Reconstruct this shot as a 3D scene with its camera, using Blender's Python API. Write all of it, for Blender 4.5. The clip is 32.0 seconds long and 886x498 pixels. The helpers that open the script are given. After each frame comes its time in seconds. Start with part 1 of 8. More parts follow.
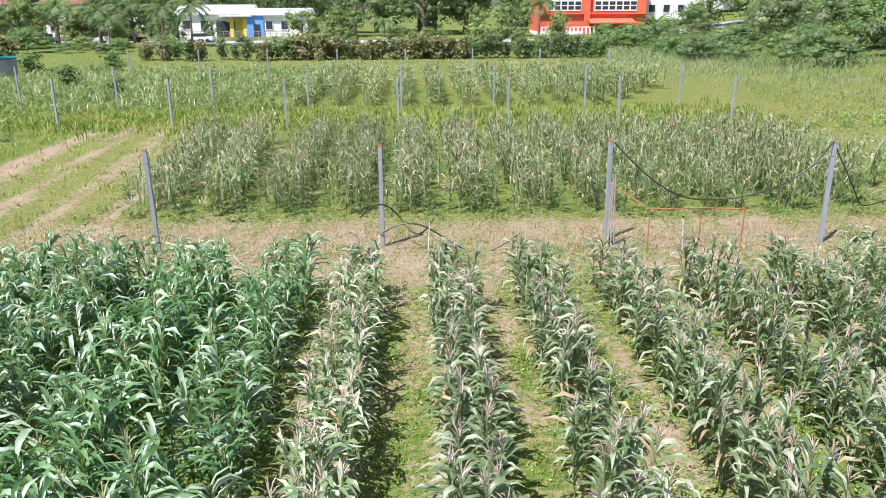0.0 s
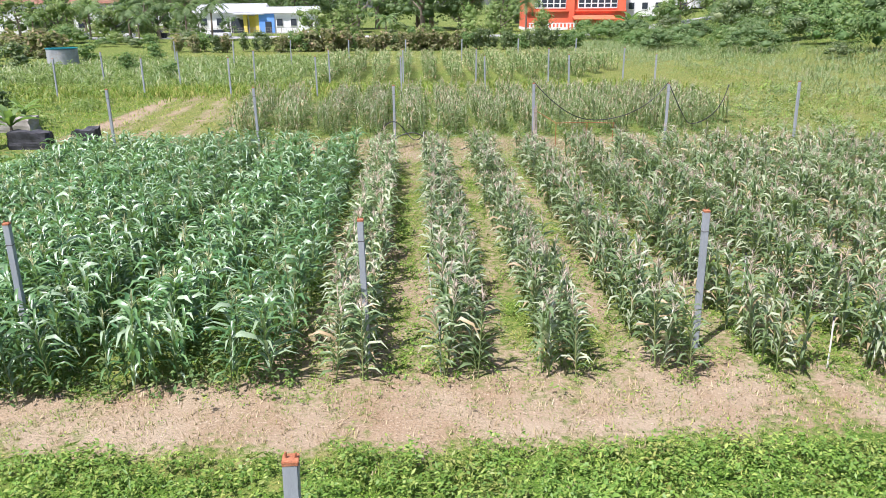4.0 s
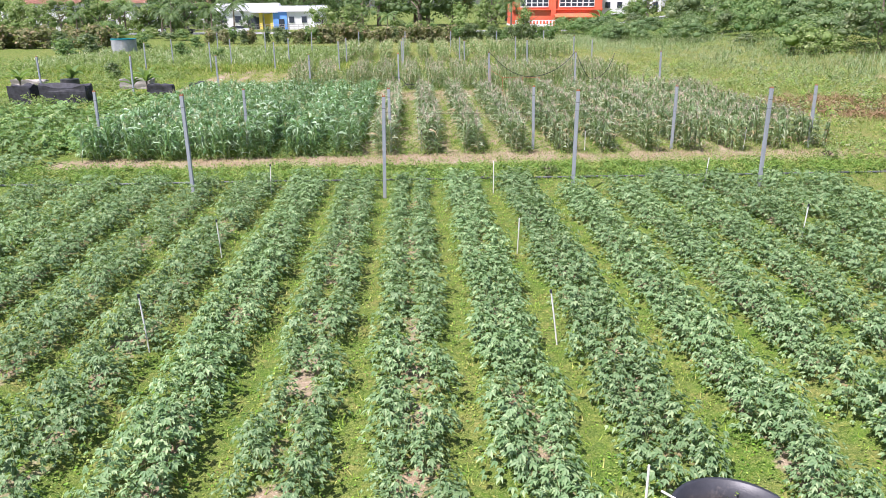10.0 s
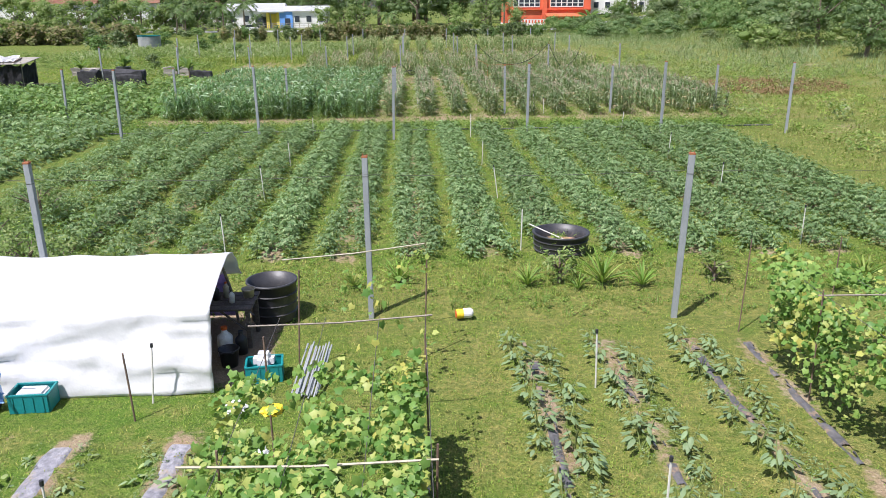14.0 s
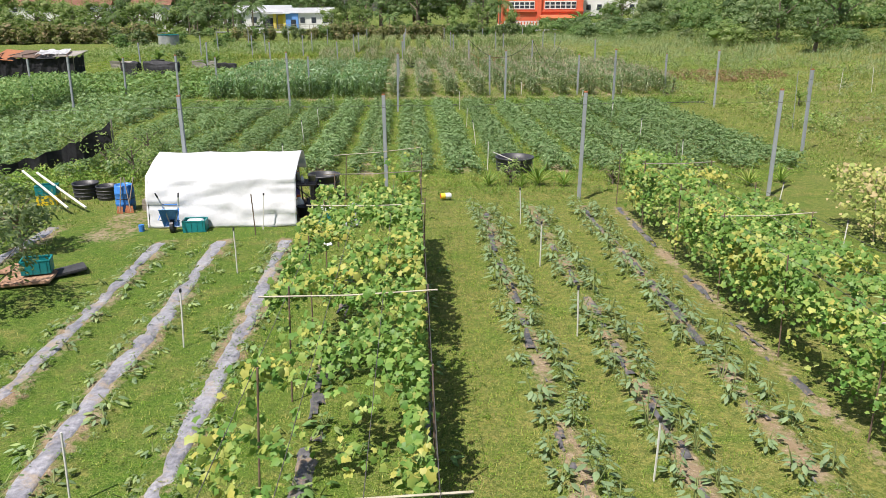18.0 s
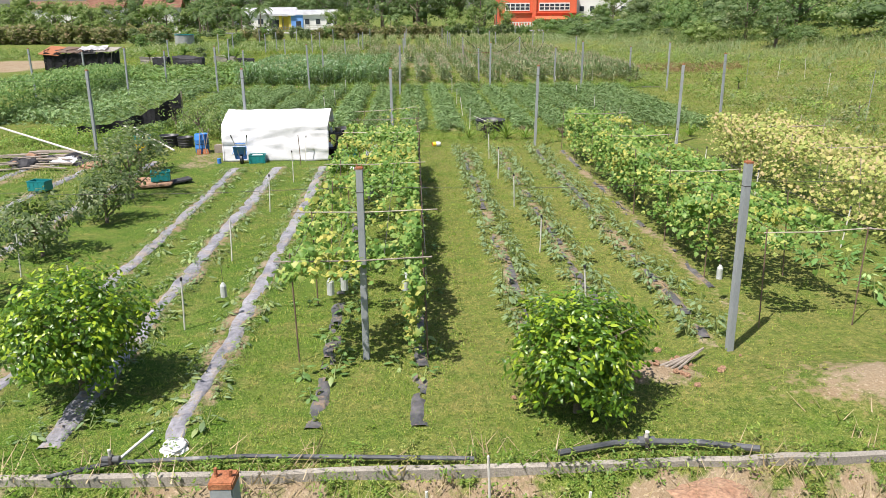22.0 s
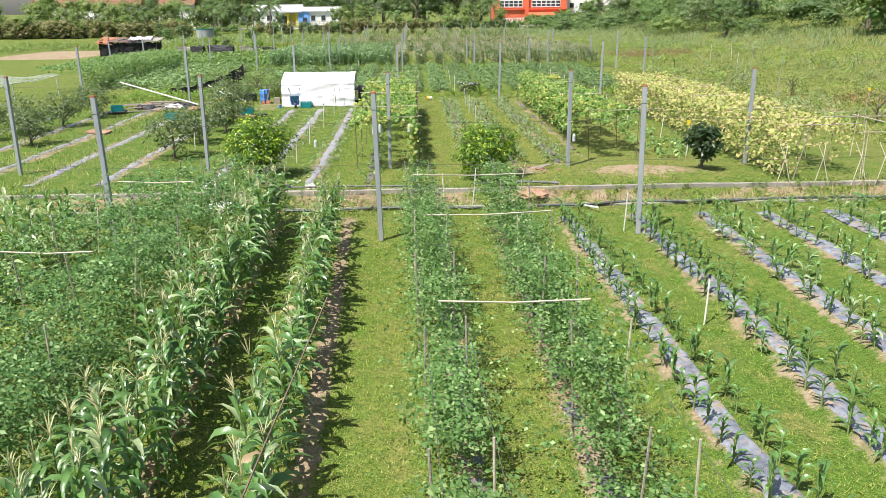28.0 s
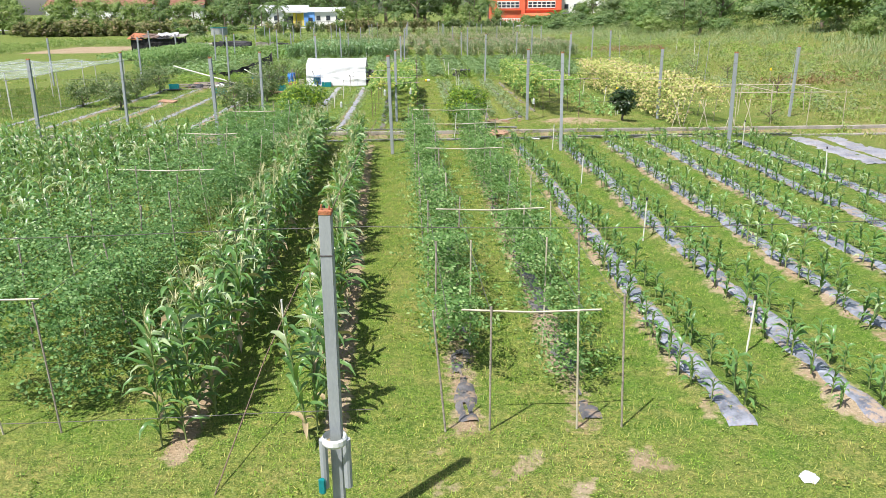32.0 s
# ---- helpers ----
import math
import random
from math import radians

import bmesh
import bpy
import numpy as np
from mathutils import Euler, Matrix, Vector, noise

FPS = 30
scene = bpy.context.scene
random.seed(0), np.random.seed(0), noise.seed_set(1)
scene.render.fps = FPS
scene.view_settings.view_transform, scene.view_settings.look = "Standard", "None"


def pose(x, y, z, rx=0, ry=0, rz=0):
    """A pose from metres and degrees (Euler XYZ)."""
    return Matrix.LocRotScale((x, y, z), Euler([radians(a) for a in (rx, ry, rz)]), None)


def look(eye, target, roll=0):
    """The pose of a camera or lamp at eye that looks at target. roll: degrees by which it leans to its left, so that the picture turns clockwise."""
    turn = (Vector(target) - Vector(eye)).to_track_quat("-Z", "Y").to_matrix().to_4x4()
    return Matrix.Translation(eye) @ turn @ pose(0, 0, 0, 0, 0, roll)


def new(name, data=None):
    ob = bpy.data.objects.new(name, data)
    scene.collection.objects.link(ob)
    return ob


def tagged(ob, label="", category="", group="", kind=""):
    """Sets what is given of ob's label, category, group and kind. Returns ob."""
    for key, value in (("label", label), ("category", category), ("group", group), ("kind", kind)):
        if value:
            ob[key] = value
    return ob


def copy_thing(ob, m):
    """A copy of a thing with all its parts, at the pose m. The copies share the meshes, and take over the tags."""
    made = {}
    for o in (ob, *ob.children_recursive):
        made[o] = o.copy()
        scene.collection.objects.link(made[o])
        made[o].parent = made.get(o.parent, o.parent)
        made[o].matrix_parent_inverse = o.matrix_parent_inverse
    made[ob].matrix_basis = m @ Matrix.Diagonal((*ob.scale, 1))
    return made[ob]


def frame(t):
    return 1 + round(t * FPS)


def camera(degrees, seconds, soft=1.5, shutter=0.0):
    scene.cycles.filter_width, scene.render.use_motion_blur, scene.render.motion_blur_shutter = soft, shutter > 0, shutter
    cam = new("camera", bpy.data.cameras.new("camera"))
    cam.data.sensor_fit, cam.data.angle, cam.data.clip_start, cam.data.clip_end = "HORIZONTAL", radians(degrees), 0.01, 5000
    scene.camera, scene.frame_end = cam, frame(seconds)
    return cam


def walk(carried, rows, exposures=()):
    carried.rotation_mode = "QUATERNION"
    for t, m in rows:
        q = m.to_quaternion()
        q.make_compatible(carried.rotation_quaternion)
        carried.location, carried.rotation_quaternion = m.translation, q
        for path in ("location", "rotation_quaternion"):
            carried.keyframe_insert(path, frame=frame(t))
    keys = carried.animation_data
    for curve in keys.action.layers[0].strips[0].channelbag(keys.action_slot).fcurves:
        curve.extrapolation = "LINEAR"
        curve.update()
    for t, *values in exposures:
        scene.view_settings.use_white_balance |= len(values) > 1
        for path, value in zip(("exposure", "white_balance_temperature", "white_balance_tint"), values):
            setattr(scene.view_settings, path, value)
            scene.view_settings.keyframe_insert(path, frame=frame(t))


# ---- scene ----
ROWS = [
    (0.0, 0.001, 0.011, 5.999, 17.732, 1.936, -0.175),
    (1.0, -0.029, -2.928, 5.963, 17.712, 1.873, -0.179),
    (2.0, -0.050, -6.344, 5.922, 17.735, 1.887, -0.214),
    (3.0, -0.045, -9.814, 5.879, 17.763, 1.961, -0.267),
    (3.5, -0.045, -11.629, 5.859, 17.779, 1.995, -0.296),
    (5.5, -0.067, -17.739, 5.800, 17.866, 2.076, -0.430),
    (6.0, -0.063, -19.392, 5.783, 17.876, 2.085, -0.431),
    (7.0, -0.041, -22.771, 5.746, 17.868, 2.105, -0.391),
    (8.0, -0.017, -26.097, 5.702, 17.820, 2.128, -0.354),
    (9.0, 0.002, -29.091, 5.659, 17.787, 2.136, -0.350),
    (10.0, -0.002, -31.820, 5.630, 17.791, 2.141, -0.355),
    (11.0, -0.045, -34.453, 5.619, 17.768, 2.159, -0.376),
    (12.0, -0.097, -37.201, 5.602, 17.722, 2.187, -0.407),
    (13.0, -0.113, -39.709, 5.569, 17.730, 2.220, -0.409),
    (14.0, -0.121, -42.077, 5.547, 17.764, 2.256, -0.374),
    (14.5, -0.127, -43.288, 5.536, 17.764, 2.270, -0.354),
    (16.5, -0.142, -47.521, 5.431, 17.637, 2.274, -0.296),
    (17.0, -0.149, -48.580, 5.400, 17.609, 2.272, -0.297),
    (18.0, -0.170, -50.709, 5.335, 17.563, 2.263, -0.313),
    (19.0, -0.181, -52.724, 5.272, 17.533, 2.252, -0.340),
    (20.0, -0.168, -54.672, 5.216, 17.497, 2.248, -0.367),
    (21.0, -0.155, -56.805, 5.165, 17.434, 2.235, -0.390),
    (22.0, -0.151, -58.975, 5.114, 17.384, 2.212, -0.426),
    (23.0, -0.148, -61.085, 5.067, 17.393, 2.194, -0.466),
    (24.0, -0.153, -63.310, 5.027, 17.443, 2.210, -0.475),
    (25.0, -0.169, -65.531, 4.989, 17.502, 2.244, -0.467),
    (25.5, -0.176, -66.633, 4.967, 17.524, 2.253, -0.471),
    (27.5, -0.188, -70.965, 4.863, 17.531, 2.207, -0.550),
    (28.0, -0.191, -72.084, 4.836, 17.539, 2.192, -0.551),
    (29.0, -0.193, -74.349, 4.783, 17.551, 2.163, -0.528),
    (30.0, -0.179, -76.661, 4.726, 17.537, 2.156, -0.484),
    (31.0, -0.171, -78.980, 4.661, 17.513, 2.162, -0.444),
    (32.0, -0.209, -81.438, 4.595, 17.433, 2.151, -0.428),
]
cam = camera(60.509, 32.0, soft=0.5)
walk(cam, [(t, pose(x, y, z, 90 - tilt, 0, -pan) @ pose(0, 0, 0, 0, 0, roll)) for t, x, y, z, tilt, pan, roll in ROWS],
     exposures=[(0.0, 0.88, 5850, 21), (3.0, 0.91, 5900, 21), (9.0, 0.96, 5900, 25), (13.0, 0.82, 5950, 20), (14.2, 0.56, 6050, 17), (16.8, 0.47, 6450, 13), (23.0, 0.65, 6450, 14), (25.0, 0.75, 6450, 13), (32.0, 0.84, 6250, 12)])

# ---- sky and sun ----
SUN_EL, SUN_AZ = 61.0, 225.0           # the sun stands behind the camera to its left; azimuth clockwise from +y
world = bpy.data.worlds.new("world")
scene.world = world
world.use_nodes = True
wn = world.node_tree.nodes
sky = wn.new("ShaderNodeTexSky")
sky.sky_type, sky.sun_disc = "NISHITA", False
sky.sun_elevation, sky.sun_rotation = radians(SUN_EL), radians(SUN_AZ)
sky.dust_density = 2.0
world.node_tree.links.new(sky.outputs[0], wn["Background"].inputs[0])
wn["Background"].inputs[1].default_value = 0.09
lamp = bpy.data.lights.new("sun", "SUN")
lamp.energy, lamp.angle, lamp.color = 5.0, radians(0.6), (1.0, 0.955, 0.88)
sun = new("sun", lamp)
_az, _el = radians(SUN_AZ), radians(SUN_EL)
sun.matrix_world = look((60 * math.sin(_az) * math.cos(_el), 60 * math.cos(_az) * math.cos(_el), 60 * math.sin(_el)), (0, 0, 0))

# ---- helpers ----
RNG = np.random.default_rng(7)


def part(name, bm, material, parent=None, label="", smooth=False):
    """Links a bmesh (freed) or a mesh as one object under parent."""
    if isinstance(bm, bmesh.types.BMesh):
        me = bpy.data.meshes.new(name)
        bm.to_mesh(me)
        bm.free()
        if smooth:
            for p in me.polygons:
                p.use_smooth = True
    else:
        me = bm
    if material is not None:
        me.materials.clear()
        me.materials.append(material)
    ob = new(name, me)
    if parent is not None:
        ob.parent = parent
    if label:
        ob["label"] = label
    return ob


def empty(name, m):
    ob = new(name)
    ob.empty_display_size = 0.2
    ob.matrix_world = m
    return ob


def bm_box(sx, sy, sz, at=(0, 0, 0), bevel=0.0, rot=None):
    bm = bmesh.new()
    bmesh.ops.create_cube(bm, size=1.0, matrix=Matrix.Diagonal((sx, sy, sz, 1)))
    if bevel:
        bmesh.ops.bevel(bm, geom=bm.edges[:], offset=bevel, segments=2, affect="EDGES")
    bm.transform(Matrix.Translation(at) @ (rot if rot is not None else Matrix.Identity(4)))
    return bm


def bm_tube(points, radius, sides=8, cap=True):
    """A round tube along points; radius may be a list."""
    bm = bmesh.new()
    pts = [Vector(p) for p in points]
    rs = radius if isinstance(radius, (list, tuple)) else [radius] * len(pts)
    rings = []
    ref = Vector((0.31, 0.2, 0.93))
    for i, p in enumerate(pts):
        d = (pts[min(i + 1, len(pts) - 1)] - pts[max(i - 1, 0)]).normalized()
        a = d.cross(ref)
        if a.length < 1e-3:
            a = d.cross(Vector((1, 0, 0)))
        a.normalize()
        b = d.cross(a)
        rings.append([bm.verts.new(p + (a * math.cos(k * 2 * math.pi / sides) + b * math.sin(k * 2 * math.pi / sides)) * rs[i]) for k in range(sides)])
    for r0, r1 in zip(rings, rings[1:]):
        for k in range(sides):
            bm.faces.new((r0[k], r0[(k + 1) % sides], r1[(k + 1) % sides], r1[k]))
    if cap:
        bm.faces.new(list(reversed(rings[0])))
        bm.faces.new(rings[-1])
    return bm


def bm_lathe(profile, sides=24):
    """A turned shape from (radius, z) pairs."""
    bm = bmesh.new()
    rings = [[bm.verts.new((max(r, 1e-4) * math.cos(k * 2 * math.pi / sides), max(r, 1e-4) * math.sin(k * 2 * math.pi / sides), z)) for k in range(sides)] for r, z in profile]
    for r0, r1 in zip(rings, rings[1:]):
        for k in range(sides):
            bm.faces.new((r0[k], r0[(k + 1) % sides], r1[(k + 1) % sides], r1[k]))
    return bm


def tri_mesh(name, V, F, M, mats, smooth=False):
    """A mesh from arrays of points, triangles and material numbers."""
    me = bpy.data.meshes.new(name)
    V, F = np.asarray(V, np.float32), np.asarray(F, np.int32)
    n = len(F)
    me.vertices.add(len(V))
    me.vertices.foreach_set("co", V.ravel())
    me.loops.add(n * 3)
    me.loops.foreach_set("vertex_index", F.ravel())
    me.polygons.add(n)
    me.polygons.foreach_set("loop_start", np.arange(0, n * 3, 3, dtype=np.int32))
    me.polygons.foreach_set("loop_total", np.full(n, 3, np.int32))
    for m in mats:
        me.materials.append(m)
    me.polygons.foreach_set("material_index", np.asarray(M, np.int32))
    if smooth:
        me.polygons.foreach_set("use_smooth", np.ones(n, bool))
    me.update(calc_edges=True)
    return me


class Bag:
    """Collects triangles."""

    def __init__(self):
        self.v, self.f, self.m, self.n = [], [], [], 0

    def add(self, V, F, M):
        V = np.asarray(V, float)
        F = np.asarray(F, int)
        self.v.append(V)
        self.f.append(F + self.n)
        self.m.append(np.full(len(F), M) if np.isscalar(M) else np.asarray(M))
        self.n += len(V)

    def arrays(self):
        return np.concatenate(self.v), np.concatenate(self.f), np.concatenate(self.m)

    def mesh(self, name, mats, smooth=False):
        return tri_mesh(name, *self.arrays(), mats, smooth)


def scatter(templates, spots):
    """spots: rows x, y, z, turn (radians), size, lean x, lean y. Returns the joined arrays of templates set there."""
    spots = np.asarray(spots, float)
    pick = RNG.integers(0, len(templates), len(spots))
    Vs, Fs, Ms, n = [], [], [], 0
    for k, (V, F, M) in enumerate(templates):
        s = spots[pick == k]
        if not len(s):
            continue
        c, q = np.cos(s[:, 3])[:, None], np.sin(s[:, 3])[:, None]
        z = V[None, :, 2] * s[:, 4:5]
        x = (V[None, :, 0] * c - V[None, :, 1] * q) * s[:, 4:5] + s[:, 0:1] + z * s[:, 5:6]
        y = (V[None, :, 0] * q + V[None, :, 1] * c) * s[:, 4:5] + s[:, 1:2] + z * s[:, 6:7]
        Vs.append(np.stack([x, y, z + s[:, 2:3]], -1).reshape(-1, 3))
        Fs.append((F[None] + (np.arange(len(s)) * len(V))[:, None, None]).reshape(-1, 3) + n)
        Ms.append(np.tile(M, len(s)))
        n += len(s) * len(V)
    return np.concatenate(Vs), np.concatenate(Fs), np.concatenate(Ms)


def vnoise(x, y, seed=0):
    """Smooth noise in 0..1 over arrays."""
    xi, yi = np.floor(x).astype(np.int64), np.floor(y).astype(np.int64)
    u, v = x - xi, y - yi
    u, v = u * u * (3 - 2 * u), v * v * (3 - 2 * v)

    def h(a, b):
        k = (a * 374761393 + b * 668265263 + seed * 1442695041) & 0x7FFFFFFF
        k = ((k ^ (k >> 13)) * 1274126177) & 0x7FFFFFFF
        return ((k ^ (k >> 16)) & 0xFFFF) / 65535.0
    return (h(xi, yi) * (1 - u) + h(xi + 1, yi) * u) * (1 - v) + (h(xi, yi + 1) * (1 - u) + h(xi + 1, yi + 1) * u) * v


def fbm(x, y, seed=0):
    return 0.5 * vnoise(x, y, seed) + 0.3 * vnoise(x * 2.1, y * 2.1, seed + 5) + 0.2 * vnoise(x * 4.7, y * 4.7, seed + 9)


def sstep(a, b, x):
    t = np.clip((x - a) / (b - a), 0, 1)
    return t * t * (3 - 2 * t)


# ---- materials ----
def nodes_of(name):
    m = bpy.data.materials.new(name)
    m.use_nodes = True
    t = m.node_tree
    return m, t, t.nodes, t.links, t.nodes["Principled BSDF"]


def mixc(t, fac, a, b, how="MIX"):
    n = t.nodes.new("ShaderNodeMix")
    n.data_type, n.blend_type = "RGBA", how
    for s, v in ((n.inputs[0], fac), (n.inputs[6], a), (n.inputs[7], b)):
        if isinstance(v, (int, float)):
            s.default_value = v
        elif isinstance(v, tuple):
            s.default_value = (*v[:3], 1)
        else:
            t.links.new(v, s)
    return n.outputs[2]


def tex(t, scale, detail=4.0, coords=None, rough=0.6, stretch=None):
    n = t.nodes.new("ShaderNodeTexNoise")
    n.inputs["Scale"].default_value, n.inputs["Detail"].default_value, n.inputs["Roughness"].default_value = scale, detail, rough
    c = t.nodes.new("ShaderNodeTexCoord").outputs["Object"] if coords is None else coords
    if stretch:
        mp = t.nodes.new("ShaderNodeMapping")
        mp.inputs["Scale"].default_value = stretch
        t.links.new(c, mp.inputs[0])
        c = mp.outputs[0]
    t.links.new(c, n.inputs["Vector"])
    return n.outputs["Fac"]


def ramp(t, src, a, b):
    n = t.nodes.new("ShaderNodeMapRange")
    n.inputs[1].default_value, n.inputs[2].default_value = a, b
    t.links.new(src, n.inputs[0])
    return n.outputs[0]


def bump(t, src, strength, dist):
    n = t.nodes.new("ShaderNodeBump")
    n.inputs["Strength"].default_value, n.inputs["Distance"].default_value = strength, dist
    t.links.new(src, n.inputs["Height"])
    return n.outputs[0]


def surface(name, a, b, scale=3.0, rough=0.8, metal=0.0, fine=40.0, relief=0.3, dist=0.01, stain=None, stretch=None, spec=0.5, cover=(0.55, 0.72)):
    """Two colours mixed at a broad and a fine scale, with relief and an optional stain colour."""
    m, t, n, l, p = nodes_of(name)
    broad = ramp(t, tex(t, scale, 5, stretch=stretch), 0.35, 0.65)
    fin = tex(t, fine, 3, stretch=stretch)
    col = mixc(t, broad, a, b)
    col = mixc(t, ramp(t, fin, 0.3, 0.7), mixc(t, 0.5, col, (0.0, 0.0, 0.0)), col) if relief >= 0.5 else mixc(t, ramp(t, fin, 0.2, 0.8), mixc(t, 0.2, col, (0.0, 0.0, 0.0)), col)
    if stain:
        col = mixc(t, ramp(t, tex(t, scale * 1.5, 8, stretch=stretch, rough=0.75), *cover), col, stain)
    l.new(col, p.inputs["Base Color"])
    p.inputs["Roughness"].default_value, p.inputs["Metallic"].default_value = rough, metal
    p.inputs["Specular IOR Level"].default_value = spec
    l.new(bump(t, fin, relief, dist), p.inputs["Normal"])
    return m


def leafy(name, a, b, c=None, rough=0.5, trans=0.3, share=0.18, spec=0.35, patch=None):
    """Leaves: each one its own tint between a and b, some of tint c; light comes through."""
    m, t, n, l, p = nodes_of(name)
    a, b, c = (tuple(v * 1.28 for v in q) if q else q for q in (a, b, c))
    g = n.new("ShaderNodeNewGeometry").outputs["Random Per Island"]
    o = n.new("ShaderNodeObjectInfo").outputs["Random"]
    col = mixc(t, g, a, b)
    if c:
        w = n.new("ShaderNodeTexWhiteNoise")
        w.noise_dimensions = "1D"
        l.new(g, w.inputs["W"])
        col = mixc(t, ramp(t, w.outputs["Value"], 1 - share - 0.02, 1 - share + 0.02), col, c)
    pos = n.new("ShaderNodeNewGeometry").outputs["Position"]
    if patch:
        old = n.new("ShaderNodeMath")
        old.operation = "MULTIPLY_ADD"
        l.new(g, old.inputs[0])
        old.inputs[1].default_value = 0.22
        l.new(tex(t, 0.85, 4, pos), old.inputs[2])
        col = mixc(t, ramp(t, old.outputs[0], 0.66, 0.8), col, tuple(v * 1.28 for v in patch))
    col = mixc(t, ramp(t, tex(t, 0.5, 3, pos), 0.3, 0.7), mixc(t, 0.22, col, (0.0, 0.01, 0.0)), col)
    col = mixc(t, ramp(t, tex(t, 45.0, 2, pos), 0.2, 0.8), mixc(t, 0.2, col, (0.0, 0.0, 0.0)), col)
    hue = n.new("ShaderNodeHueSaturation")
    mr = n.new("ShaderNodeMapRange")
    mr.inputs[3].default_value, mr.inputs[4].default_value = 0.85, 1.15
    l.new(o, mr.inputs[0])
    l.new(mr.outputs[0], hue.inputs["Value"])
    l.new(col, hue.inputs["Color"])
    l.new(hue.outputs[0], p.inputs["Base Color"])
    p.inputs["Roughness"].default_value = rough
    p.inputs["Specular IOR Level"].default_value = spec
    tr = n.new("ShaderNodeBsdfTranslucent")
    l.new(mixc(t, 0.5, hue.outputs[0], (0.25, 0.4, 0.04)), tr.inputs[0])
    mx = n.new("ShaderNodeMixShader")
    mx.inputs[0].default_value = trans
    l.new(p.outputs[0], mx.inputs[1])
    l.new(tr.outputs[0], mx.inputs[2])
    l.new(mx.outputs[0], n["Material Output"].inputs[0])
    return m


def see_through(m, share, tint):
    """Lets part of the light through a thin sheet."""
    n, l = m.node_tree.nodes, m.node_tree.links
    tr = n.new("ShaderNodeBsdfTranslucent")
    tr.inputs[0].default_value = (*tint, 1)
    mx = n.new("ShaderNodeMixShader")
    mx.inputs[0].default_value = share
    l.new(n["Principled BSDF"].outputs[0], mx.inputs[1])
    l.new(tr.outputs[0], mx.inputs[2])
    l.new(mx.outputs[0], n["Material Output"].inputs[0])
    return m


def plain(name, col, rough=0.5, metal=0.0):
    m, t, n, l, p = nodes_of(name)
    f = tex(t, 25.0, 4)
    l.new(mixc(t, ramp(t, f, 0.3, 0.75), tuple(c * 0.72 for c in col), col), p.inputs["Base Color"])
    p.inputs["Roughness"].default_value, p.inputs["Metallic"].default_value = rough, metal
    l.new(bump(t, f, 0.15, 0.004), p.inputs["Normal"])
    return m


# M_CORN, M_CORNBLUE: the pale third tint paints glossy highlights into some leaves
M_CORN = leafy("corn_leaf", (0.1, 0.165, 0.06), (0.2, 0.265, 0.125), (0.38, 0.42, 0.27), rough=0.36, spec=0.65, share=0.26)
M_SWEET = leafy("sweet_corn_leaf", (0.065, 0.155, 0.035), (0.155, 0.28, 0.085), (0.34, 0.42, 0.22), rough=0.34, spec=0.65, trans=0.35)
M_CORNBLUE = leafy("corn_leaf_bluish", (0.055, 0.14, 0.045), (0.15, 0.265, 0.1), (0.31, 0.41, 0.25), rough=0.34, spec=0.75, share=0.24)
M_STALK = leafy("corn_stalk", (0.16, 0.22, 0.07), (0.24, 0.27, 0.1), trans=0.05)
M_TASSEL = leafy("corn_tassel", (0.36, 0.28, 0.21), (0.5, 0.41, 0.32), trans=0.2)
M_TASSELY = leafy("corn_tassel_yellow", (0.31, 0.31, 0.15), (0.45, 0.43, 0.23), trans=0.2)
M_DRY = leafy("dry_leaf", (0.3, 0.22, 0.12), (0.42, 0.34, 0.2), trans=0.15)
M_OKRA = leafy("okra_leaf", (0.1, 0.185, 0.07), (0.205, 0.3, 0.13), (0.31, 0.4, 0.19), rough=0.5, share=0.16, spec=0.3)
M_EGG = leafy("eggplant_leaf", (0.13, 0.2, 0.085), (0.24, 0.32, 0.165), (0.3, 0.37, 0.14), rough=0.55)
M_VINE = leafy("gourd_leaf", (0.085, 0.19, 0.035), (0.22, 0.33, 0.075), (0.38, 0.42, 0.12), rough=0.5, share=0.12, trans=0.35, patch=(0.42, 0.39, 0.09))
M_VINEY = leafy("yellowing_leaf", (0.22, 0.28, 0.07), (0.4, 0.39, 0.12), (0.42, 0.33, 0.17), rough=0.6, share=0.3, trans=0.3, patch=(0.48, 0.42, 0.17))
M_BEAND = leafy("dark_bean_leaf", (0.045, 0.115, 0.03), (0.13, 0.23, 0.07), (0.25, 0.36, 0.15), rough=0.55, share=0.1, spec=0.28)
M_BEAN = leafy("bean_leaf", (0.075, 0.175, 0.045), (0.18, 0.31, 0.09), (0.33, 0.45, 0.18), rough=0.55, share=0.14, spec=0.28)
M_CITRUS = leafy("citrus_leaf", (0.04, 0.1, 0.01), (0.13, 0.25, 0.02), (0.33, 0.44, 0.03), rough=0.35, share=0.27, spec=0.5, trans=0.38)
M_GUAVA = leafy("orchard_leaf", (0.07, 0.11, 0.04), (0.14, 0.185, 0.08), (0.25, 0.28, 0.14), rough=0.45, trans=0.36)
M_MANGO = leafy("mango_leaf", (0.02, 0.045, 0.018), (0.05, 0.08, 0.03), rough=0.35)
M_BUSH = leafy("bush_leaf", (0.085, 0.165, 0.05), (0.17, 0.25, 0.09), (0.27, 0.33, 0.13), rough=0.6, share=0.15, trans=0.42, spec=0.2)
M_BUSHL = leafy("bright_bush_leaf", (0.13, 0.2, 0.055), (0.23, 0.3, 0.1), (0.33, 0.36, 0.16), rough=0.6, trans=0.42, spec=0.2)
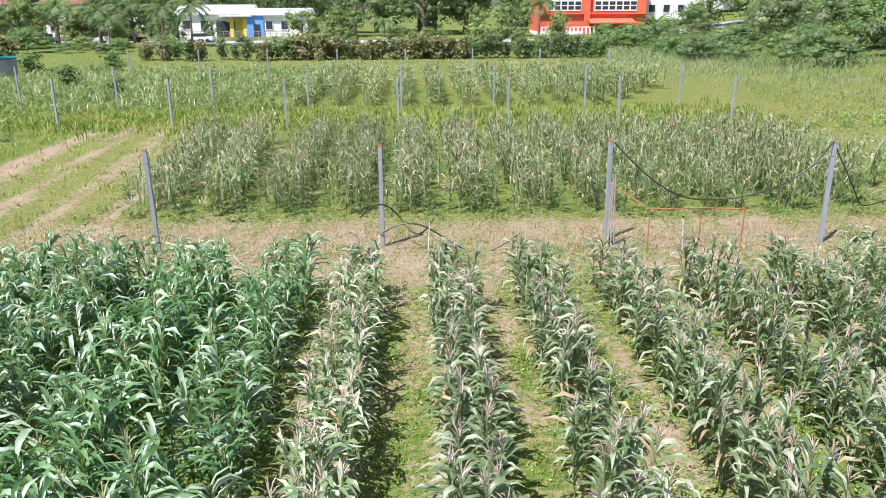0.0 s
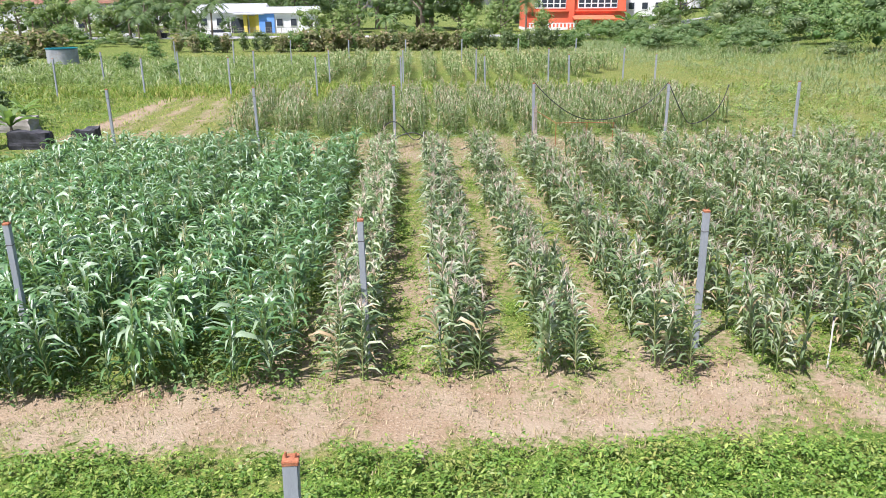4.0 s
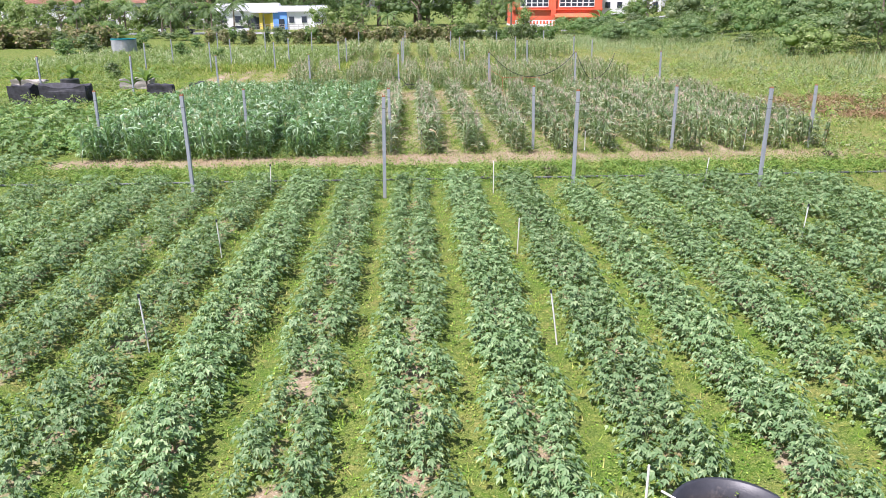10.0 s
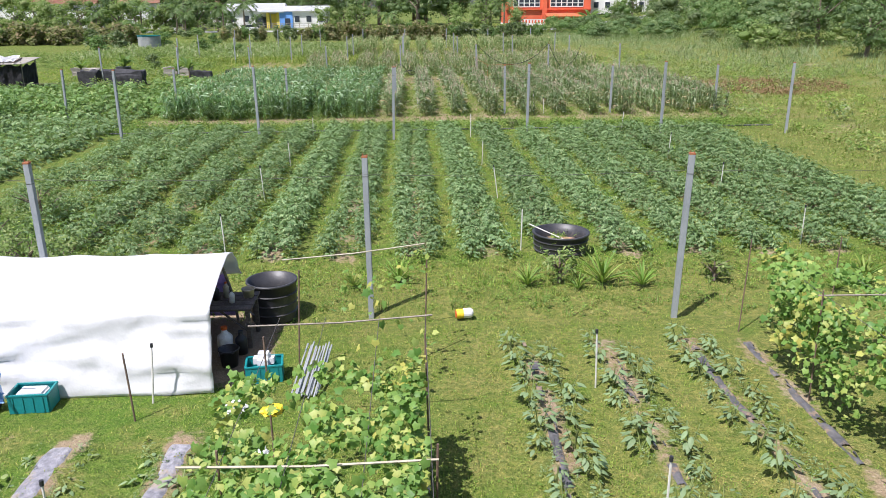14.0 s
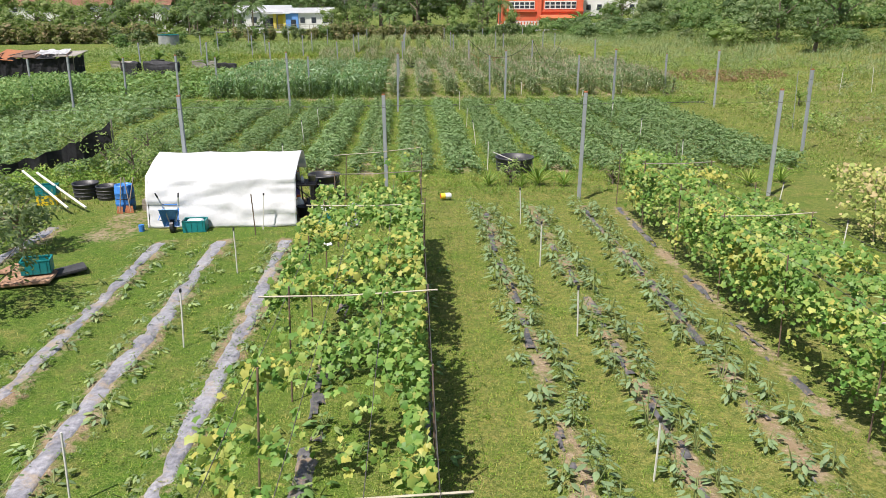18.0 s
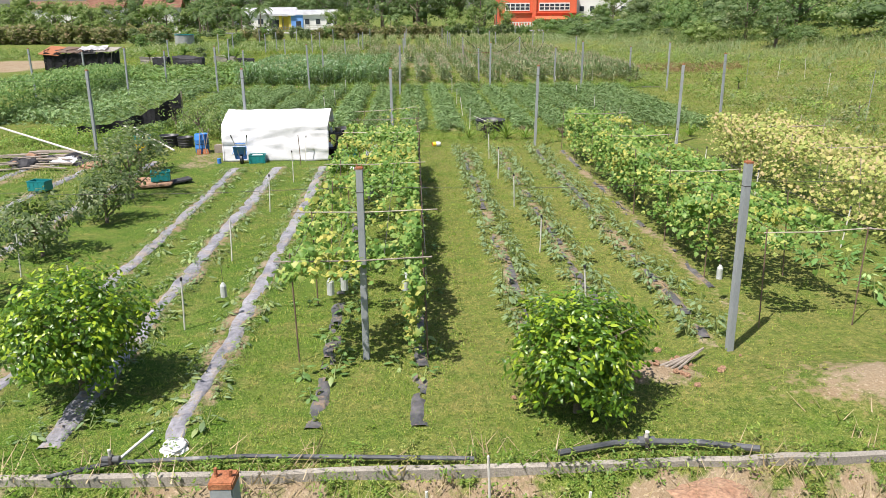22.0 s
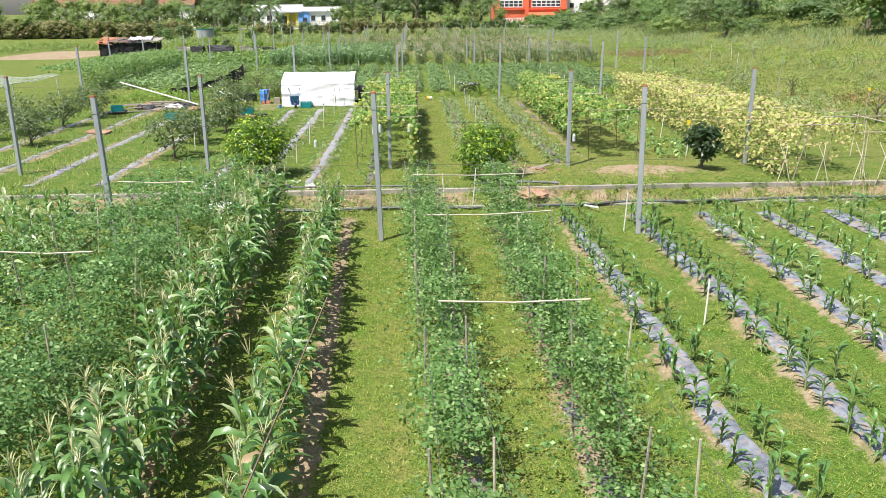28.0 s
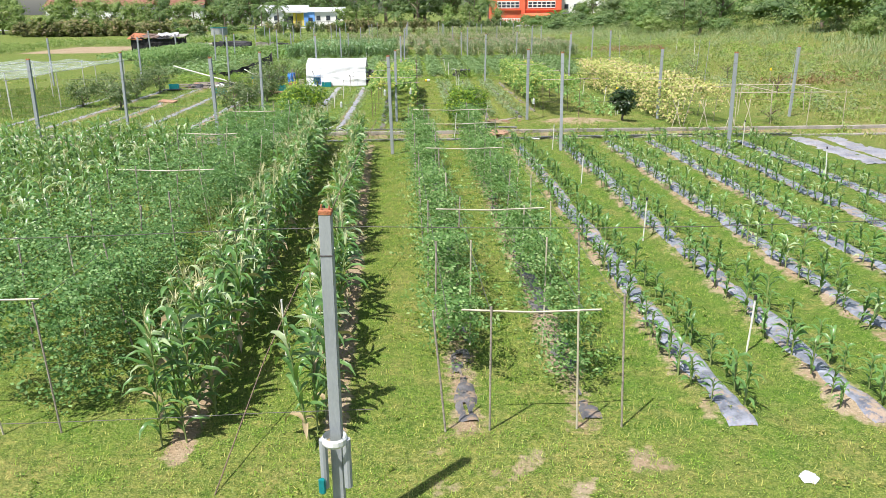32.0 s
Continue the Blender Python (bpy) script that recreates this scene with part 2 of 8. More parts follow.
M_FOREST = leafy("tree_leaf", (0.085, 0.145, 0.055), (0.155, 0.22, 0.095), (0.24, 0.3, 0.14), rough=0.6, trans=0.42, spec=0.2)
M_CANNA = leafy("canna_leaf", (0.13, 0.15, 0.06), (0.24, 0.23, 0.11), (0.36, 0.27, 0.16), rough=0.55, share=0.24, trans=0.4, spec=0.2)
M_REED = leafy("reed_blade", (0.125, 0.19, 0.075), (0.21, 0.275, 0.13), (0.3, 0.31, 0.18), rough=0.55, share=0.15, patch=(0.28, 0.26, 0.15))
M_BLADE = leafy("grass_blade", (0.09, 0.17, 0.012), (0.24, 0.33, 0.04), (0.38, 0.36, 0.1), rough=0.6, share=0.16, patch=(0.34, 0.3, 0.09))
M_CLOVER = leafy("clover_leaf", (0.075, 0.185, 0.012), (0.19, 0.33, 0.03), (0.3, 0.4, 0.08), rough=0.55, share=0.14, patch=(0.3, 0.29, 0.07))
M_FARCORN = leafy("pale_corn_leaf", (0.14, 0.215, 0.08), (0.25, 0.32, 0.13), (0.42, 0.42, 0.24), rough=0.45, share=0.25)
M_OLIVECORN = leafy("olive_corn_leaf", (0.105, 0.165, 0.06), (0.2, 0.255, 0.115), (0.37, 0.38, 0.24), rough=0.5, share=0.22)
M_MEADOW = leafy("meadow_blade", (0.13, 0.2, 0.035), (0.25, 0.31, 0.06), (0.38, 0.34, 0.14), rough=0.6, share=0.2, patch=(0.33, 0.3, 0.1))
M_WEED = leafy("weed_leaf", (0.1, 0.195, 0.03), (0.19, 0.31, 0.05), (0.3, 0.38, 0.08), rough=0.5, share=0.2, patch=(0.3, 0.3, 0.08))
M_HEDGE = leafy("hedge_leaf", (0.085, 0.17, 0.045), (0.17, 0.28, 0.085), (0.26, 0.34, 0.12), rough=0.5)
M_BARK = surface("bark", (0.16, 0.12, 0.08), (0.26, 0.21, 0.16), 6, 0.9, fine=60, relief=0.6)
M_POST = surface("galvanised_post", (0.29, 0.315, 0.325), (0.38, 0.4, 0.405), 2.2, 0.62, 0.15, fine=70, relief=0.2, stain=(0.33, 0.32, 0.31), stretch=(1, 1, 0.3))
M_RUST = surface("rust", (0.38, 0.13, 0.055), (0.52, 0.22, 0.1), 14, 0.85, 0.1, fine=90, relief=0.5)
M_CONCRETE = surface("concrete", (0.3, 0.28, 0.24), (0.44, 0.4, 0.34), 1.3, 0.9, fine=55, relief=0.5, stain=(0.24, 0.21, 0.16))
M_PIPE = surface("black_pipe", (0.05, 0.055, 0.06), (0.13, 0.135, 0.14), 2.0, 0.5, fine=60, relief=0.15, stain=(0.33, 0.32, 0.3))
M_MULCH = surface("plastic_mulch", (0.23, 0.225, 0.25), (0.42, 0.41, 0.44), 1.8, 0.34, fine=13, relief=0.8, dist=0.03, stain=(0.33, 0.27, 0.21), cover=(0.52, 0.62))
M_MULCHB = surface("shiny_plastic_mulch", (0.16, 0.17, 0.205), (0.33, 0.345, 0.39), 2.2, 0.25, fine=9, relief=0.8, dist=0.03, stain=(0.3, 0.23, 0.17), cover=(0.53, 0.6))
M_MULCHD = surface("dark_plastic_mulch", (0.08, 0.08, 0.085), (0.17, 0.16, 0.16), 2.6, 0.5, fine=9, relief=0.7, dist=0.03, stain=(0.24, 0.175, 0.12), cover=(0.52, 0.6))
M_BAMBOO = surface("bamboo", (0.4, 0.35, 0.25), (0.56, 0.5, 0.38), 5, 0.6, fine=30, relief=0.2)
M_STAKE = surface("pale_stake", (0.6, 0.58, 0.52), (0.74, 0.72, 0.66), 5, 0.6, fine=30, relief=0.2, stain=(0.36, 0.3, 0.22))
M_DARKROD = surface("rusty_rod", (0.12, 0.08, 0.06), (0.2, 0.13, 0.09), 8, 0.8, fine=50)
M_CAP = plain("black_cap", (0.03, 0.03, 0.035), 0.5)
M_WIRE = plain("wire", (0.09, 0.08, 0.075), 0.7)
M_CABLE = plain("black_cable", (0.03, 0.03, 0.03), 0.5)
M_TARP = surface("white_tarpaulin", (0.8, 0.8, 0.81), (0.84, 0.84, 0.84), 1.2, 0.55, fine=4, relief=0.35, dist=0.05)
see_through(M_TARP, 0.2, (0.8, 0.8, 0.8))
M_BLACKTUB = surface("black_plastic", (0.025, 0.025, 0.028), (0.05, 0.05, 0.055), 3, 0.45, fine=40, relief=0.2, stain=(0.1, 0.09, 0.08))
M_NET = surface("black_shade_net", (0.02, 0.02, 0.022), (0.05, 0.05, 0.055), 4, 0.8, fine=80, relief=0.4)
M_WOOD = surface("weathered_wood", (0.3, 0.25, 0.2), (0.45, 0.39, 0.32), 5, 0.85, fine=40, relief=0.5, stretch=(1, 1, 6))
M_BLUE = plain("blue_plastic", (0.05, 0.22, 0.62), 0.4)
M_TEAL = plain("teal_plastic", (0.01, 0.24, 0.25), 0.45)
M_WHITE = plain("white_plastic", (0.78, 0.78, 0.76), 0.45)
M_YELLOW = plain("yellow_plastic", (0.85, 0.62, 0.03), 0.45)
M_ORANGE = plain("orange_plastic", (0.75, 0.16, 0.03), 0.5)
M_SOILHEAP = surface("reddish_soil", (0.36, 0.2, 0.12), (0.48, 0.3, 0.19), 3, 0.95, fine=25, relief=0.7, dist=0.03)

# ---- ground ----
BED_Y1, BED_Y0 = -33.0, -50.4
EGG_X = [1.72, 3.06, 4.5]
LEFT_STRIPS = [-3.2, -4.75, -6.15]
FAR_STRIPS = [-9.45, -11.45, -13.5, -15.5, -17.5]
RIGHT_STRIPS = [3.45, 5.1, 6.72, 8.3, 9.95, 11.5]
OKRA_X = [-11.6, -9.95, -8.3, -6.65, -5.0, -3.38, -1.75, -0.1, 1.52, 3.2, 4.83, 6.45, 8.05, 9.65, 11.2, 12.7]


def box_mask(x, y, x0, x1, y0, y1, soft=0.25):
    return sstep(x0 - soft, x0 + soft, x) * (1 - sstep(x1 - soft, x1 + soft, x)) * sstep(y0 - soft, y0 + soft, y) * (1 - sstep(y1 - soft, y1 + soft, y))


def aslant(y, by):
    """How far the near rows have shifted at y."""
    return -by * (np.asarray(y, float) + 74.0)


def ground_z(x, y):
    x, y = np.asarray(x, float), np.asarray(y, float)
    z = 0.05 * (fbm(x * 0.35, y * 0.35, 3) - 0.5) + 0.03 * (fbm(x * 1.7, y * 1.7, 4) - 0.5)
    z = z - 0.3 * box_mask(x, y, -400, 400, -53.15, -51.4, 0.18)          # sunken strip between the two kerbs
    z = z + 0.32 * np.exp(-((x - 3.0) / 0.7) ** 2 - ((y + 52.1) / 0.5) ** 2)  # heap of red soil
    z = z - 0.09 * box_mask(x, y, -3, 400, -29.0, -28.75, 0.12)           # small furrow
    z = z + 0.12 * np.exp(-((x - 3.3) / 0.5) ** 2 - ((y + 49.0) / 0.35) ** 2)
    z = z + 0.28 * np.exp(-((x - 6.6) / 2.2) ** 2 - ((y + 49.7) / 0.8) ** 2)   # low grassy mound
    for xs in EGG_X:
        z = z + 0.1 * box_mask(x, y, xs - 0.3, xs + 0.3, -47.9, -30.2, 0.2)
    for xs in RIGHT_STRIPS:
        z = z + 0.08 * box_mask(x, y, xs - 0.35, xs + 0.35, -73.8, -54.5, 0.15)
    for xs in LEFT_STRIPS:
        z = z + 0.06 * box_mask(x, y, xs - 0.3, xs + 0.3, -50.4, -32.9, 0.15)
    for xs in OKRA_X:
        z = z + 0.1 * box_mask(x, y, xs - 0.45, xs + 0.45, -25.8, -7.2, 0.25)
    edge = 21 + 2.0 * np.sin(y * 0.07) + 0.05 * np.clip(y - 20, 0, 200)
    z = z + 4.2 * sstep(0, 42, x - edge) * sstep(-75, -20, y) * (0.8 + 0.4 * fbm(x * 0.04, y * 0.04, 8))
    z = z + 1.2 * sstep(90, 190, y)
    return z


def ground_cover(x, y):
    """Amounts of bare soil, dryness and lushness."""
    n1, n2, n3 = fbm(x * 0.55, y * 0.55, 11), fbm(x * 2.2, y * 2.2, 12), fbm(x * 0.16, y * 0.16, 13)
    soil = np.zeros_like(x)
    lush = np.full_like(x, 0.35) + 0.4 * (n3 - 0.5)
    dry = 0.3 + 0.9 * (n1 - 0.5)

    def put(a, amount, rag=0.9):
        return np.maximum(a, amount)
    soil = put(soil, 0.8 * box_mask(x, y, -11.5, 18.5, 15.9, 21.6, 0.5) * (0.05 + 0.55 * n1 + 0.75 * n2))
    soil = put(soil, 0.9 * box_mask(x, y, -14, 18, -4.2, -1.6, 0.35) * (0.12 + 0.65 * n1 + 0.65 * n2))
    soil = put(soil, 0.75 * box_mask(x, y, -3, 18, -2, 17, 0.3) * (0.1 + 1.1 * n2))
    soil = put(soil, 0.75 * box_mask(x, y, -16.0, -8.6, 20.5, 41, 0.5) * (0.42 + 0.35 * np.sin((x + 0.1 * y) * 3.4) + 0.6 * (n2 - 0.3)))
    soil = put(soil, 1.1 * box_mask(x, y, -16.9, -15.9, 22, 40, 0.25) * (0.5 + n2))
    lush = lush + 0.4 * box_mask(x, y, -40, -17, 20, 44, 1.5)
    dry = dry + 0.7 * box_mask(x, y, -16, -8.0, 20, 42, 0.8)
    soil = put(soil, 0.7 * box_mask(x, y, -12, 18, 22, 37, 0.8) * n2)
    for xs in OKRA_X:
        soil = put(soil, 0.85 * box_mask(x, y, xs - 0.35, xs + 0.35, -25.9, -7.8, 0.2) * (0.0 + 1.1 * n2))
    for xs in EGG_X + [5.5]:
        soil = put(soil, 0.95 * box_mask(x, y, xs - 0.22, xs + 0.22, -48.3, -30.1, 0.18) * (0.02 + 1.05 * n2))
    for xs in LEFT_STRIPS:
        soil = put(soil, 1.0 * box_mask(x, y, xs - 0.32, xs + 0.32, -50.5, -32.8, 0.15) * (0.0 + 1.05 * n2))
    for xs in FAR_STRIPS:
        soil = put(soil, 0.9 * box_mask(x, y, xs - 0.35, xs + 0.35, -50, -31, 0.12) * (0.2 + n2))
    for xs in RIGHT_STRIPS:
        soil = put(soil, 1.0 * box_mask(x, y, xs - 0.38, xs + 0.2, -74.0, -54.4, 0.14) * (0.08 + 1.0 * n2))
    for xs in (-2.85, -1.15):
        soil = put(soil, 1.2 * box_mask(x - aslant(y, 0.033), y, xs - 0.16, xs + 0.16, -74.4, -54.0, 0.15) * (0.25 + 0.8 * n2))
    soil = put(soil, 0.8 * box_mask(x, y, -0.1, 2.1, -74, -54, 0.2) * np.maximum(np.exp(-((x - 0.35) / 0.3) ** 2), np.exp(-((x - 1.75) / 0.3) ** 2)) * (0.3 + n2))
    soil = put(soil, 0.7 * box_mask(x, y, -30, 30, -53.3, -51.2, 0.1) * sstep(0.33, 0.58, 0.35 * n1 + 0.65 * n2))
    soil = put(soil, 1.3 * np.exp(-(((x - 3.0) / 1.0) ** 4) - ((y + 52.2) / 0.75) ** 4))
    soil = put(soil, 1.1 * np.exp(-(((x - 5.0) / 0.7) ** 2) - ((y + 52.0) / 0.4) ** 2))
    soil = put(soil, 1.1 * np.exp(-(((x - 3.35) / 0.75) ** 2) - ((y + 49.0) / 0.45) ** 2) * (0.6 + 0.7 * n2))
    soil = put(soil, 0.95 * np.exp(-(((x - 6.6) / 2.2) ** 2) - ((y + 49.7) / 0.9) ** 2) * (0.3 + n2))
    soil = put(soil, 0.5 * box_mask(x, y, -8.5, -6.9, -33.0, -29.5, 0.5) * (0.5 + n2))
    soil = put(soil, 1.2 * box_mask(x, y, -6.8, -2.55, -31.5, -28.5, 0.25) * (0.4 + n2))
    soil = put(soil, 0.95 * box_mask(x, y, -48, -37, 14, 33, 2.0) * (0.5 + n1))
    soil = put(soil, 0.3 * sstep(0.6, 0.78, n1) * (np.abs(x) < 30))
    dry = dry + 0.5 * box_mask(x, y, 0.1, 9, -50, -30, 0.5) - 0.35 * box_mask(x, y, -30, 30, -7.2, -4.2, 0.4) - 0.3 * box_mask(x, y, 2.2, 14, -75, -54, 0.6)
    dry = dry + 0.5 * box_mask(x, y, -10, 9, -29.5, -26, 0.6) + 0.5 * box_mask(x, y, -30, 30, 60, 95, 3.0)
    lush = lush + 0.5 * box_mask(x, y, -30, 30, -7.0, -4.3, 0.4) + 0.35 * box_mask(x, y, -14, 14, -26, -7, 0.5) + 0.3 * box_mask(x, y, 2.2, 14, -75, -54, 0.6)
    # left plot: lusher grass, its darker green also carrying the shade of the trees
    lush = lush + 0.35 * box_mask(x, y, 16.5, 24, -20, 60, 2.0) + 0.35 * box_mask(x, y, -32, -2.3, -52, -28, 0.6)
    dry = dry - 0.35 * box_mask(x, y, -32, -2.3, -52, -31, 0.6)
    dry = dry + 0.35 * box_mask(x, y, -20, 20, -82, -73.9, 0.4)
    soil = put(soil, 0.7 * box_mask(x, y, -20, 20, -82, -73.9, 0.4) * sstep(0.5, 0.7, 0.5 * n1 + 0.5 * n2))
    dry = dry + 0.55 * box_mask(x, y, 15.5, 60, -80, 60, 2.0) + 0.25 * box_mask(x, y, -30, 30, 36, 48, 2.0)
    soil = put(soil, 0.5 * box_mask(x, y, 17, 60, -60, 30, 2.0) * sstep(0.5, 0.7, n1))
    return np.clip(soil, 0, 1), np.clip(dry, 0, 1), np.clip(lush, 0, 1)


def axis(lo, hi, step, far_lo, far_hi, growth=1.16):
    mid = list(np.arange(lo, hi + step / 2, step))
    out, s = [], step
    x = hi
    while x < far_hi:
        s *= growth
        x += s
        out.append(x)
    pre, s, x = [], step, lo
    while x > far_lo:
        s *= growth
        x -= s
        pre.append(x)
    return np.array(pre[::-1] + mid + out)


GX, GY = axis(-7.0, 7.0, 0.14, -900, 900, 1.08), axis(-76.0, -26.0, 0.28, -300, 1600, 1.035)
gx, gy = np.meshgrid(GX, GY)
gz = ground_z(gx, gy)
nx, ny = len(GX), len(GY)
idx = np.arange(nx * ny).reshape(ny, nx)
a, b, c, d = idx[:-1, :-1].ravel(), idx[:-1, 1:].ravel(), idx[1:, 1:].ravel(), idx[1:, :-1].ravel()
ground_me = tri_mesh("ground", np.stack([gx.ravel(), gy.ravel(), gz.ravel()], 1), np.concatenate([np.stack([a, b, c], 1), np.stack([a, c, d], 1)]), np.zeros(2 * len(a)), [], True)
so, dr, lu = ground_cover(gx.ravel(), gy.ravel())
att = ground_me.attributes.new("cover", "FLOAT_COLOR", "POINT")
att.data.foreach_set("color", np.stack([so, dr, lu, np.ones_like(so)], 1).astype(np.float32).ravel())

M_GROUND, t, n, l, p = nodes_of("field_ground")
at_ = n.new("ShaderNodeAttribute")
at_.attribute_name = "cover"
sep = n.new("ShaderNodeSeparateColor")
l.new(at_.outputs["Color"], sep.inputs[0])
pos = n.new("ShaderNodeNewGeometry").outputs["Position"]
speck_e = tex(t, 22.0, 4, pos)
fine, mid_, big = tex(t, 48.0, 4, pos), tex(t, 7.0, 5, pos), tex(t, 0.7, 4, pos)
grass = mixc(t, sep.outputs[2], (0.18, 0.225, 0.034), (0.092, 0.18, 0.013))
grass = mixc(t, sep.outputs[1], grass, (0.29, 0.255, 0.07))
patchy = tex(t, 1.5, 6, pos, 0.7)
grass = mixc(t, ramp(t, patchy, 0.49, 0.62), grass, mixc(t, 0.6, grass, (0.36, 0.28, 0.1)))
grass = mixc(t, ramp(t, patchy, 0.46, 0.34), grass, mixc(t, 0.5, grass, (0.07, 0.18, 0.008)))
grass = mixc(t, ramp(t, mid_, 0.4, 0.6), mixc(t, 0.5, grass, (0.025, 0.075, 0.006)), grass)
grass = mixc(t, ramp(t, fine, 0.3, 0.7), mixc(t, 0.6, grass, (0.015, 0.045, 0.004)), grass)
# low spots of the tuft relief go darker: shade between tufts, put into colour
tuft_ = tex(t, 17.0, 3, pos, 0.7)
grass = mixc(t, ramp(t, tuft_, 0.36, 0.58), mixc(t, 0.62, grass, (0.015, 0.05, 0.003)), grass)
speck = tex(t, 60.0, 3, pos)
grass = mixc(t, ramp(t, speck, 0.5, 0.85), grass, (0.36, 0.38, 0.14))
clump = tex(t, 2.4, 4, pos)
grass = mixc(t, ramp(t, clump, 0.5, 0.75), grass, mixc(t, 0.4, grass, (0.06, 0.14, 0.01)))
earth = mixc(t, ramp(t, big, 0.35, 0.65), (0.265, 0.19, 0.115), (0.33, 0.27, 0.18))
earth = mixc(t, ramp(t, speck_e, 0.55, 0.7), earth, (0.46, 0.38, 0.27))
earth = mixc(t, ramp(t, fine, 0.25, 0.75), mixc(t, 0.35, earth, (0.1, 0.06, 0.03)), earth)
add = n.new("ShaderNodeMath")
add.operation = "MULTIPLY_ADD"
l.new(mid_, add.inputs[0])
add.inputs[1].default_value = 1.1
l.new(sep.outputs[0], add.inputs[2])
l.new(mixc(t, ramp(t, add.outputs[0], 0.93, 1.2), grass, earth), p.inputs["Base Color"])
p.inputs["Roughness"].default_value = 0.95
p.inputs["Specular IOR Level"].default_value = 0.15
l.new(bump(t, tuft_, 0.8, 0.06), p.inputs["Normal"])
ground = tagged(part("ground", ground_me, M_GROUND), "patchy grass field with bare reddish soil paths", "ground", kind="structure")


# ---- posts ----
def post_template(cap):
    root = empty("utility_post", Matrix.Identity(4))
    bm = bm_box(0.102, 0.102, 3.2, (0, 0, 1.5), 0.008)
    part("shaft", bm, M_POST, root)
    if cap:
        bm = bm_box(0.107, 0.107, 0.035, (0, 0, 3.1), 0.005)
        part("cap", bm, M_RUST, root, "rusty orange-brown metal cap")
        bm = bm_tube([(-0.03, 0, 3.1), (-0.03, 0, 3.16)], 0.008, 6)
        part("bolt", bm, M_RUST, root, "rusty bolt")
        bm = bm_tube([(0.03, 0, 3.1), (0.035, 0, 3.15)], 0.008, 6)
        part("bolt", bm, M_RUST, root, "rusty bolt")
    for z in (2.75,):
        bm = bm_box(0.109, 0.109, 0.012, (0, 0, z), 0.003)
        part("wire_tie", bm, M_WIRE, root, "wire wound round the shaft")
    return root


POST = post_template(True)
tagged(POST, "tall grey square metal post with a rusty top", "post", "posts of the field grid")
COLS = [-24.0, -18.2, -12.45, -6.65, -0.93, 4.75, 10.5, 16.4]
LINES = [(-75.6, 3.08), (-56.1, 3.2), (-48.25, 2.98), (-29.1, 3.08), (-9.05, 3.08), (-1.25, 2.52), (19.1, 2.66), (39.3, 2.6), (47.5, 2.6), (66.0, 2.6)]
PLACED = {(0, 6): None, (3, -9.05): (-6.71, -9.09), (2, -9.05): (-12.49, -9.3), (5, -9.05): (4.9, -8.93), (6, -9.05): (10.95, -8.58), (7, -9.05): (16.6, -8.72), (6, -1.25): (10.48, -1.42), (7, -1.25): (16.1, -1.59), (5, -1.25): (4.87, -1.08), (4, -29.1): (-0.95, -28.8), (5, -29.1): (4.67, -29.2), (6, -29.1): (10.39, -29.06), (3, -29.1): (-6.56, -29.25), (6, 19.1): (10.65, 18.9), (5, 19.1): (5.05, 19.4), (3, 19.1): (-6.62, 18.75), (2, 19.1): (-12.5, 18.5)}
first = True
for ly, lh in LINES:
    for ci, cx in enumerate(COLS):
        if ly < -70 and abs(cx + 0.93) > 0.1:
            continue
        x, y = PLACED.get((ci, ly)) or (cx, ly)
        if ly == -29.1 and cx == 16.4:
            x, y = 14.9, -22.1
        m = Matrix.Translation((x, y, float(ground_z(x, y)) - (3.1 - lh))) @ pose(0, 0, 0, RNG.normal(0, 0.8), RNG.normal(0, 0.8), RNG.normal(0, 6))
        if first:
            POST.matrix_world = m
            first = False
        else:
            copy_thing(POST, m)


# ---- plant shapes ----
def leaf2(b, at, n, h, L, w, mat=0):
    n = n / np.linalg.norm(n)
    h = h - n * (h @ n)
    h = h / (np.linalg.norm(h) + 1e-9)
    s = np.cross(n, h)
    b.add([at, at + h * L * 0.5 + s * w / 2, at + h * L - n * L * 0.12, at + h * L * 0.5 - s * w / 2], [(0, 1, 2), (0, 2, 3)], mat)


def blade(bag, base, az, length, width, up, droop, segs=4, mat=0, fold=0.35, twist=0.0):
    """A long arching leaf with a folded midrib."""
    k = np.linspace(0, 1, segs + 1)
    e = up - droop * k
    step = length / segs
    r = np.concatenate([[0], np.cumsum(np.cos(e[:-1]) * step)])
    z = np.concatenate([[0], np.cumsum(np.sin(e[:-1]) * step)])
    w = width * np.clip(np.sin(np.pi * (0.16 + 0.84 * k)) ** 0.7, 0.0, 1) * (k < 0.999)
    ca, sa = math.cos(az), math.sin(az)
    mid = np.stack([base[0] + r * ca, base[1] + r * sa, base[2] + z], 1)
    side = np.array([-sa, ca, 0.0])
    lift = np.stack([np.zeros_like(k), np.zeros_like(k), w * fold], 1)
    t = (twist * k)[:, None] * np.array([0, 0, 1.0])
    L, R = mid + side * w[:, None] / 2 + lift + t * w[:, None], mid - side * w[:, None] / 2 + lift - t * w[:, None]
    V = np.concatenate([L, mid, R])
    n = segs + 1
    F = []
    for i in range(segs):
        F += [(i, n + i, i + 1), (n + i, n + i + 1, i + 1), (n + i, 2 * n + i, n + i + 1), (2 * n + i, 2 * n + i + 1, n + i + 1)]
    bag.add(V, F, mat)


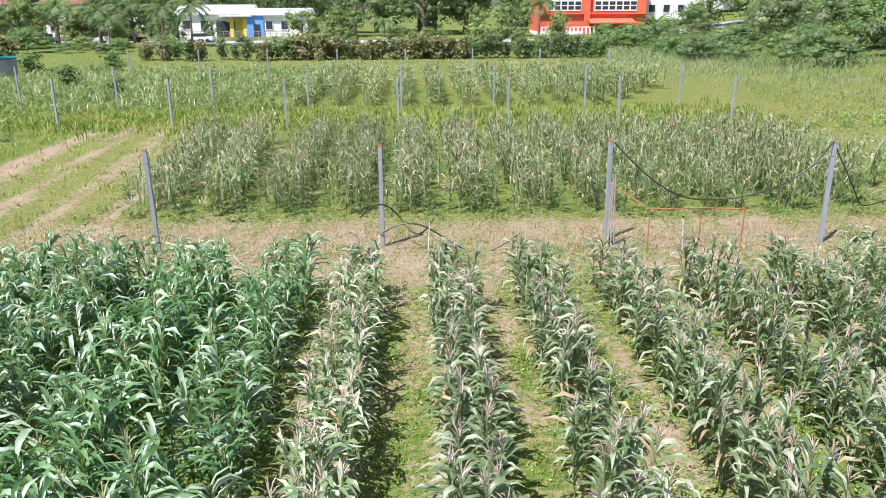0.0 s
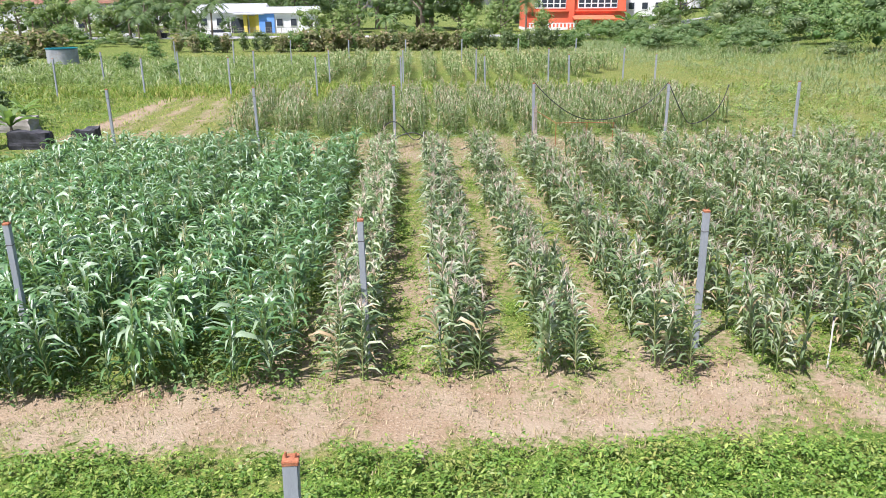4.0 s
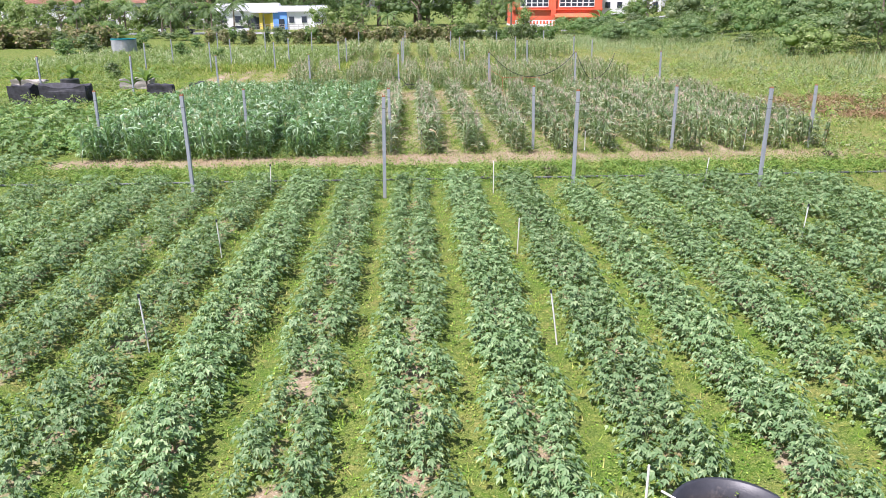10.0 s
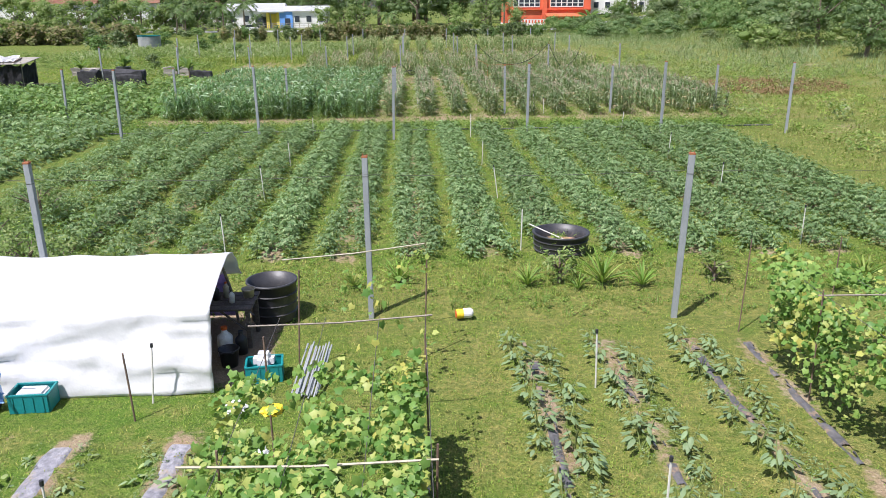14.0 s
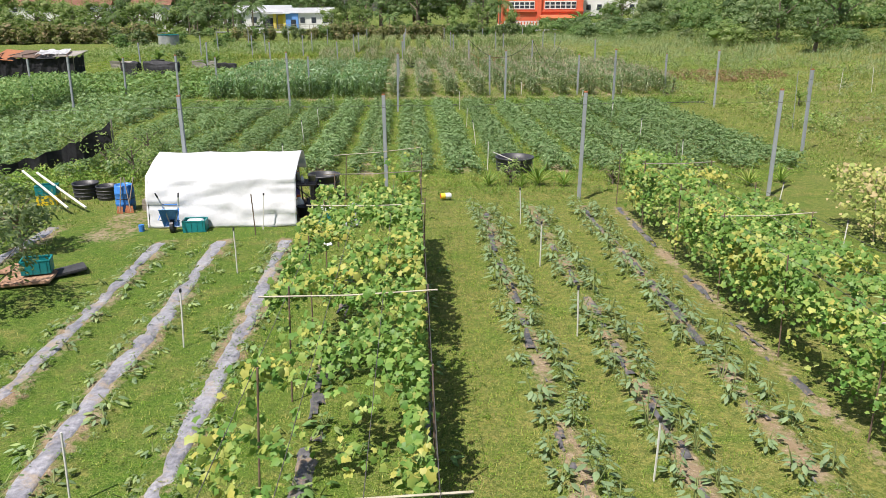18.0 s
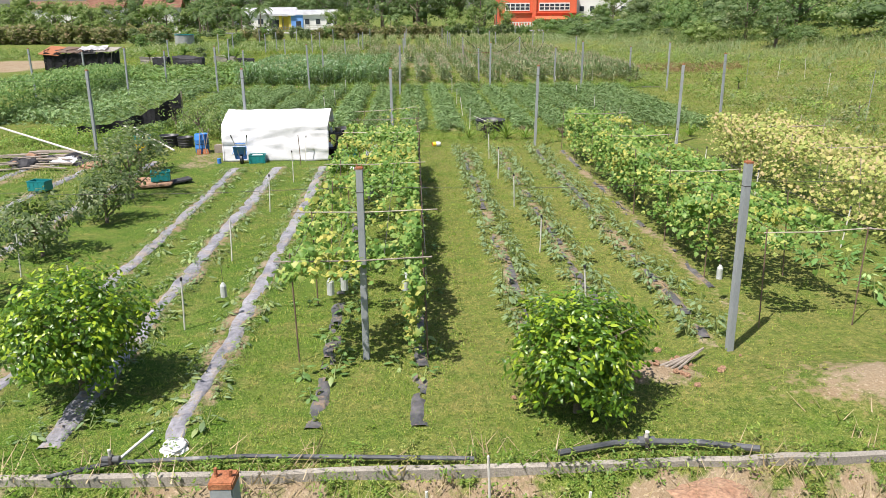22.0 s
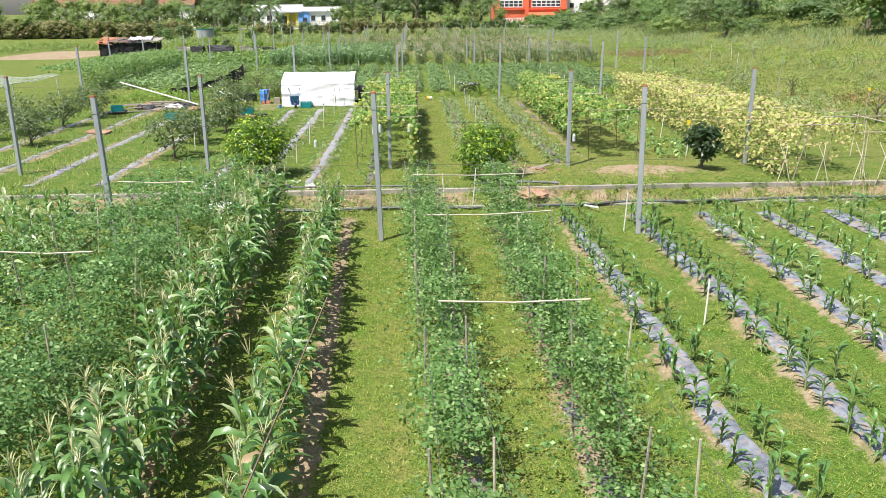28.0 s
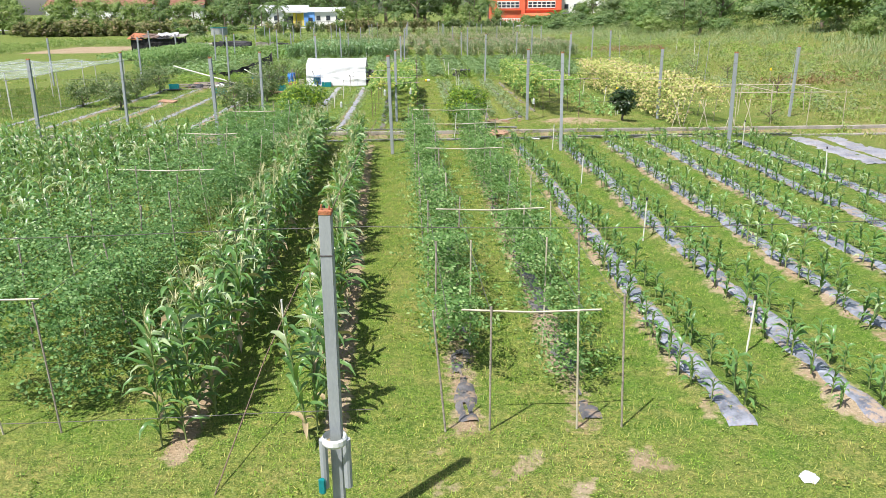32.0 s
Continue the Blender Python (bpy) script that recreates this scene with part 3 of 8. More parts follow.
def rod(bag, p0, p1, r0, r1, mat, sides=3):
    p0, p1 = np.array(p0, float), np.array(p1, float)
    a = np.linspace(0, 2 * np.pi, sides, endpoint=False)
    ring = np.stack([np.cos(a), np.sin(a), 0 * a], 1)
    V = np.concatenate([p0 + ring * r0, p1 + ring * r1])
    F = []
    for i in range(sides):
        j = (i + 1) % sides
        F += [(i, j, sides + i), (j, sides + j, sides + i)]
    bag.add(V, F, mat)


def flat_leaf(bag, at, normal, heading, outline, mat=0, cup=0.0):
    """A leaf blade: a fan round its middle. outline: rows of (along, across); cup bends the rim down."""
    n = np.array(normal, float)
    n /= np.linalg.norm(n)
    h = np.array(heading, float)
    h -= n * (h @ n)
    h /= np.linalg.norm(h) + 1e-9
    s = np.cross(n, h)
    o = np.asarray(outline, float)
    rim = np.array(at) + o[:, :1] * h + o[:, 1:2] * s - n * (cup * (o ** 2).sum(1, keepdims=True) / (np.abs(o).max() + 1e-9))
    c = np.array(at) + h * o[:, 0].mean()
    V = np.concatenate([[c], rim])
    m = len(o)
    bag.add(V, [(0, 1 + i, 1 + (i + 1) % m) for i in range(m)], mat)


def rdir(rng, tilt):
    """A direction within about tilt of straight up."""
    a = rng.uniform(0, 2 * np.pi)
    q = abs(rng.normal(0, tilt))
    return np.array([math.sin(q) * math.cos(a), math.sin(q) * math.sin(a), math.cos(q)])


def corn(rng, h=1.75, leaves=10, segs=4, tassel=True, dry=0.1, width=0.07, reach=0.26, branches=12, fine=0.0062):
    """Materials: 0 stalk, 1 leaf, 2 tassel, 3 dry leaf."""
    b = Bag()
    lean = rng.normal(0, 0.04, 2)
    rod(b, (0, 0, -0.05), (lean[0] * h, lean[1] * h, h * 0.86), 0.014, 0.008, 0)
    az0 = rng.uniform(0, 2 * np.pi)
    for i in range(leaves):
        q = (i + 0.6) / leaves
        z = h * (0.06 + 0.76 * q)
        L = h * (reach + 0.13 * math.sin(math.pi * q)) * rng.uniform(0.85, 1.15)
        az = az0 + (i % 2) * np.pi + rng.normal(0, 0.5)
        isdry = (dry > 0 and q < 0.3 and rng.random() < 0.18) or rng.random() < dry
        blade(b, (lean[0] * z, lean[1] * z, z), az, L, width * rng.uniform(0.8, 1.2), rng.uniform(0.8, 1.35), rng.uniform(1.5, 3.0) + (0.6 if isdry else 0), segs, 3 if isdry else 1, 0.3, rng.normal(0, 0.3))
    if tassel:
        top = np.array([lean[0] * h, lean[1] * h, h * 0.85])
        for i in range(branches):
            a, t = rng.uniform(0, 2 * np.pi), rng.uniform(0.25, 1.05) if i else 0.05
            at = top + np.array([0, 0, rng.uniform(0.0, 0.1)])
            d = np.array([math.sin(t) * math.cos(a), math.sin(t) * math.sin(a), math.cos(t)])
            L = rng.uniform(0.15, 0.25) * (1.2 if i == 0 else 1)
            w_ = np.array([-math.sin(a), math.cos(a), 0.0]) * fine
            mid = at + d * L * 0.55
            tip = at + d * L + np.array([0, 0, -0.3 * L * math.sin(t)])
            b.add([at - w_ * 0.7, at + w_ * 0.7, mid + w_, mid - w_, tip], [(0, 1, 2), (0, 2, 3), (3, 2, 4)], 2)
    return b.arrays()


def palmate(bag, at, normal, heading, size, mat, lobes=3, wide=0.2):
    n = np.array(normal, float)
    n /= np.linalg.norm(n)
    h = np.array(heading, float)
    h -= n * (h @ n)
    h /= np.linalg.norm(h) + 1e-9
    s = np.cross(n, h)
    at = np.array(at, float)
    for k in range(lobes):
        a = (k - (lobes - 1) / 2) * 0.72
        d = h * math.cos(a) + s * math.sin(a)
        q = -h * math.sin(a) + s * math.cos(a)
        L = size * (1.0 - 0.22 * abs(k - (lobes - 1) / 2))
        V = np.array([at, at + d * L * 0.48 + q * L * wide + n * 0.012, at + d * L - n * L * 0.16, at + d * L * 0.48 - q * L * wide + n * 0.012])
        bag.add(V, [(0, 1, 2), (0, 2, 3)], mat)


def okra_plant(rng, h=0.56, leaves=76, size=0.1):
    b = Bag()
    for s in range(2):
        a = rng.uniform(0, 2 * np.pi)
        rod(b, (0, 0, -0.03), (0.1 * math.cos(a), 0.1 * math.sin(a), h * 0.9), 0.009, 0.005, 1)
    for i in range(leaves):
        a = rng.uniform(0, 2 * np.pi)
        q = rng.uniform(0.12, 1.0)
        r = rng.uniform(0.05, 0.36) * (1.15 - 0.45 * q)
        out = np.array([math.cos(a), math.sin(a), 0.0])
        at = out * r + np.array([0, 0, h * q + rng.normal(0, 0.03)])
        palmate(b, at, out * rng.uniform(0.1, 0.8) + np.array([0, 0, 1]), out + rng.normal(0, 0.4, 3), size * rng.uniform(0.65, 1.35), 0)
    return b.arrays()


OVATE = [(0, 0), (0.22, 0.2), (0.5, 0.24), (0.8, 0.13), (1.0, 0), (0.8, -0.13), (0.5, -0.24), (0.22, -0.2)]
GOURD = [(-0.24, 0.34), (0.08, 0.42), (0.26, 0.5), (0.42, 0.26), (0.76, 0.0), (0.42, -0.26), (0.26, -0.5), (0.08, -0.42), (-0.24, -0.34), (-0.1, 0.0)]


def scaled(o, s):
    return [(a * s, c * s) for a, c in o]


def eggplant_plant(rng, h=0.5, leaves=15, size=0.19):
    b = Bag()
    for s in range(3):
        a = rng.uniform(0, 2 * np.pi)
        rod(b, (0, 0, -0.03), (0.12 * math.cos(a), 0.12 * math.sin(a), h * 0.85), 0.01, 0.006, 1)
    for i in range(leaves):
        a = rng.uniform(0, 2 * np.pi)
        q = rng.uniform(0.2, 1.0)
        out = np.array([math.cos(a), math.sin(a), 0.0])
        at = out * rng.uniform(0.02, 0.16) + np.array([0, 0, h * q * 0.8])
        flat_leaf(b, at, out * rng.uniform(-0.2, 0.5) + np.array([0, 0, 1]), out + np.array([0, 0, rng.uniform(0.1, 1.3)]), scaled(OVATE, size * rng.uniform(0.7, 1.25)), 0, 0.25)
    return b.arrays()


def gourd_leaf(rng, size=0.17, tilt=0.5, lo=0.65, hi=1.25):
    b = Bag()
    flat_leaf(b, (0, 0, 0), rdir(rng, tilt) + np.array([-0.22, -0.4, 0.0]), rng.normal(0, 1, 3) * np.array([1, 1, 0.3]) + np.array([0, 0, -0.5]), scaled(GOURD, size * rng.uniform(lo, hi)), 0, 0.3)
    return b.arrays()


def bean_leaf(rng, size=0.06, tilt=0.9):
    b = Bag()
    n = rdir(rng, tilt)
    a = rng.uniform(0, 2 * np.pi)
    for k in (-1, 0, 1):
        q = a + k * 1.5
        d = np.array([math.cos(q), math.sin(q), -0.25])
        leaf2(b, d * size * 0.25, n + rng.normal(0, 0.25, 3), d, size * rng.uniform(0.8, 1.2), size * 0.6)
    return b.arrays()


def tuft(rng, blades, h, w, spread, lean=0.5, mat=0, segs=1):
    b = Bag()
    for i in range(blades):
        a, q = rng.uniform(0, 2 * np.pi), rng.uniform(0.1, lean)
        p = np.array([*(rng.normal(0, spread, 2)), 0])
        hh = h * rng.uniform(0.6, 1.2)
        if segs == 1:
            tip = p + np.array([math.sin(q) * math.cos(a), math.sin(q) * math.sin(a), math.cos(q)]) * hh
            s = np.array([-math.sin(a), math.cos(a), 0]) * w / 2
            b.add([p + s, p - s, tip], [(0, 1, 2)], mat)
        else:
            blade(b, p, a, hh, w, 1.5 - q * 0.6, q * 2.2, segs, mat, 0.2)
    return b.arrays()


def spots_for(x, y, size=(0.85, 1.15), lean=0.06, dz=0.0):
    x, y = np.asarray(x, float), np.asarray(y, float)
    n = len(x)
    return np.stack([x, y, ground_z(x, y) + dz, RNG.uniform(0, 2 * np.pi, n), RNG.uniform(*size, n), RNG.normal(0, lean, n), RNG.normal(0, lean, n)], 1)


def line(xc, y0, y1, step, jit=0.06, offs=(0.0,), thin=0.0):
    xs, ys = [], []
    for o in offs:
        y = np.arange(y0, y1, step)
        y = y[RNG.random(len(y)) >= thin]
        xs.append(xc + o + RNG.normal(0, jit, len(y)))
        ys.append(y + RNG.normal(0, step * 0.2, len(y)))
    return np.concatenate(xs), np.concatenate(ys)


def field_row(name, templates, spots, mats, label, category, group):
    V, F, M = scatter(templates, spots)
    ob = part(name, tri_mesh(name, V, F, M, mats), None)
    return tagged(ob, label, category, group, "stuff")


rng = np.random.default_rng(21)
CORN_A = [corn(rng, 1.4, 17, 3, True, 0.035, 0.06, 0.27) for _ in range(8)]
CORN_G = [corn(rng, 1.42, 18, 3, rng.random() < 0.1, 0.0, 0.058, 0.3) for _ in range(8)]
CORN_FAR = [corn(rng, 1.5, 13, 2, True, 0.08, 0.055, 0.24, 4, 0.006) for _ in range(6)]
CORN_SW = [corn(rng, 1.5, 12, 3, k < 2, 0.0, 0.07) for k in range(6)]
CORN_VFAR = [corn(rng, 1.75, 9, 2, True, 0.08, 0.085, 0.24, 7, 0.012) for _ in range(5)]
MIX_A = [M_STALK, M_CORN, M_TASSEL, M_DRY]
MIX_G = [M_STALK, M_CORNBLUE, M_TASSELY, M_DRY]

# tasselled corn between the two dirt paths
for xc in [-1.2, 0.65, 2.35, 4.15, 6.0, 7.75, 9.5, 11.2, 12.9, 14.6, 16.2]:
    x, y = line(xc, -2.1, 15.7, 0.29, 0.06, (-0.22, 0.22), 0.03)
    field_row("corn_row", CORN_A, spots_for(x, y, (0.85, 1.12)), MIX_A, "row of tall corn with brown tassels and drying leaves", "corn row", "tasselled corn rows")
# bluish green corn with no tassels
for xc, y0 in [(-2.75, -2.2), (-4.45, -2.3), (-6.25, -2.5), (-7.6, -2.6), (-9.1, -2.7), (-10.6, -2.8), (-12.2, -2.8)]:
    x, y = line(xc, y0, 15.8, 0.32, 0.12, (-0.38, 0.0, 0.38) if xc < -3 else (-0.35, 0.3), 0.05)
    field_row("corn_row", CORN_G, spots_for(x, y, (0.88, 1.15)), MIX_G, "row of dense young bluish-green corn without tassels", "corn row", "green corn rows")
# half-dry corn beyond the far path
for k, xc in enumerate(np.arange(-8.0, 15.8, 1.95)):
    y0 = 22.3 + max(0, xc - 13) * 1.2
    x, y = line(xc, y0, 35.5, 0.27, 0.16, (-0.42, 0.0, 0.42), 0.1)
    x = x - 0.09 * (y - 23) * (xc < -5)
    field_row("corn_row", CORN_FAR, spots_for(x, y, (0.75, 1.08)), [M_STALK, M_OLIVECORN, M_TASSEL, M_DRY], "row of half-dry corn with tan tassels", "corn row", "drying corn rows")
# distant corn plot
for xc in np.arange(-7.2, 19, 2.1):
    x, y = line(xc, 48.5 + max(0, xc - 12) * 1.5, 66, 0.36, 0.1, (-0.32, 0.32), 0.05)
    field_row("corn_row", CORN_VFAR, spots_for(x, y, (0.85, 1.15), dz=0.0), [M_STALK, M_FARCORN, M_TASSELY, M_DRY], "distant row of pale tasselled corn", "corn row", "distant corn rows")

# okra beds
OKRA = [okra_plant(rng) for _ in range(8)]
OKRA_MID = [okra_plant(rng, 0.54, 64, 0.105) for _ in range(8)]
for xc in OKRA_X:
    y1 = -9.4 if 4.5 < xc < 5 else -8.7 if 6 < xc < 7 else -7.3 if xc < 9 else -8.0
    thin_row = xc in (-11.6, -9.95, -6.65, -5.0, -1.75, -0.1)
    x, y = line(xc, -24.1 if 3 < xc < 3.5 else -25.5, y1, 0.36, 0.08, (-0.31, 0.29) if thin_row else (-0.27, 0.25), 0.09 if thin_row else 0.03)
    sz = (0.62, 1.05) if thin_row else (0.75, 1.1)
    field_row("okra_row", OKRA if -7 < xc < 8.2 else OKRA_MID, spots_for(x, y, sz), [M_OKRA, M_STALK], "raised bed of knee-high okra with lobed leaves", "okra bed", "okra beds")
OKRA_FAR = [okra_plant(rng, 0.62, 26, 0.18) for _ in range(6)]
# leafy beds further left
for xc in np.arange(-14.4, -21, -1.55):
    x, y = line(xc, -24 if xc > -16 else -21, -2.6, 0.55, 0.15, (-0.3, 0.3), 0.06)
    field_row("leafy_row", OKRA_FAR, spots_for(x, y, (0.8, 1.2)), [M_OKRA, M_STALK], "row of low leafy greens", "vegetable bed", "leafy beds")
for xc in np.arange(-13.9, -30, -1.7):
    x, y = line(xc, -1.5, 15.5 if xc > -17.5 else 11.5, 0.65, 0.2, (-0.4, 0.4), 0.05)
    field_row("leafy_row", OKRA_FAR, spots_for(x, y, (1.1, 1.6)), [M_HEDGE, M_STALK], "row of waist-high leafy greens", "vegetable bed", "leafy beds by the corn")

# eggplants, each one a plant
EGG = []
for k in range(6):
    V, F, M = eggplant_plant(rng, 0.4, 18, 0.118)
    stems = F[M == 1]
    u, inv = np.unique(stems.ravel(), return_inverse=True)
    kit = [tri_mesh("eggplant", V[u], inv.reshape(-1, 3), np.zeros(len(stems)), [M_STALK])]
    fl = F[M == 0]
    for q in range(0, len(fl), 8):
        u, inv = np.unique(fl[q:q + 8].ravel(), return_inverse=True)
        kit.append(tri_mesh("leaf", V[u], inv.reshape(-1, 3), np.zeros(8), [M_EGG]))
    EGG.append(kit)
for xc in EGG_X:
    for side in (-0.24, 0.24):
        for y in np.arange(-47.7, -30.3, 0.64):
            if RNG.random() < 0.07:
                continue
            x, yy = xc + side + RNG.normal(0, 0.05), y + RNG.normal(0, 0.08)
            s = RNG.uniform(0.8, 1.25)
            kit = EGG[RNG.integers(6)]
            ob = part("eggplant", kit[0], None)
            for me in kit[1:]:
                part("leaf", me, None, ob)
            ob.matrix_world = Matrix.Translation((x, yy, float(ground_z(x, yy)))) @ pose(0, 0, 0, 0, 0, RNG.uniform(0, 360)) @ Matrix.Diagonal((s, s, s * RNG.uniform(0.85, 1.15), 1))
            tagged(ob, "bushy eggplant with broad grey-green leaves", "eggplant", "eggplants in mulched beds")
# seedlings on the left strips
SEED = []
for k in range(5):
    V, F, M = eggplant_plant(rng, 0.11, 9, 0.11)
    SEED.append(tri_mesh("seedling", V, F, M, [M_EGG, M_STALK]))
for xc in LEFT_STRIPS:
    for side in (-0.3, 0.3):
        for y in np.arange(-50.2, -33.0, 0.62):
            if RNG.random() < 0.1:
                continue
            x, yy = xc + side + RNG.normal(0, 0.05), y + RNG.normal(0, 0.1)
            s = RNG.uniform(0.7, 1.4)
            ob = part("seedling", SEED[RNG.integers(5)], None)
            ob.matrix_world = Matrix.Translation((x, yy, float(ground_z(x, yy)))) @ pose(0, 0, 0, 0, 0, RNG.uniform(0, 360)) @ Matrix.Diagonal((s, s, s, 1))
            tagged(ob, "small vegetable seedling beside plastic mulch", "seedling", "seedlings beside mulch strips")

# sweet corn by the near lane, each one a plant
SWEET = []
for k in range(7):
    V, F, M = corn(rng, 1.62, 17, 4, True, 0.012, 0.064, 0.19, 11, 0.0046)
    sub = []
    for mi, (nm, mt) in enumerate((("stalk", M_STALK), ("leaves", M_SWEET), ("tassel", M_TASSELY), ("dry_leaves", M_DRY))):
        f = F[M == mi]
        if len(f):
            u, inv = np.unique(f.ravel(), return_inverse=True)
            sub.append((nm, tri_mesh(nm, V[u], inv.reshape(-1, 3), np.zeros(len(f)), [mt])))
    SWEET.append(sub)
for xc in (-3.02, -2.68, -1.4):
    for y in np.arange(-73.9, -54.2, 0.29):
        if RNG.random() < 0.04:
            continue
        x, yy = xc + float(aslant(y, 0.033)) + RNG.normal(0, 0.06), y + RNG.normal(0, 0.05)
        s = RNG.uniform(0.85, 1.1)
        variant = SWEET[RNG.integers(7)]
        root = part("corn_plant", variant[0][1], None)
        root.matrix_world = Matrix.Translation((x, yy, float(ground_z(x, yy)))) @ pose(0, 0, 0, RNG.normal(0, 3), RNG.normal(0, 3), RNG.uniform(0, 360)) @ Matrix.Diagonal((s, s, s, 1))
        tagged(root, "sweet corn plant with arching leaves and pale tassel", "corn plant", "sweet corn beside the grass lane")
        for nm, me in variant[1:]:
            part(nm, me, None, root)

# young corn on the plastic strips
YOUNG = [corn(rng, 0.48, 9, 3, False, 0.0, 0.045, 0.42) for _ in range(6)]
YOUNG_ME = []
for V, F, M in YOUNG:
    kit = []
    for mi, mt in ((0, M_STALK), (1, M_SWEET), (3, M_DRY)):
        f_ = F[M == mi]
        for q in range(0, len(f_), 16):
            u, inv = np.unique(f_[q:q + 16].ravel(), return_inverse=True)
            kit.append(tri_mesh("leaf", V[u], inv.reshape(-1, 3), np.zeros(len(inv) // 3), [mt]))
    YOUNG_ME.append(kit)
for k, xc in enumerate(RIGHT_STRIPS):
    x, y = line(xc, -73.5, -54.7, 0.4, 0.04, (-0.24, 0.24), 0.04)
    sp = spots_for(x, y, (0.75, 1.25), 0.1)
    if k < 2:
        for q in sp:
            kit = YOUNG_ME[RNG.integers(6)]
            ob = part("young_corn", kit[0], None)
            for me in kit[1:]:
                part("leaf", me, None, ob)
            ob.matrix_world = Matrix.Translation(q[:3]) @ pose(0, 0, 0, 0, 0, math.degrees(q[3])) @ Matrix.Diagonal((q[4], q[4], q[4], 1))
            tagged(ob, "young corn seedling growing through plastic mulch", "corn seedling", "young corn on mulch")
    else:
        field_row("young_corn_row", YOUNG, sp, [M_STALK, M_SWEET, M_TASSEL, M_DRY], "row of young corn growing through plastic mulch", "corn row", "young corn rows")
# more corn behind the left beans
for xc in (-7.6, -8.9, -10.2, -11.6, -13.0):
    x, y = line(xc, -73, -55.5, 0.34, 0.1, (-0.25, 0.25), 0.05)
    field_row("corn_row", CORN_SW, spots_for(x, y, (0.8, 1.0)), [M_STALK, M_SWEET, M_TASSELY, M_DRY], "row of sweet corn with pale tassels", "corn row", "sweet corn rows behind the beans")


# ---- climbing plants ----
GOURD_T = [gourd_leaf(rng, 0.1, 0.75) for _ in range(24)]
GOURD_S = [gourd_leaf(rng, 0.1, 1.3) for _ in range(24)]
BEAN_T = [bean_leaf(rng) for _ in range(24)]


def leaf_cloud(name, templates, pts, mat, label, category):
    pts = np.asarray(pts)
    n = len(pts)
    sp = np.concatenate([pts, RNG.normal(0, 0.7, (n, 1)), RNG.uniform(0.7, 1.3, (n, 1)), np.zeros((n, 2))], 1)
    V, F, M = scatter(templates, sp)
    return part(name, tri_mesh(name, V, F, M, [mat]), None)


def canopy_points(x0, x1, y0, y1, z, n, seed, hole=0.3, sag=0.12):
    x, y = RNG.uniform(x0, x1, n), RNG.uniform(y0, y1, n)
    keep = fbm(x * 1.3, y * 1.3, seed) > hole + 0.15 * RNG.random(n)
    x, y = x[keep], y[keep]
    return np.stack([x, y, z + RNG.normal(0, 0.07, len(x)) - sag * fbm(x * 0.9, y * 0.9, seed + 1) + 0.3 * (fbm(x * 2.4, y * 2.4, seed + 2) - 0.5)], 1)


def curtain_points(x0, x1, y0, y1, z0, z1, n, seed, hole=0.3, power=0.8):
    x, y, q = RNG.normal((x0 + x1) / 2, (x1 - x0) / 3.2, n), RNG.uniform(y0, y1, n), RNG.random(n) ** power
    top = z1 - 0.5 * fbm(y * 1.1, x * 0 + 1, seed + 3)
    keep = fbm(y * 1.6, q * 3.0, seed) > hole + 0.12 * RNG.random(n)
    return np.stack([x, y, z0 + (top - z0) * q], 1)[keep]


def trellis(name, label, posts, bars, lines, foliage, category="trellis", group=""):
    """posts: (x, y, h, lean); bars: (p, q); lines: (p, q)"""
    root = empty(name, Matrix.Identity(4))
    tagged(root, label, category, group)
    for x, y, h, lx in posts:
        z = float(ground_z(x, y))
        part("post", bm_tube([(x, y, z - 0.05), (x + lx * 0.5, y, z + h * 0.5), (x + lx, y, z + h)], 0.012, 6), M_DARKROD if foliage != "bean" else (M_BAMBOO if RNG.random() < 0.4 else M_WOOD), root)
    for p, q in bars:
        m = [(p[i] + q[i]) / 2 for i in range(3)]
        m[2] -= 0.03
        part("crossbar", bm_tube([p, m, q], 0.012, 6), M_BAMBOO if RNG.random() < 0.55 else M_WOOD, root, "pale bamboo crossbar")
    for p, q in lines:
        m = [(p[i] + q[i]) / 2 for i in range(3)]
        m[2] -= 0.05
        part("string", bm_tube([p, m, q], 0.004, 4), M_WIRE, root, "thin line")
    return root


# gourd tunnel beside the lane
posts = [(x, y, 1.75, RNG.normal(0, 0.05)) for y in np.arange(-48.3, -33, 2.45) for x in (-1.95, 0.02)] + [(0.02, -30.6, 1.7, 0.05), (-2.0, -31.0, 1.7, 0.1)]
bars = [((-2.25 + RNG.normal(0, 0.12), y + RNG.normal(0, 0.1), 1.68), (0.1 + RNG.normal(0, 0.08), y + RNG.normal(0, 0.15), 1.67)) for y in (-48.3, -45.6, -41.0, -36.0)]
bars += [((-2.3, -32.9, 1.6), (0.1, -32.7, 1.62)), ((-2.35, -29.9, 1.5), (0.05, -29.5, 1.62))]
lines = [((x, -48.4, 1.74), (x, -32.8, 1.66)) for x in (-1.9, -1.3, -0.6, 0.0)] + [((0.02, -48.4, z), (0.02, -33, z)) for z in (0.5, 1.1)]
tr = trellis("gourd_trellis", "bamboo and rod trellis roofed with yellow-green gourd vines", posts, bars, lines, "gourd")
pts = np.concatenate([canopy_points(-2.2, -0.05, -49.0, -34.0, 1.76, 15000, 31, 0.42, 0.4), curtain_points(-0.3, -0.08, -48.6, -33.6, 0.15, 1.75, 5200, 33, 0.38),
                      curtain_points(-2.1, -1.85, -47.5, -36, 0.9, 1.7, 260, 35, 0.45), canopy_points(-1.2, 0.15, -34.0, -30.2, 1.72, 170, 36, 0.42)])
ob = leaf_cloud("gourd_leaves", GOURD_T + GOURD_S[:8], pts, M_VINE, "", "")
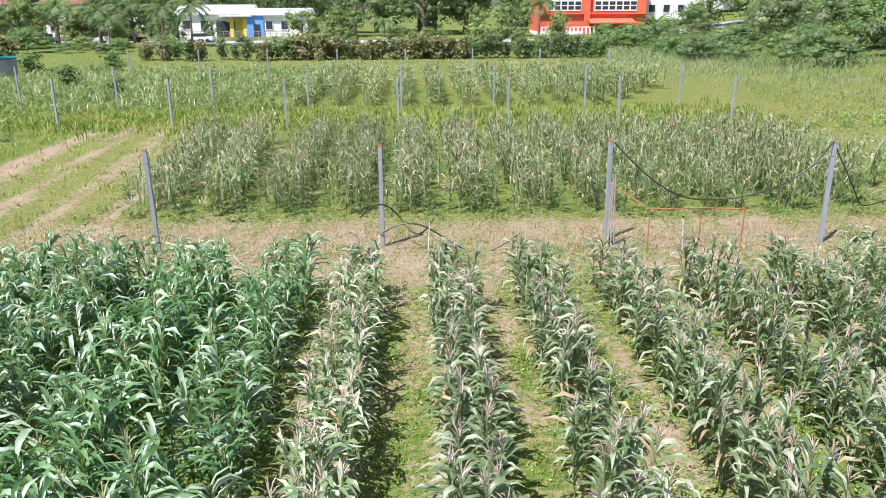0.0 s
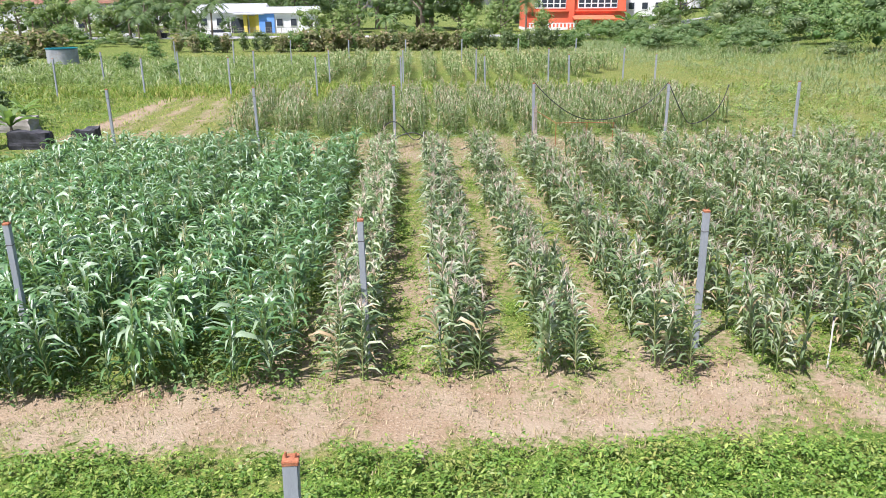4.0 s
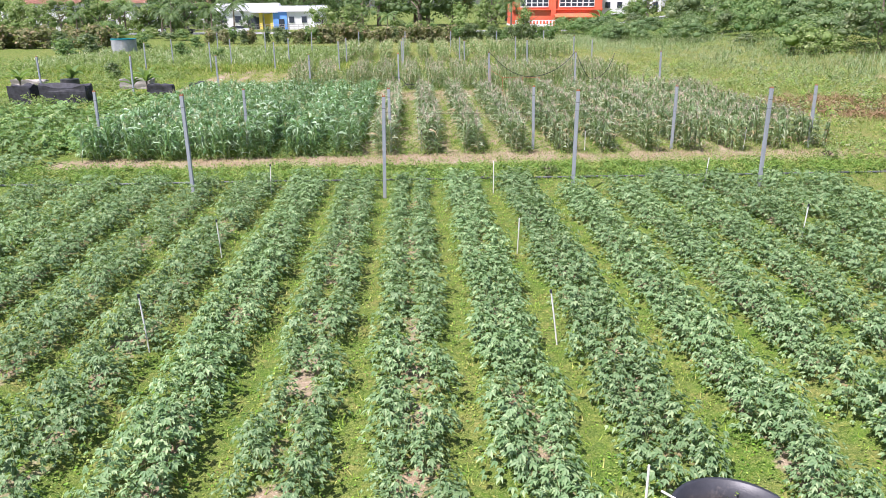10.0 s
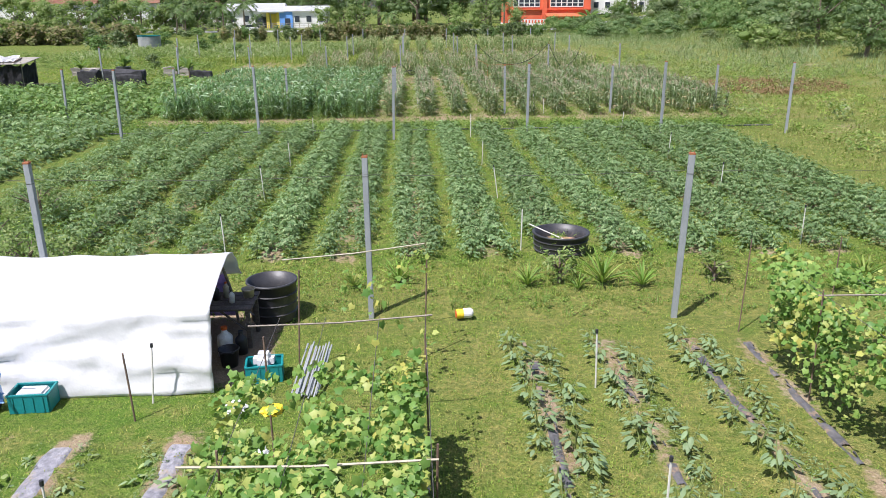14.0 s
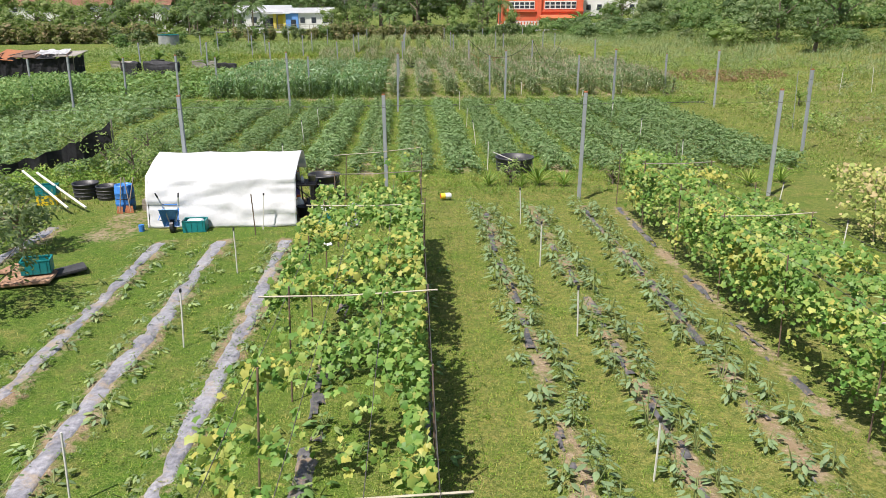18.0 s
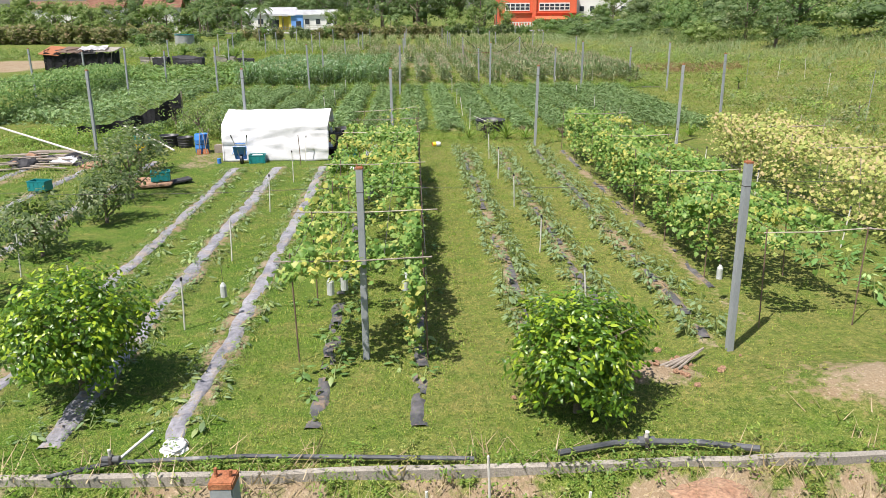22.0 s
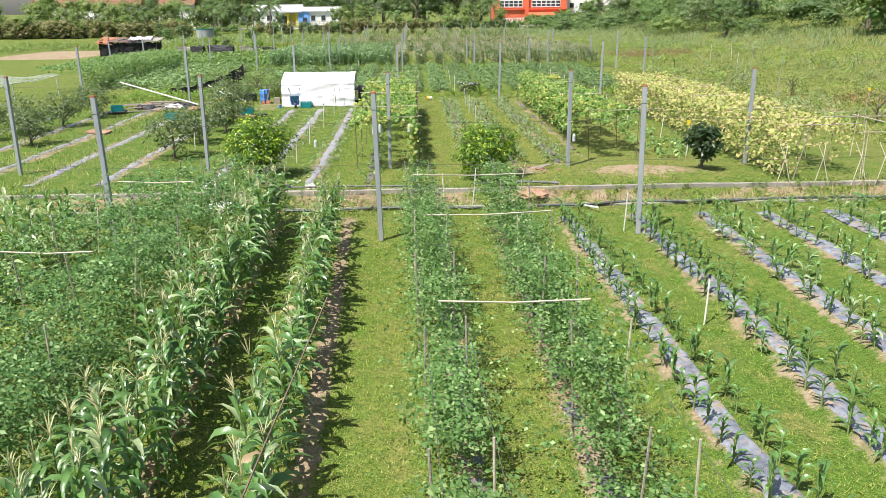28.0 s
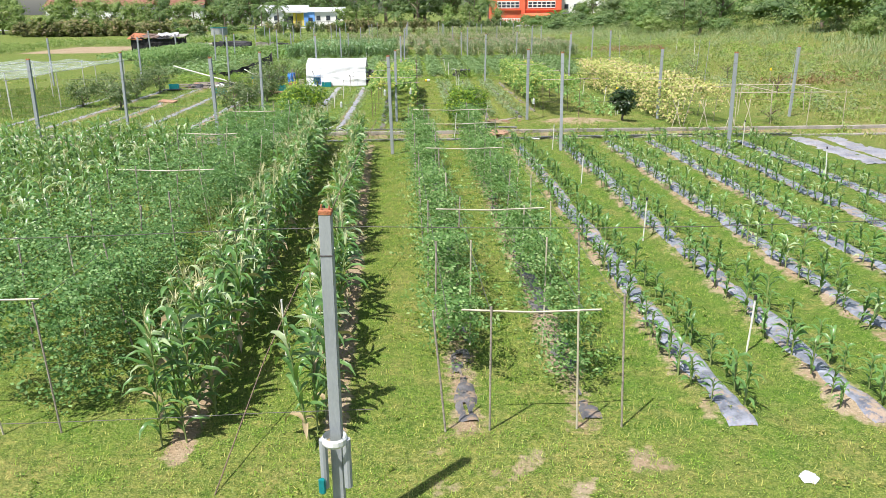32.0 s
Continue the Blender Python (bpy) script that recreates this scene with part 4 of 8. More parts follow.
ob.parent = tr
x, y = line(-1.65, -49.5, -34, 0.5, 0.2, (0.0, 0.3, 1.6), 0.2)
ob = field_row("undergrowth", [eggplant_plant(rng, 0.18, 7, 0.14) for _ in range(5)], spots_for(x, y), [M_HEDGE, M_STALK], "low creeping plants under the gourd trellis", "plants", "")
# second gourd trellis
posts = [(x, y, 1.72, RNG.normal(0, 0.05)) for y in np.arange(-47.4, -29.8, 2.5) for x in (5.6, 7.2)]
bars = [((5.5, y, 1.66), (7.3 + RNG.normal(0, 0.1), y + RNG.normal(0, 0.1), 1.66)) for y in (-47.4, -42.4, -37.4, -32.4)]
bars += [((7.2, -47.4, 1.7), (8.1, -47.4, 1.68))]
lines = [((x, -47.4, 1.72), (x, -31.8, 1.66)) for x in (5.6, 6.4, 7.2)]
tr = trellis("gourd_trellis", "trellis thickly covered with green and yellow gourd leaves", posts, bars, lines, "gourd")
pts = np.concatenate([canopy_points(5.5, 7.3, -47.3, -30.0, 1.72, 12000, 41, 0.38, 0.5), curtain_points(5.45, 5.8, -45.2, -31.0, 0.3, 1.72, 6500, 43, 0.37, 0.6), curtain_points(7.1, 7.35, -47.0, -32, 0.5, 1.7, 500, 45, 0.4)])
ob = leaf_cloud("gourd_leaves", GOURD_T + GOURD_S[:8], pts, M_VINE, "", "")
ob.parent = tr
# yellowing vines by the right edge
posts = [(x, y, 1.75, RNG.normal(0, 0.2)) for y in np.arange(-51.2, -32.5, 1.9) for x in (10.6, 12.6)]
bars = [((10.4, y, 1.6), (12.8, y, 1.62)) for y in np.arange(-50.8, -32.5, 3.8)]
tr = trellis("bean_trellis", "leaning stake trellis overgrown by yellowing vines", posts, bars, [], "bean")
pts = np.concatenate([curtain_points(10.2, 10.9, -51, -32.4, 0.15, 1.85, 6000, 51, 0.3), curtain_points(12.0, 12.9, -50.5, -32.4, 0.5, 1.85, 1600, 53, 0.28), canopy_points(10.3, 12.8, -50.2, -32.3, 1.72, 6000, 55, 0.36, 0.4)])
ob = leaf_cloud("yellowing_leaves", GOURD_T + GOURD_S, pts, M_VINEY, "", "")
ob.parent = tr
ob["label"] = "yellowing vine leaves"

# climbing beans beside the near lane
posts = [(x + float(aslant(y, 0.022)) * (x < 1), y, RNG.uniform(1.45, 1.65), RNG.normal(0, 0.06)) for y in np.arange(-73.8, -54, 2.35) for x in (0.1, 0.6, 1.6, 2.12)]
bars = [((0.3 + float(aslant(y, 0.022)) + RNG.normal(0, 0.1), y, 1.5), (1.95 + RNG.normal(0, 0.15), y + RNG.normal(0, 0.06), 1.5 + RNG.normal(0, 0.02))) for y in (-73.8, -69.4, -63.6, -59.6, -56.3)]
lines = [((x, -73.8, 1.45), (x - 0.43 * (x < 1), -54.3, 1.45)) for x in (0.12, 0.6, 1.62, 2.1)]
tr = trellis("bean_trellis", "bamboo trellis with two rows of climbing long beans", posts, bars, lines, "bean")
def sheared(p, by):
    p[:, 0] += aslant(p[:, 1], by)
    return p


pts = np.concatenate([sheared(curtain_points(0.0, 0.72, -73.2, -54.2, 0.1, 1.7, 15500, 61, 0.42), 0.022), curtain_points(1.36, 2.1, -73.2, -54.2, 0.1, 1.68, 14500, 63, 0.43), canopy_points(0.3, 2.0, -73, -54.3, 1.45, 600, 65, 0.5)])
ob = leaf_cloud("bean_leaves", BEAN_T, pts, M_BEAN, "", "")
ob.parent = tr
posts = [(x, y, RNG.uniform(1.5, 1.75), RNG.normal(0, 0.12)) for y in np.arange(-73.6, -54, 2.35) for x in (-6.25, -5.7, -4.95, -4.3)]
bars = [((-6.1, y, 1.62), (-4.5 + RNG.normal(0, 0.15), y + RNG.normal(0, 0.06), 1.6)) for y in (-73.4, -66.3, -61.6, -57.0)]
tr = trellis("bean_trellis", "bamboo trellis buried under dense dark green beans", posts, bars, [((x, -73.6, 1.55), (x, -54.2, 1.55)) for x in (-6.1, -5.2, -4.4)], "bean")
pts = np.concatenate([curtain_points(-4.85, -4.0, -73.4, -54, 0.1, 1.75, 13000, 71, 0.38), canopy_points(-6.6, -4.3, -73.2, -54, 1.75, 14000, 73, 0.47, 1.3), curtain_points(-6.6, -4.2, -73.2, -54, 1.2, 2.05, 4200, 79, 0.52, 1.0), curtain_points(-6.7, -6.1, -73.2, -54, 0.2, 1.75, 3000, 75, 0.3), curtain_points(-5.7, -5.0, -73.2, -54, 0.3, 1.8, 4000, 77, 0.35)])
ob = leaf_cloud("bean_leaves", BEAN_T, pts, M_BEAND, "", "")
ob.parent = tr
# dense hedge of vines on the left
pts = np.concatenate([curtain_points(-20.9, -20.2, -23, -2, 0.1, 1.7, 7000, 81, 0.2), canopy_points(-23.5, -20.4, -23, -1, 1.6, 6500, 83, 0.2)])
ob = leaf_cloud("vine_hedge", GOURD_T + GOURD_S, pts, M_HEDGE, "", "")
tagged(ob, "long dense hedge of dark green climbing vines", "hedge", kind="stuff")


# ---- hillside, hedges and distance ----
def bush_shape(rng, clusters, leaves, rx, rz, size, ragged=0.25):
    """A shrub: clusters of leaves on an uneven dome."""
    b = Bag()
    for c in range(clusters):
        a, q = rng.uniform(0, 2 * np.pi), rng.uniform(0.05, 1.0)
        k = 1 + rng.normal(0, ragged)
        d = np.array([math.cos(a) * math.sin(q * 1.6), math.sin(a) * math.sin(q * 1.6), math.cos(q * 1.6)])
        cc = np.array([d[0] * rx * k, d[1] * rx * k, max(0.12, d[2]) * rz * k])
        for i in range(leaves):
            off = rng.normal(0, 0.16 * rx, 3)
            leaf2(b, cc + off, d + rng.normal(0, 0.55, 3) + np.array([0, 0, 0.5]), rng.normal(0, 1, 3), size * rng.uniform(0.6, 1.4), size * rng.uniform(0.35, 0.6))
    return b.arrays()


def foliage(rng, lobes, per_lobe, size, up=0.5, shell=0.3, slim=0.5):
    """Leaves gathered round lobes (rows of x, y, z, radius, flatness), each lobe with a leafy inner mass."""
    V, F = [], []
    n0 = 0
    ico = bmesh.new()
    bmesh.ops.create_icosphere(ico, subdivisions=1, radius=1.0)
    cv = np.array([v.co[:] for v in ico.verts])
    cf = np.array([[v.index for v in f.verts] for f in ico.faces])
    ico.free()
    for x, y, z, r, flat in lobes:
        c = np.array([x, y, z])
        V.append(c + cv * np.array([r, r, r * flat]) * 0.52 * rng.uniform(0.7, 1.2, (len(cv), 1)))
        F.append(cf + n0)
        n0 += len(cv)
        d = rng.normal(0, 1, (per_lobe, 3))
        d[:, 2] += 0.35
        d /= np.linalg.norm(d, axis=1, keepdims=True)
        at = c + d * np.array([r, r, r * flat]) * rng.uniform(1 - shell, 1.12, (per_lobe, 1))
        nrm = d + rng.normal(0, 0.5, (per_lobe, 3)) + np.array([0, 0, up])
        nrm /= np.linalg.norm(nrm, axis=1, keepdims=True)
        h = rng.normal(0, 1, (per_lobe, 3)) + 0.6 * d
        h -= nrm * (h * nrm).sum(1, keepdims=True)
        h /= np.linalg.norm(h, axis=1, keepdims=True)
        q = np.cross(nrm, h)
        L = size * rng.uniform(0.6, 1.4, (per_lobe, 1))
        W = L * slim * rng.uniform(0.35, 0.6, (per_lobe, 1)) * 2
        P = np.stack([at, at + h * L * 0.5 + q * W / 2, at + h * L - nrm * L * 0.12, at + h * L * 0.5 - q * W / 2], 1).reshape(-1, 3)
        k = np.arange(per_lobe)[:, None] * 4 + n0
        V.append(P)
        F.append(np.concatenate([k + np.array([0, 1, 2]), k + np.array([0, 2, 3])]))
        n0 += 4 * per_lobe
    V, F = np.concatenate(V), np.concatenate(F)
    return V, F, np.zeros(len(F))


def dome_lobes(rng, count, rx, rz, low=0.25):
    """Lobes that make up an uneven rounded shrub."""
    out = []
    for k in range(count):
        a, q = k * 2.4 + rng.normal(0, 0.4), rng.random() ** 0.7
        rr = rx * 0.68 * q * rng.uniform(0.8, 1.25)
        zz = rz * (low + (0.78 - low) * (1 - 0.85 * q * q) * rng.uniform(0.7, 1.25))
        out.append((rr * math.cos(a), rr * math.sin(a), zz, rx * rng.uniform(0.3, 0.5), rng.uniform(0.6, 0.9)))
    return out


def crown_lobes(rng, count, r, z0, z1):
    out = []
    for k in range(count):
        a, q = rng.uniform(0, 2 * np.pi), rng.random()
        rr = r * math.sqrt(rng.random()) * (0.45 + 0.5 * math.sin(math.pi * min(1, 0.2 + 0.75 * q)))
        out.append((rr * math.cos(a), rr * math.sin(a), z0 + (z1 - z0) * q * 0.92, r * rng.uniform(0.28, 0.48), rng.uniform(0.6, 0.9)))
    return out


EDGE_Y = [-90, -60, -40, -20, 0, 20, 35, 50, 65, 85, 120]
EDGE_X = [22, 24, 25, 27, 31, 27.5, 23.5, 25, 20.5, 18.5, 18]
x, y = RNG.uniform(0, 11.5, 5200), RNG.uniform(-75, 108, 5200)
x = x * 1.75 - 1.5 + np.interp(y, EDGE_Y, EDGE_X) + 5.0 * (fbm(y * 0.2, y * 0, 63) - 0.5)
keep = fbm(x * 0.35, y * 0.35, 64) > 0.36
x, y = x[keep], y[keep]
REEDS = [tuft(rng, 11, 0.85, 0.04, 0.5, 1.9, 0, 2) for _ in range(8)]
reed_spots = spots_for(x, y, (0.6, 1.2), 0.2)
reed_spots[:, 4] *= 0.4 + 1.35 * fbm(x * 0.25, y * 0.25, 66) * sstep(-2, 9, x - np.interp(y, EDGE_Y, EDGE_X))
field_row("tall_grass", REEDS, reed_spots, [M_REED], "tall reedy grass covering the slope", "tall grass", "")
x, y = RNG.uniform(16.5, 36, 15000), RNG.uniform(-60, 60, 15000)
keep = (x < np.interp(y, EDGE_Y, EDGE_X) + 4) & ((y < 21) | (x > 19 + (y - 21) * 0.14)) & (fbm(x * 0.3, y * 0.3, 91) > 0.35)
MEADOW = [tuft(rng, 9, 0.22, 0.035, 0.2, 1.3) for _ in range(5)] + [bush_shape(rng, 3, 4, 0.2, 0.16, 0.1) for _ in range(4)]
field_row("meadow_grass", MEADOW, spots_for(x[keep], y[keep], (0.5, 1.4), 0.1), [M_MEADOW], "rough yellow-green meadow grass", "grass", "")
CLUMPS = [bush_shape(rng, 8, 8, 0.45, 0.45, 0.11) for _ in range(6)]
for m_, sd_, lab in ((M_WEED, 92, "clumps of green weeds in the rough meadow"), (M_BUSHL, 94, "clumps of dull green weeds in the rough meadow"), (M_REED, 98, "clumps of greyish weeds in the rough meadow")):
    x, y = RNG.uniform(16.8, 36, 900), RNG.uniform(-60, 40, 900)
    keep = (x < np.interp(y, EDGE_Y, EDGE_X) + 6) & (fbm(x * 0.22, y * 0.22, sd_) > 0.5)
    field_row("meadow_weeds", CLUMPS, spots_for(x[keep], y[keep], (0.4, 1.6)), [m_], lab, "weeds", "")
x = np.concatenate([RNG.uniform(-12, 21, 2600), RNG.uniform(-40, 20, 2600)])
y = np.concatenate([RNG.uniform(36.5, 48.5, 2600), RNG.uniform(66, 96, 2600)])
field_row("meadow_grass", MEADOW, spots_for(x, y, (0.5, 1.2), 0.1), [M_MEADOW], "rough grass between the far plots", "grass", "")
x, y = RNG.uniform(-40, -9, 6500), RNG.uniform(-54, -24, 6500)
k_ = fbm(x * 0.25, y * 0.25, 93) > 0.4
field_row("meadow_grass", [tuft(rng, 9, 0.14, 0.022, 0.16, 1.1) for _ in range(6)], spots_for(x[k_], y[k_], (0.5, 1.5), 0.1), [M_MEADOW], "low rough grass in the orchard", "grass", "")
x, y = RNG.uniform(13.4, 17.5, 2400), RNG.uniform(-32, 20, 2400)
field_row("meadow_grass", MEADOW, spots_for(x, y, (0.3, 0.9), 0.1), [M_MEADOW], "rough grass along the edge of the beds", "grass", "")
M_RUSTWEED = leafy("rust_weed", (0.2, 0.11, 0.055), (0.3, 0.19, 0.1), trans=0.2)
x, y = RNG.uniform(20, 29.5, 1500), RNG.uniform(4.5, 16.5, 1500)
keep = ((x - 24.7) / 4.8) ** 2 + ((y - 10.5) / 5.5) ** 2 < 0.7 + 0.3 * RNG.random(1500)
field_row("dry_weeds", MEADOW, spots_for(x[keep], y[keep], (0.9, 1.7), 0.1), [M_RUSTWEED], "patch of rust-brown dry weeds", "weeds", "")
x, y = RNG.uniform(21, 35, 900), RNG.uniform(-38, -28, 900)
keep = ((x - 28) / 6.5) ** 2 + ((y + 33) / 3.2) ** 2 < 0.6 + 0.5 * fbm(x * 0.7, y * 0.7, 97)
field_row("dry_weeds", MEADOW, spots_for(x[keep], y[keep], (0.9, 1.9), 0.1), [M_RUSTWEED], "patch of rust-brown dry weeds", "weeds", "")
BUSH_KINDS = []
for mat_, lab in ((M_FOREST, "thick dark green bush on the slope"), (M_BUSH, "rounded green bush on the slope"), (M_GUAVA, "dull olive bush on the slope"), (M_BUSHL, "light green feathery bush on the slope")):
    for k in range(3):
        V, F, M = foliage(rng, dome_lobes(rng, 13, 2.0, rng.uniform(2.0, 2.9)), 85, 0.18, 0.4)
        BUSH_KINDS.append((tri_mesh("bush", V, F, M, [mat_]), lab))
x, y = RNG.uniform(0, 1, 240) ** 1.4 * 52 + 12.5, RNG.uniform(-70, 125, 240)
x = x + np.interp(y, EDGE_Y, EDGE_X) + 4.0 * (fbm(y * 0.13, y * 0, 65) - 0.5)
kind_ = np.clip((fbm(x * 0.06, y * 0.06, 61) - 0.3) * 2.2 + RNG.normal(0, 0.16, 240), 0, 0.999)
for bx, by, bk in zip(x, y, kind_):
    me, lab = BUSH_KINDS[int(bk * 4) * 3 + RNG.integers(3)]
    ob = part("bush", me, None)
    sc_ = RNG.uniform(0.6, 1.45) * (1.0 if bx < 42 else 1.5)
    ob.matrix_world = Matrix.Translation((bx, by, float(ground_z(bx, by)) - 0.15)) @ pose(0, 0, 0, 0, 0, RNG.uniform(0, 360)) @ Matrix.Diagonal((sc_ * 1.25, sc_ * 1.25, sc_ * RNG.uniform(0.85, 1.25), 1))
    tagged(ob, lab, "bush", "bushes on the slope")

LOWSCRUB = [bush_shape(rng, 16, 11, 1.0, 0.95, 0.13) for _ in range(6)]
x, y = RNG.uniform(10, 70, 1100), RNG.uniform(-75, 125, 1100)
x = x + np.interp(y, EDGE_Y, EDGE_X)
k_ = fbm(x * 0.09, y * 0.09, 67) > 0.5
for m_, k_, lab in ((M_BUSH, k_, "low green scrub between the bushes of the slope"), (M_BUSHL, ~k_, "low light green scrub on the slope")):
    field_row("slope_scrub", LOWSCRUB, spots_for(x[k_], y[k_], (0.7, 1.9), 0.1), [m_], lab, "scrub", "")
# row of shrubs and tall broad-leaved plants behind the far plot
def shrub_kind(mat_, h, r, size, count=7, per=75, slim=0.75):
    lobes = [(rng.normal(0, 0.35 * r), rng.normal(0, 0.35 * r), h * (0.16 + 0.72 * (k + 0.5) / count), r * rng.uniform(0.42, 0.66), rng.uniform(0.8, 1.2)) for k in range(count)]
    V, F, M = foliage(rng, lobes, per, size, 0.3, 0.4, slim)
    b = Bag()
    rod(b, (0, 0, -0.1), (0.04, 0.02, h * 0.5), 0.05, 0.03, 1, 5)
    b.add(V, F, 0)
    return b.mesh("shrub", [mat_, M_BARK])


HEDGE_KINDS = [(shrub_kind(M_CANNA, 2.3, 1.0, 0.34), "tall broad-leaved plant with brownish leaves") for _ in range(3)] + [(shrub_kind(M_GUAVA, 2.5, 1.0, 0.2), "dark green shrub in the far hedge") for _ in range(2)] + [(shrub_kind(M_BUSH, 2.3, 1.1, 0.22), "green shrub in the far hedge") for _ in range(2)]
hx = -33.5
while hx < 21.5:
    sparse = hx < -19
    hx += RNG.uniform(1.1, 2.2) if sparse else RNG.uniform(0.75, 1.2)
    hy = 93.5 + 0.06 * hx + RNG.normal(0, 0.7)
    pick_ = RNG.integers(7) if sparse else RNG.integers(3) if hx < 7 and RNG.random() < 0.78 else 3 + RNG.integers(4)
    me, lab = HEDGE_KINDS[pick_]
    ob = part("hedge_shrub", me, None)
    sc_ = RNG.uniform(0.7, 1.1) * (0.92 if sparse else 1.0)
    ob.matrix_world = Matrix.Translation((hx, hy, float(ground_z(hx, hy)) - 0.05)) @ pose(0, 0, 0, 0, 0, RNG.uniform(0, 360)) @ Matrix.Diagonal((sc_ * 1.2, sc_ * 1.2, sc_ * RNG.uniform(1.0, 1.3), 1))
    tagged(ob, lab, "shrub", "shrubs of the far hedge")
# thicket of brownish plants at the far left
for k in range(70):
    hx, hy = -42.5 - 38 * RNG.random() ** 0.9, RNG.uniform(82, 94)
    ob = part("thicket_shrub", HEDGE_KINDS[RNG.integers(3)][0], None)
    sc_ = RNG.uniform(0.9, 1.45)
    ob.matrix_world = Matrix.Translation((hx, hy, float(ground_z(hx, hy)) - 0.05)) @ pose(0, 0, 0, 0, 0, RNG.uniform(0, 360)) @ Matrix.Diagonal((sc_ * 1.2, sc_ * 1.2, sc_ * 0.95, 1))
    tagged(ob, "brownish broad-leaved plant in a thicket", "shrub", "thicket plants")
# rough crops and tall weeds on the far left plots
FARTUFT = [tuft(rng, 6, 0.75, 0.07, 0.28, 1.0, 0, 2) for _ in range(5)]
x, y = RNG.uniform(-40, -7.5, 2300), RNG.uniform(45, 78, 2300)
k_ = (fbm(x * 0.2, y * 0.2, 96) > 0.4) & (x > -7.5 - 0.75 * y)
field_row("rough_crops", FARTUFT, spots_for(x[k_], y[k_], (0.6, 1.3), 0.1), [M_FARCORN], "rough plot of pale yellow-green crops", "crops", "")
x, y = RNG.uniform(-36, -7.0, 900), RNG.uniform(45, 78, 900)
field_row("low_crops", [bush_shape(rng, 8, 9, 0.4, 0.5, 0.16) for _ in range(5)], spots_for(x, y, (0.5, 1.3)), [M_BUSHL], "patchy plot of low leafy crops", "crops", "")
x, y = RNG.uniform(-34, 20, 2600), RNG.normal(42.0, 2.4, 2600)
field_row("rank_grass", FARTUFT, spots_for(x, y, (0.35, 0.95), 0.15), [M_BLADE], "band of rank bright green grass between the plots", "grass", "")
for hx, hy, sc_ in [(-39.5, 66, 1.1), (-41.5, 63, 0.9), (-27.5, 62, 0.75), (-30.0, 78, 0.8), (-21.5, 56, 0.55), (-44.0, 70, 1.2), (-36.0, 74, 0.9), (-24.5, 33, 0.6)]:
    me, lab = HEDGE_KINDS[3 + RNG.integers(4)]
    ob = part("field_shrub", me, None)
    ob.matrix_world = Matrix.Translation((hx, hy, float(ground_z(hx, hy)) - 0.05)) @ Matrix.Diagonal((sc_ * 1.4, sc_ * 1.4, sc_, 1))
    tagged(ob, "bushy green shrub in the far field", "shrub", "field shrubs")
x, y = RNG.uniform(-34, -8.8, 5000), RNG.uniform(19.8, 47, 5000)
keep = (RNG.random(5000) < 0.35 + 0.65 * (x < -17)) & ((x < -9.5) | (y > 37))
field_row("meadow_grass", [tuft(rng, 9, 0.16, 0.03, 0.14, 1.0) for _ in range(5)], spots_for(x[keep], y[keep], (0.5, 1.4), 0.1), [M_BLADE], "low green and yellow grass on the fallow plot", "grass", "")
x, y = RNG.uniform(-60, -19, 1500), RNG.uniform(14, 56, 1500)
keep = ~((x < -27) & (y < 33) & (x > -48)) & (fbm(x * 0.12, y * 0.12, 95) > 0.45)
field_row("scrub", [bush_shape(rng, 7, 7, 0.4, 0.4, 0.15) for _ in range(5)], spots_for(x[keep], y[keep], (0.5, 1.5)), [M_BUSHL], "low scrub and weeds on open ground", "scrub", "")


def tree_meshes(rng, h, r, size, clusters, leaves, leafmat):
    V, F, M = foliage(rng, crown_lobes(rng, clusters, r, h * 0.22, h), leaves, size, 0.4, 0.35)
    crown = tri_mesh("crown", V, F, M, [leafmat])
    bm = bm_tube([(0, 0, -0.2), (0.05 * r, 0.03, h * 0.3), (0.02, 0.1 * r, h * 0.72)], [0.045 * h, 0.03 * h, 0.012 * h], 7)
    for k in range(4):
        a = k * 1.6 + rng.uniform(0, 0.5)
        limb = bm_tube([(0.02, 0.03, h * (0.28 + 0.07 * k)), (0.4 * r * math.cos(a), 0.4 * r * math.sin(a), h * (0.45 + 0.06 * k)), (0.75 * r * math.cos(a), 0.75 * r * math.sin(a), h * (0.58 + 0.07 * k))], [0.018 * h, 0.011 * h, 0.004 * h], 5)
        me = bpy.data.meshes.new("limb")
        limb.to_mesh(me)
        limb.free()
        bm.from_mesh(me)
        bpy.data.meshes.remove(me)
    trunk = bpy.data.meshes.new("trunk")
    bm.to_mesh(trunk)
    bm.free()
    trunk.materials.append(M_BARK)
    return trunk, crown


def plant_tree(kind, x, y, s, label, category, group, name="tree", dz=0.0):
    root = part(name, kind[0], None)
    root.matrix_world = Matrix.Translation((x, y, float(ground_z(x, y)) + dz)) @ pose(0, 0, 0, 0, 0, RNG.uniform(0, 360)) @ Matrix.Diagonal((s, s, s * RNG.uniform(0.9, 1.1), 1))
    tagged(root, label, category, group)
    part("crown", kind[1], None, root)
    return root


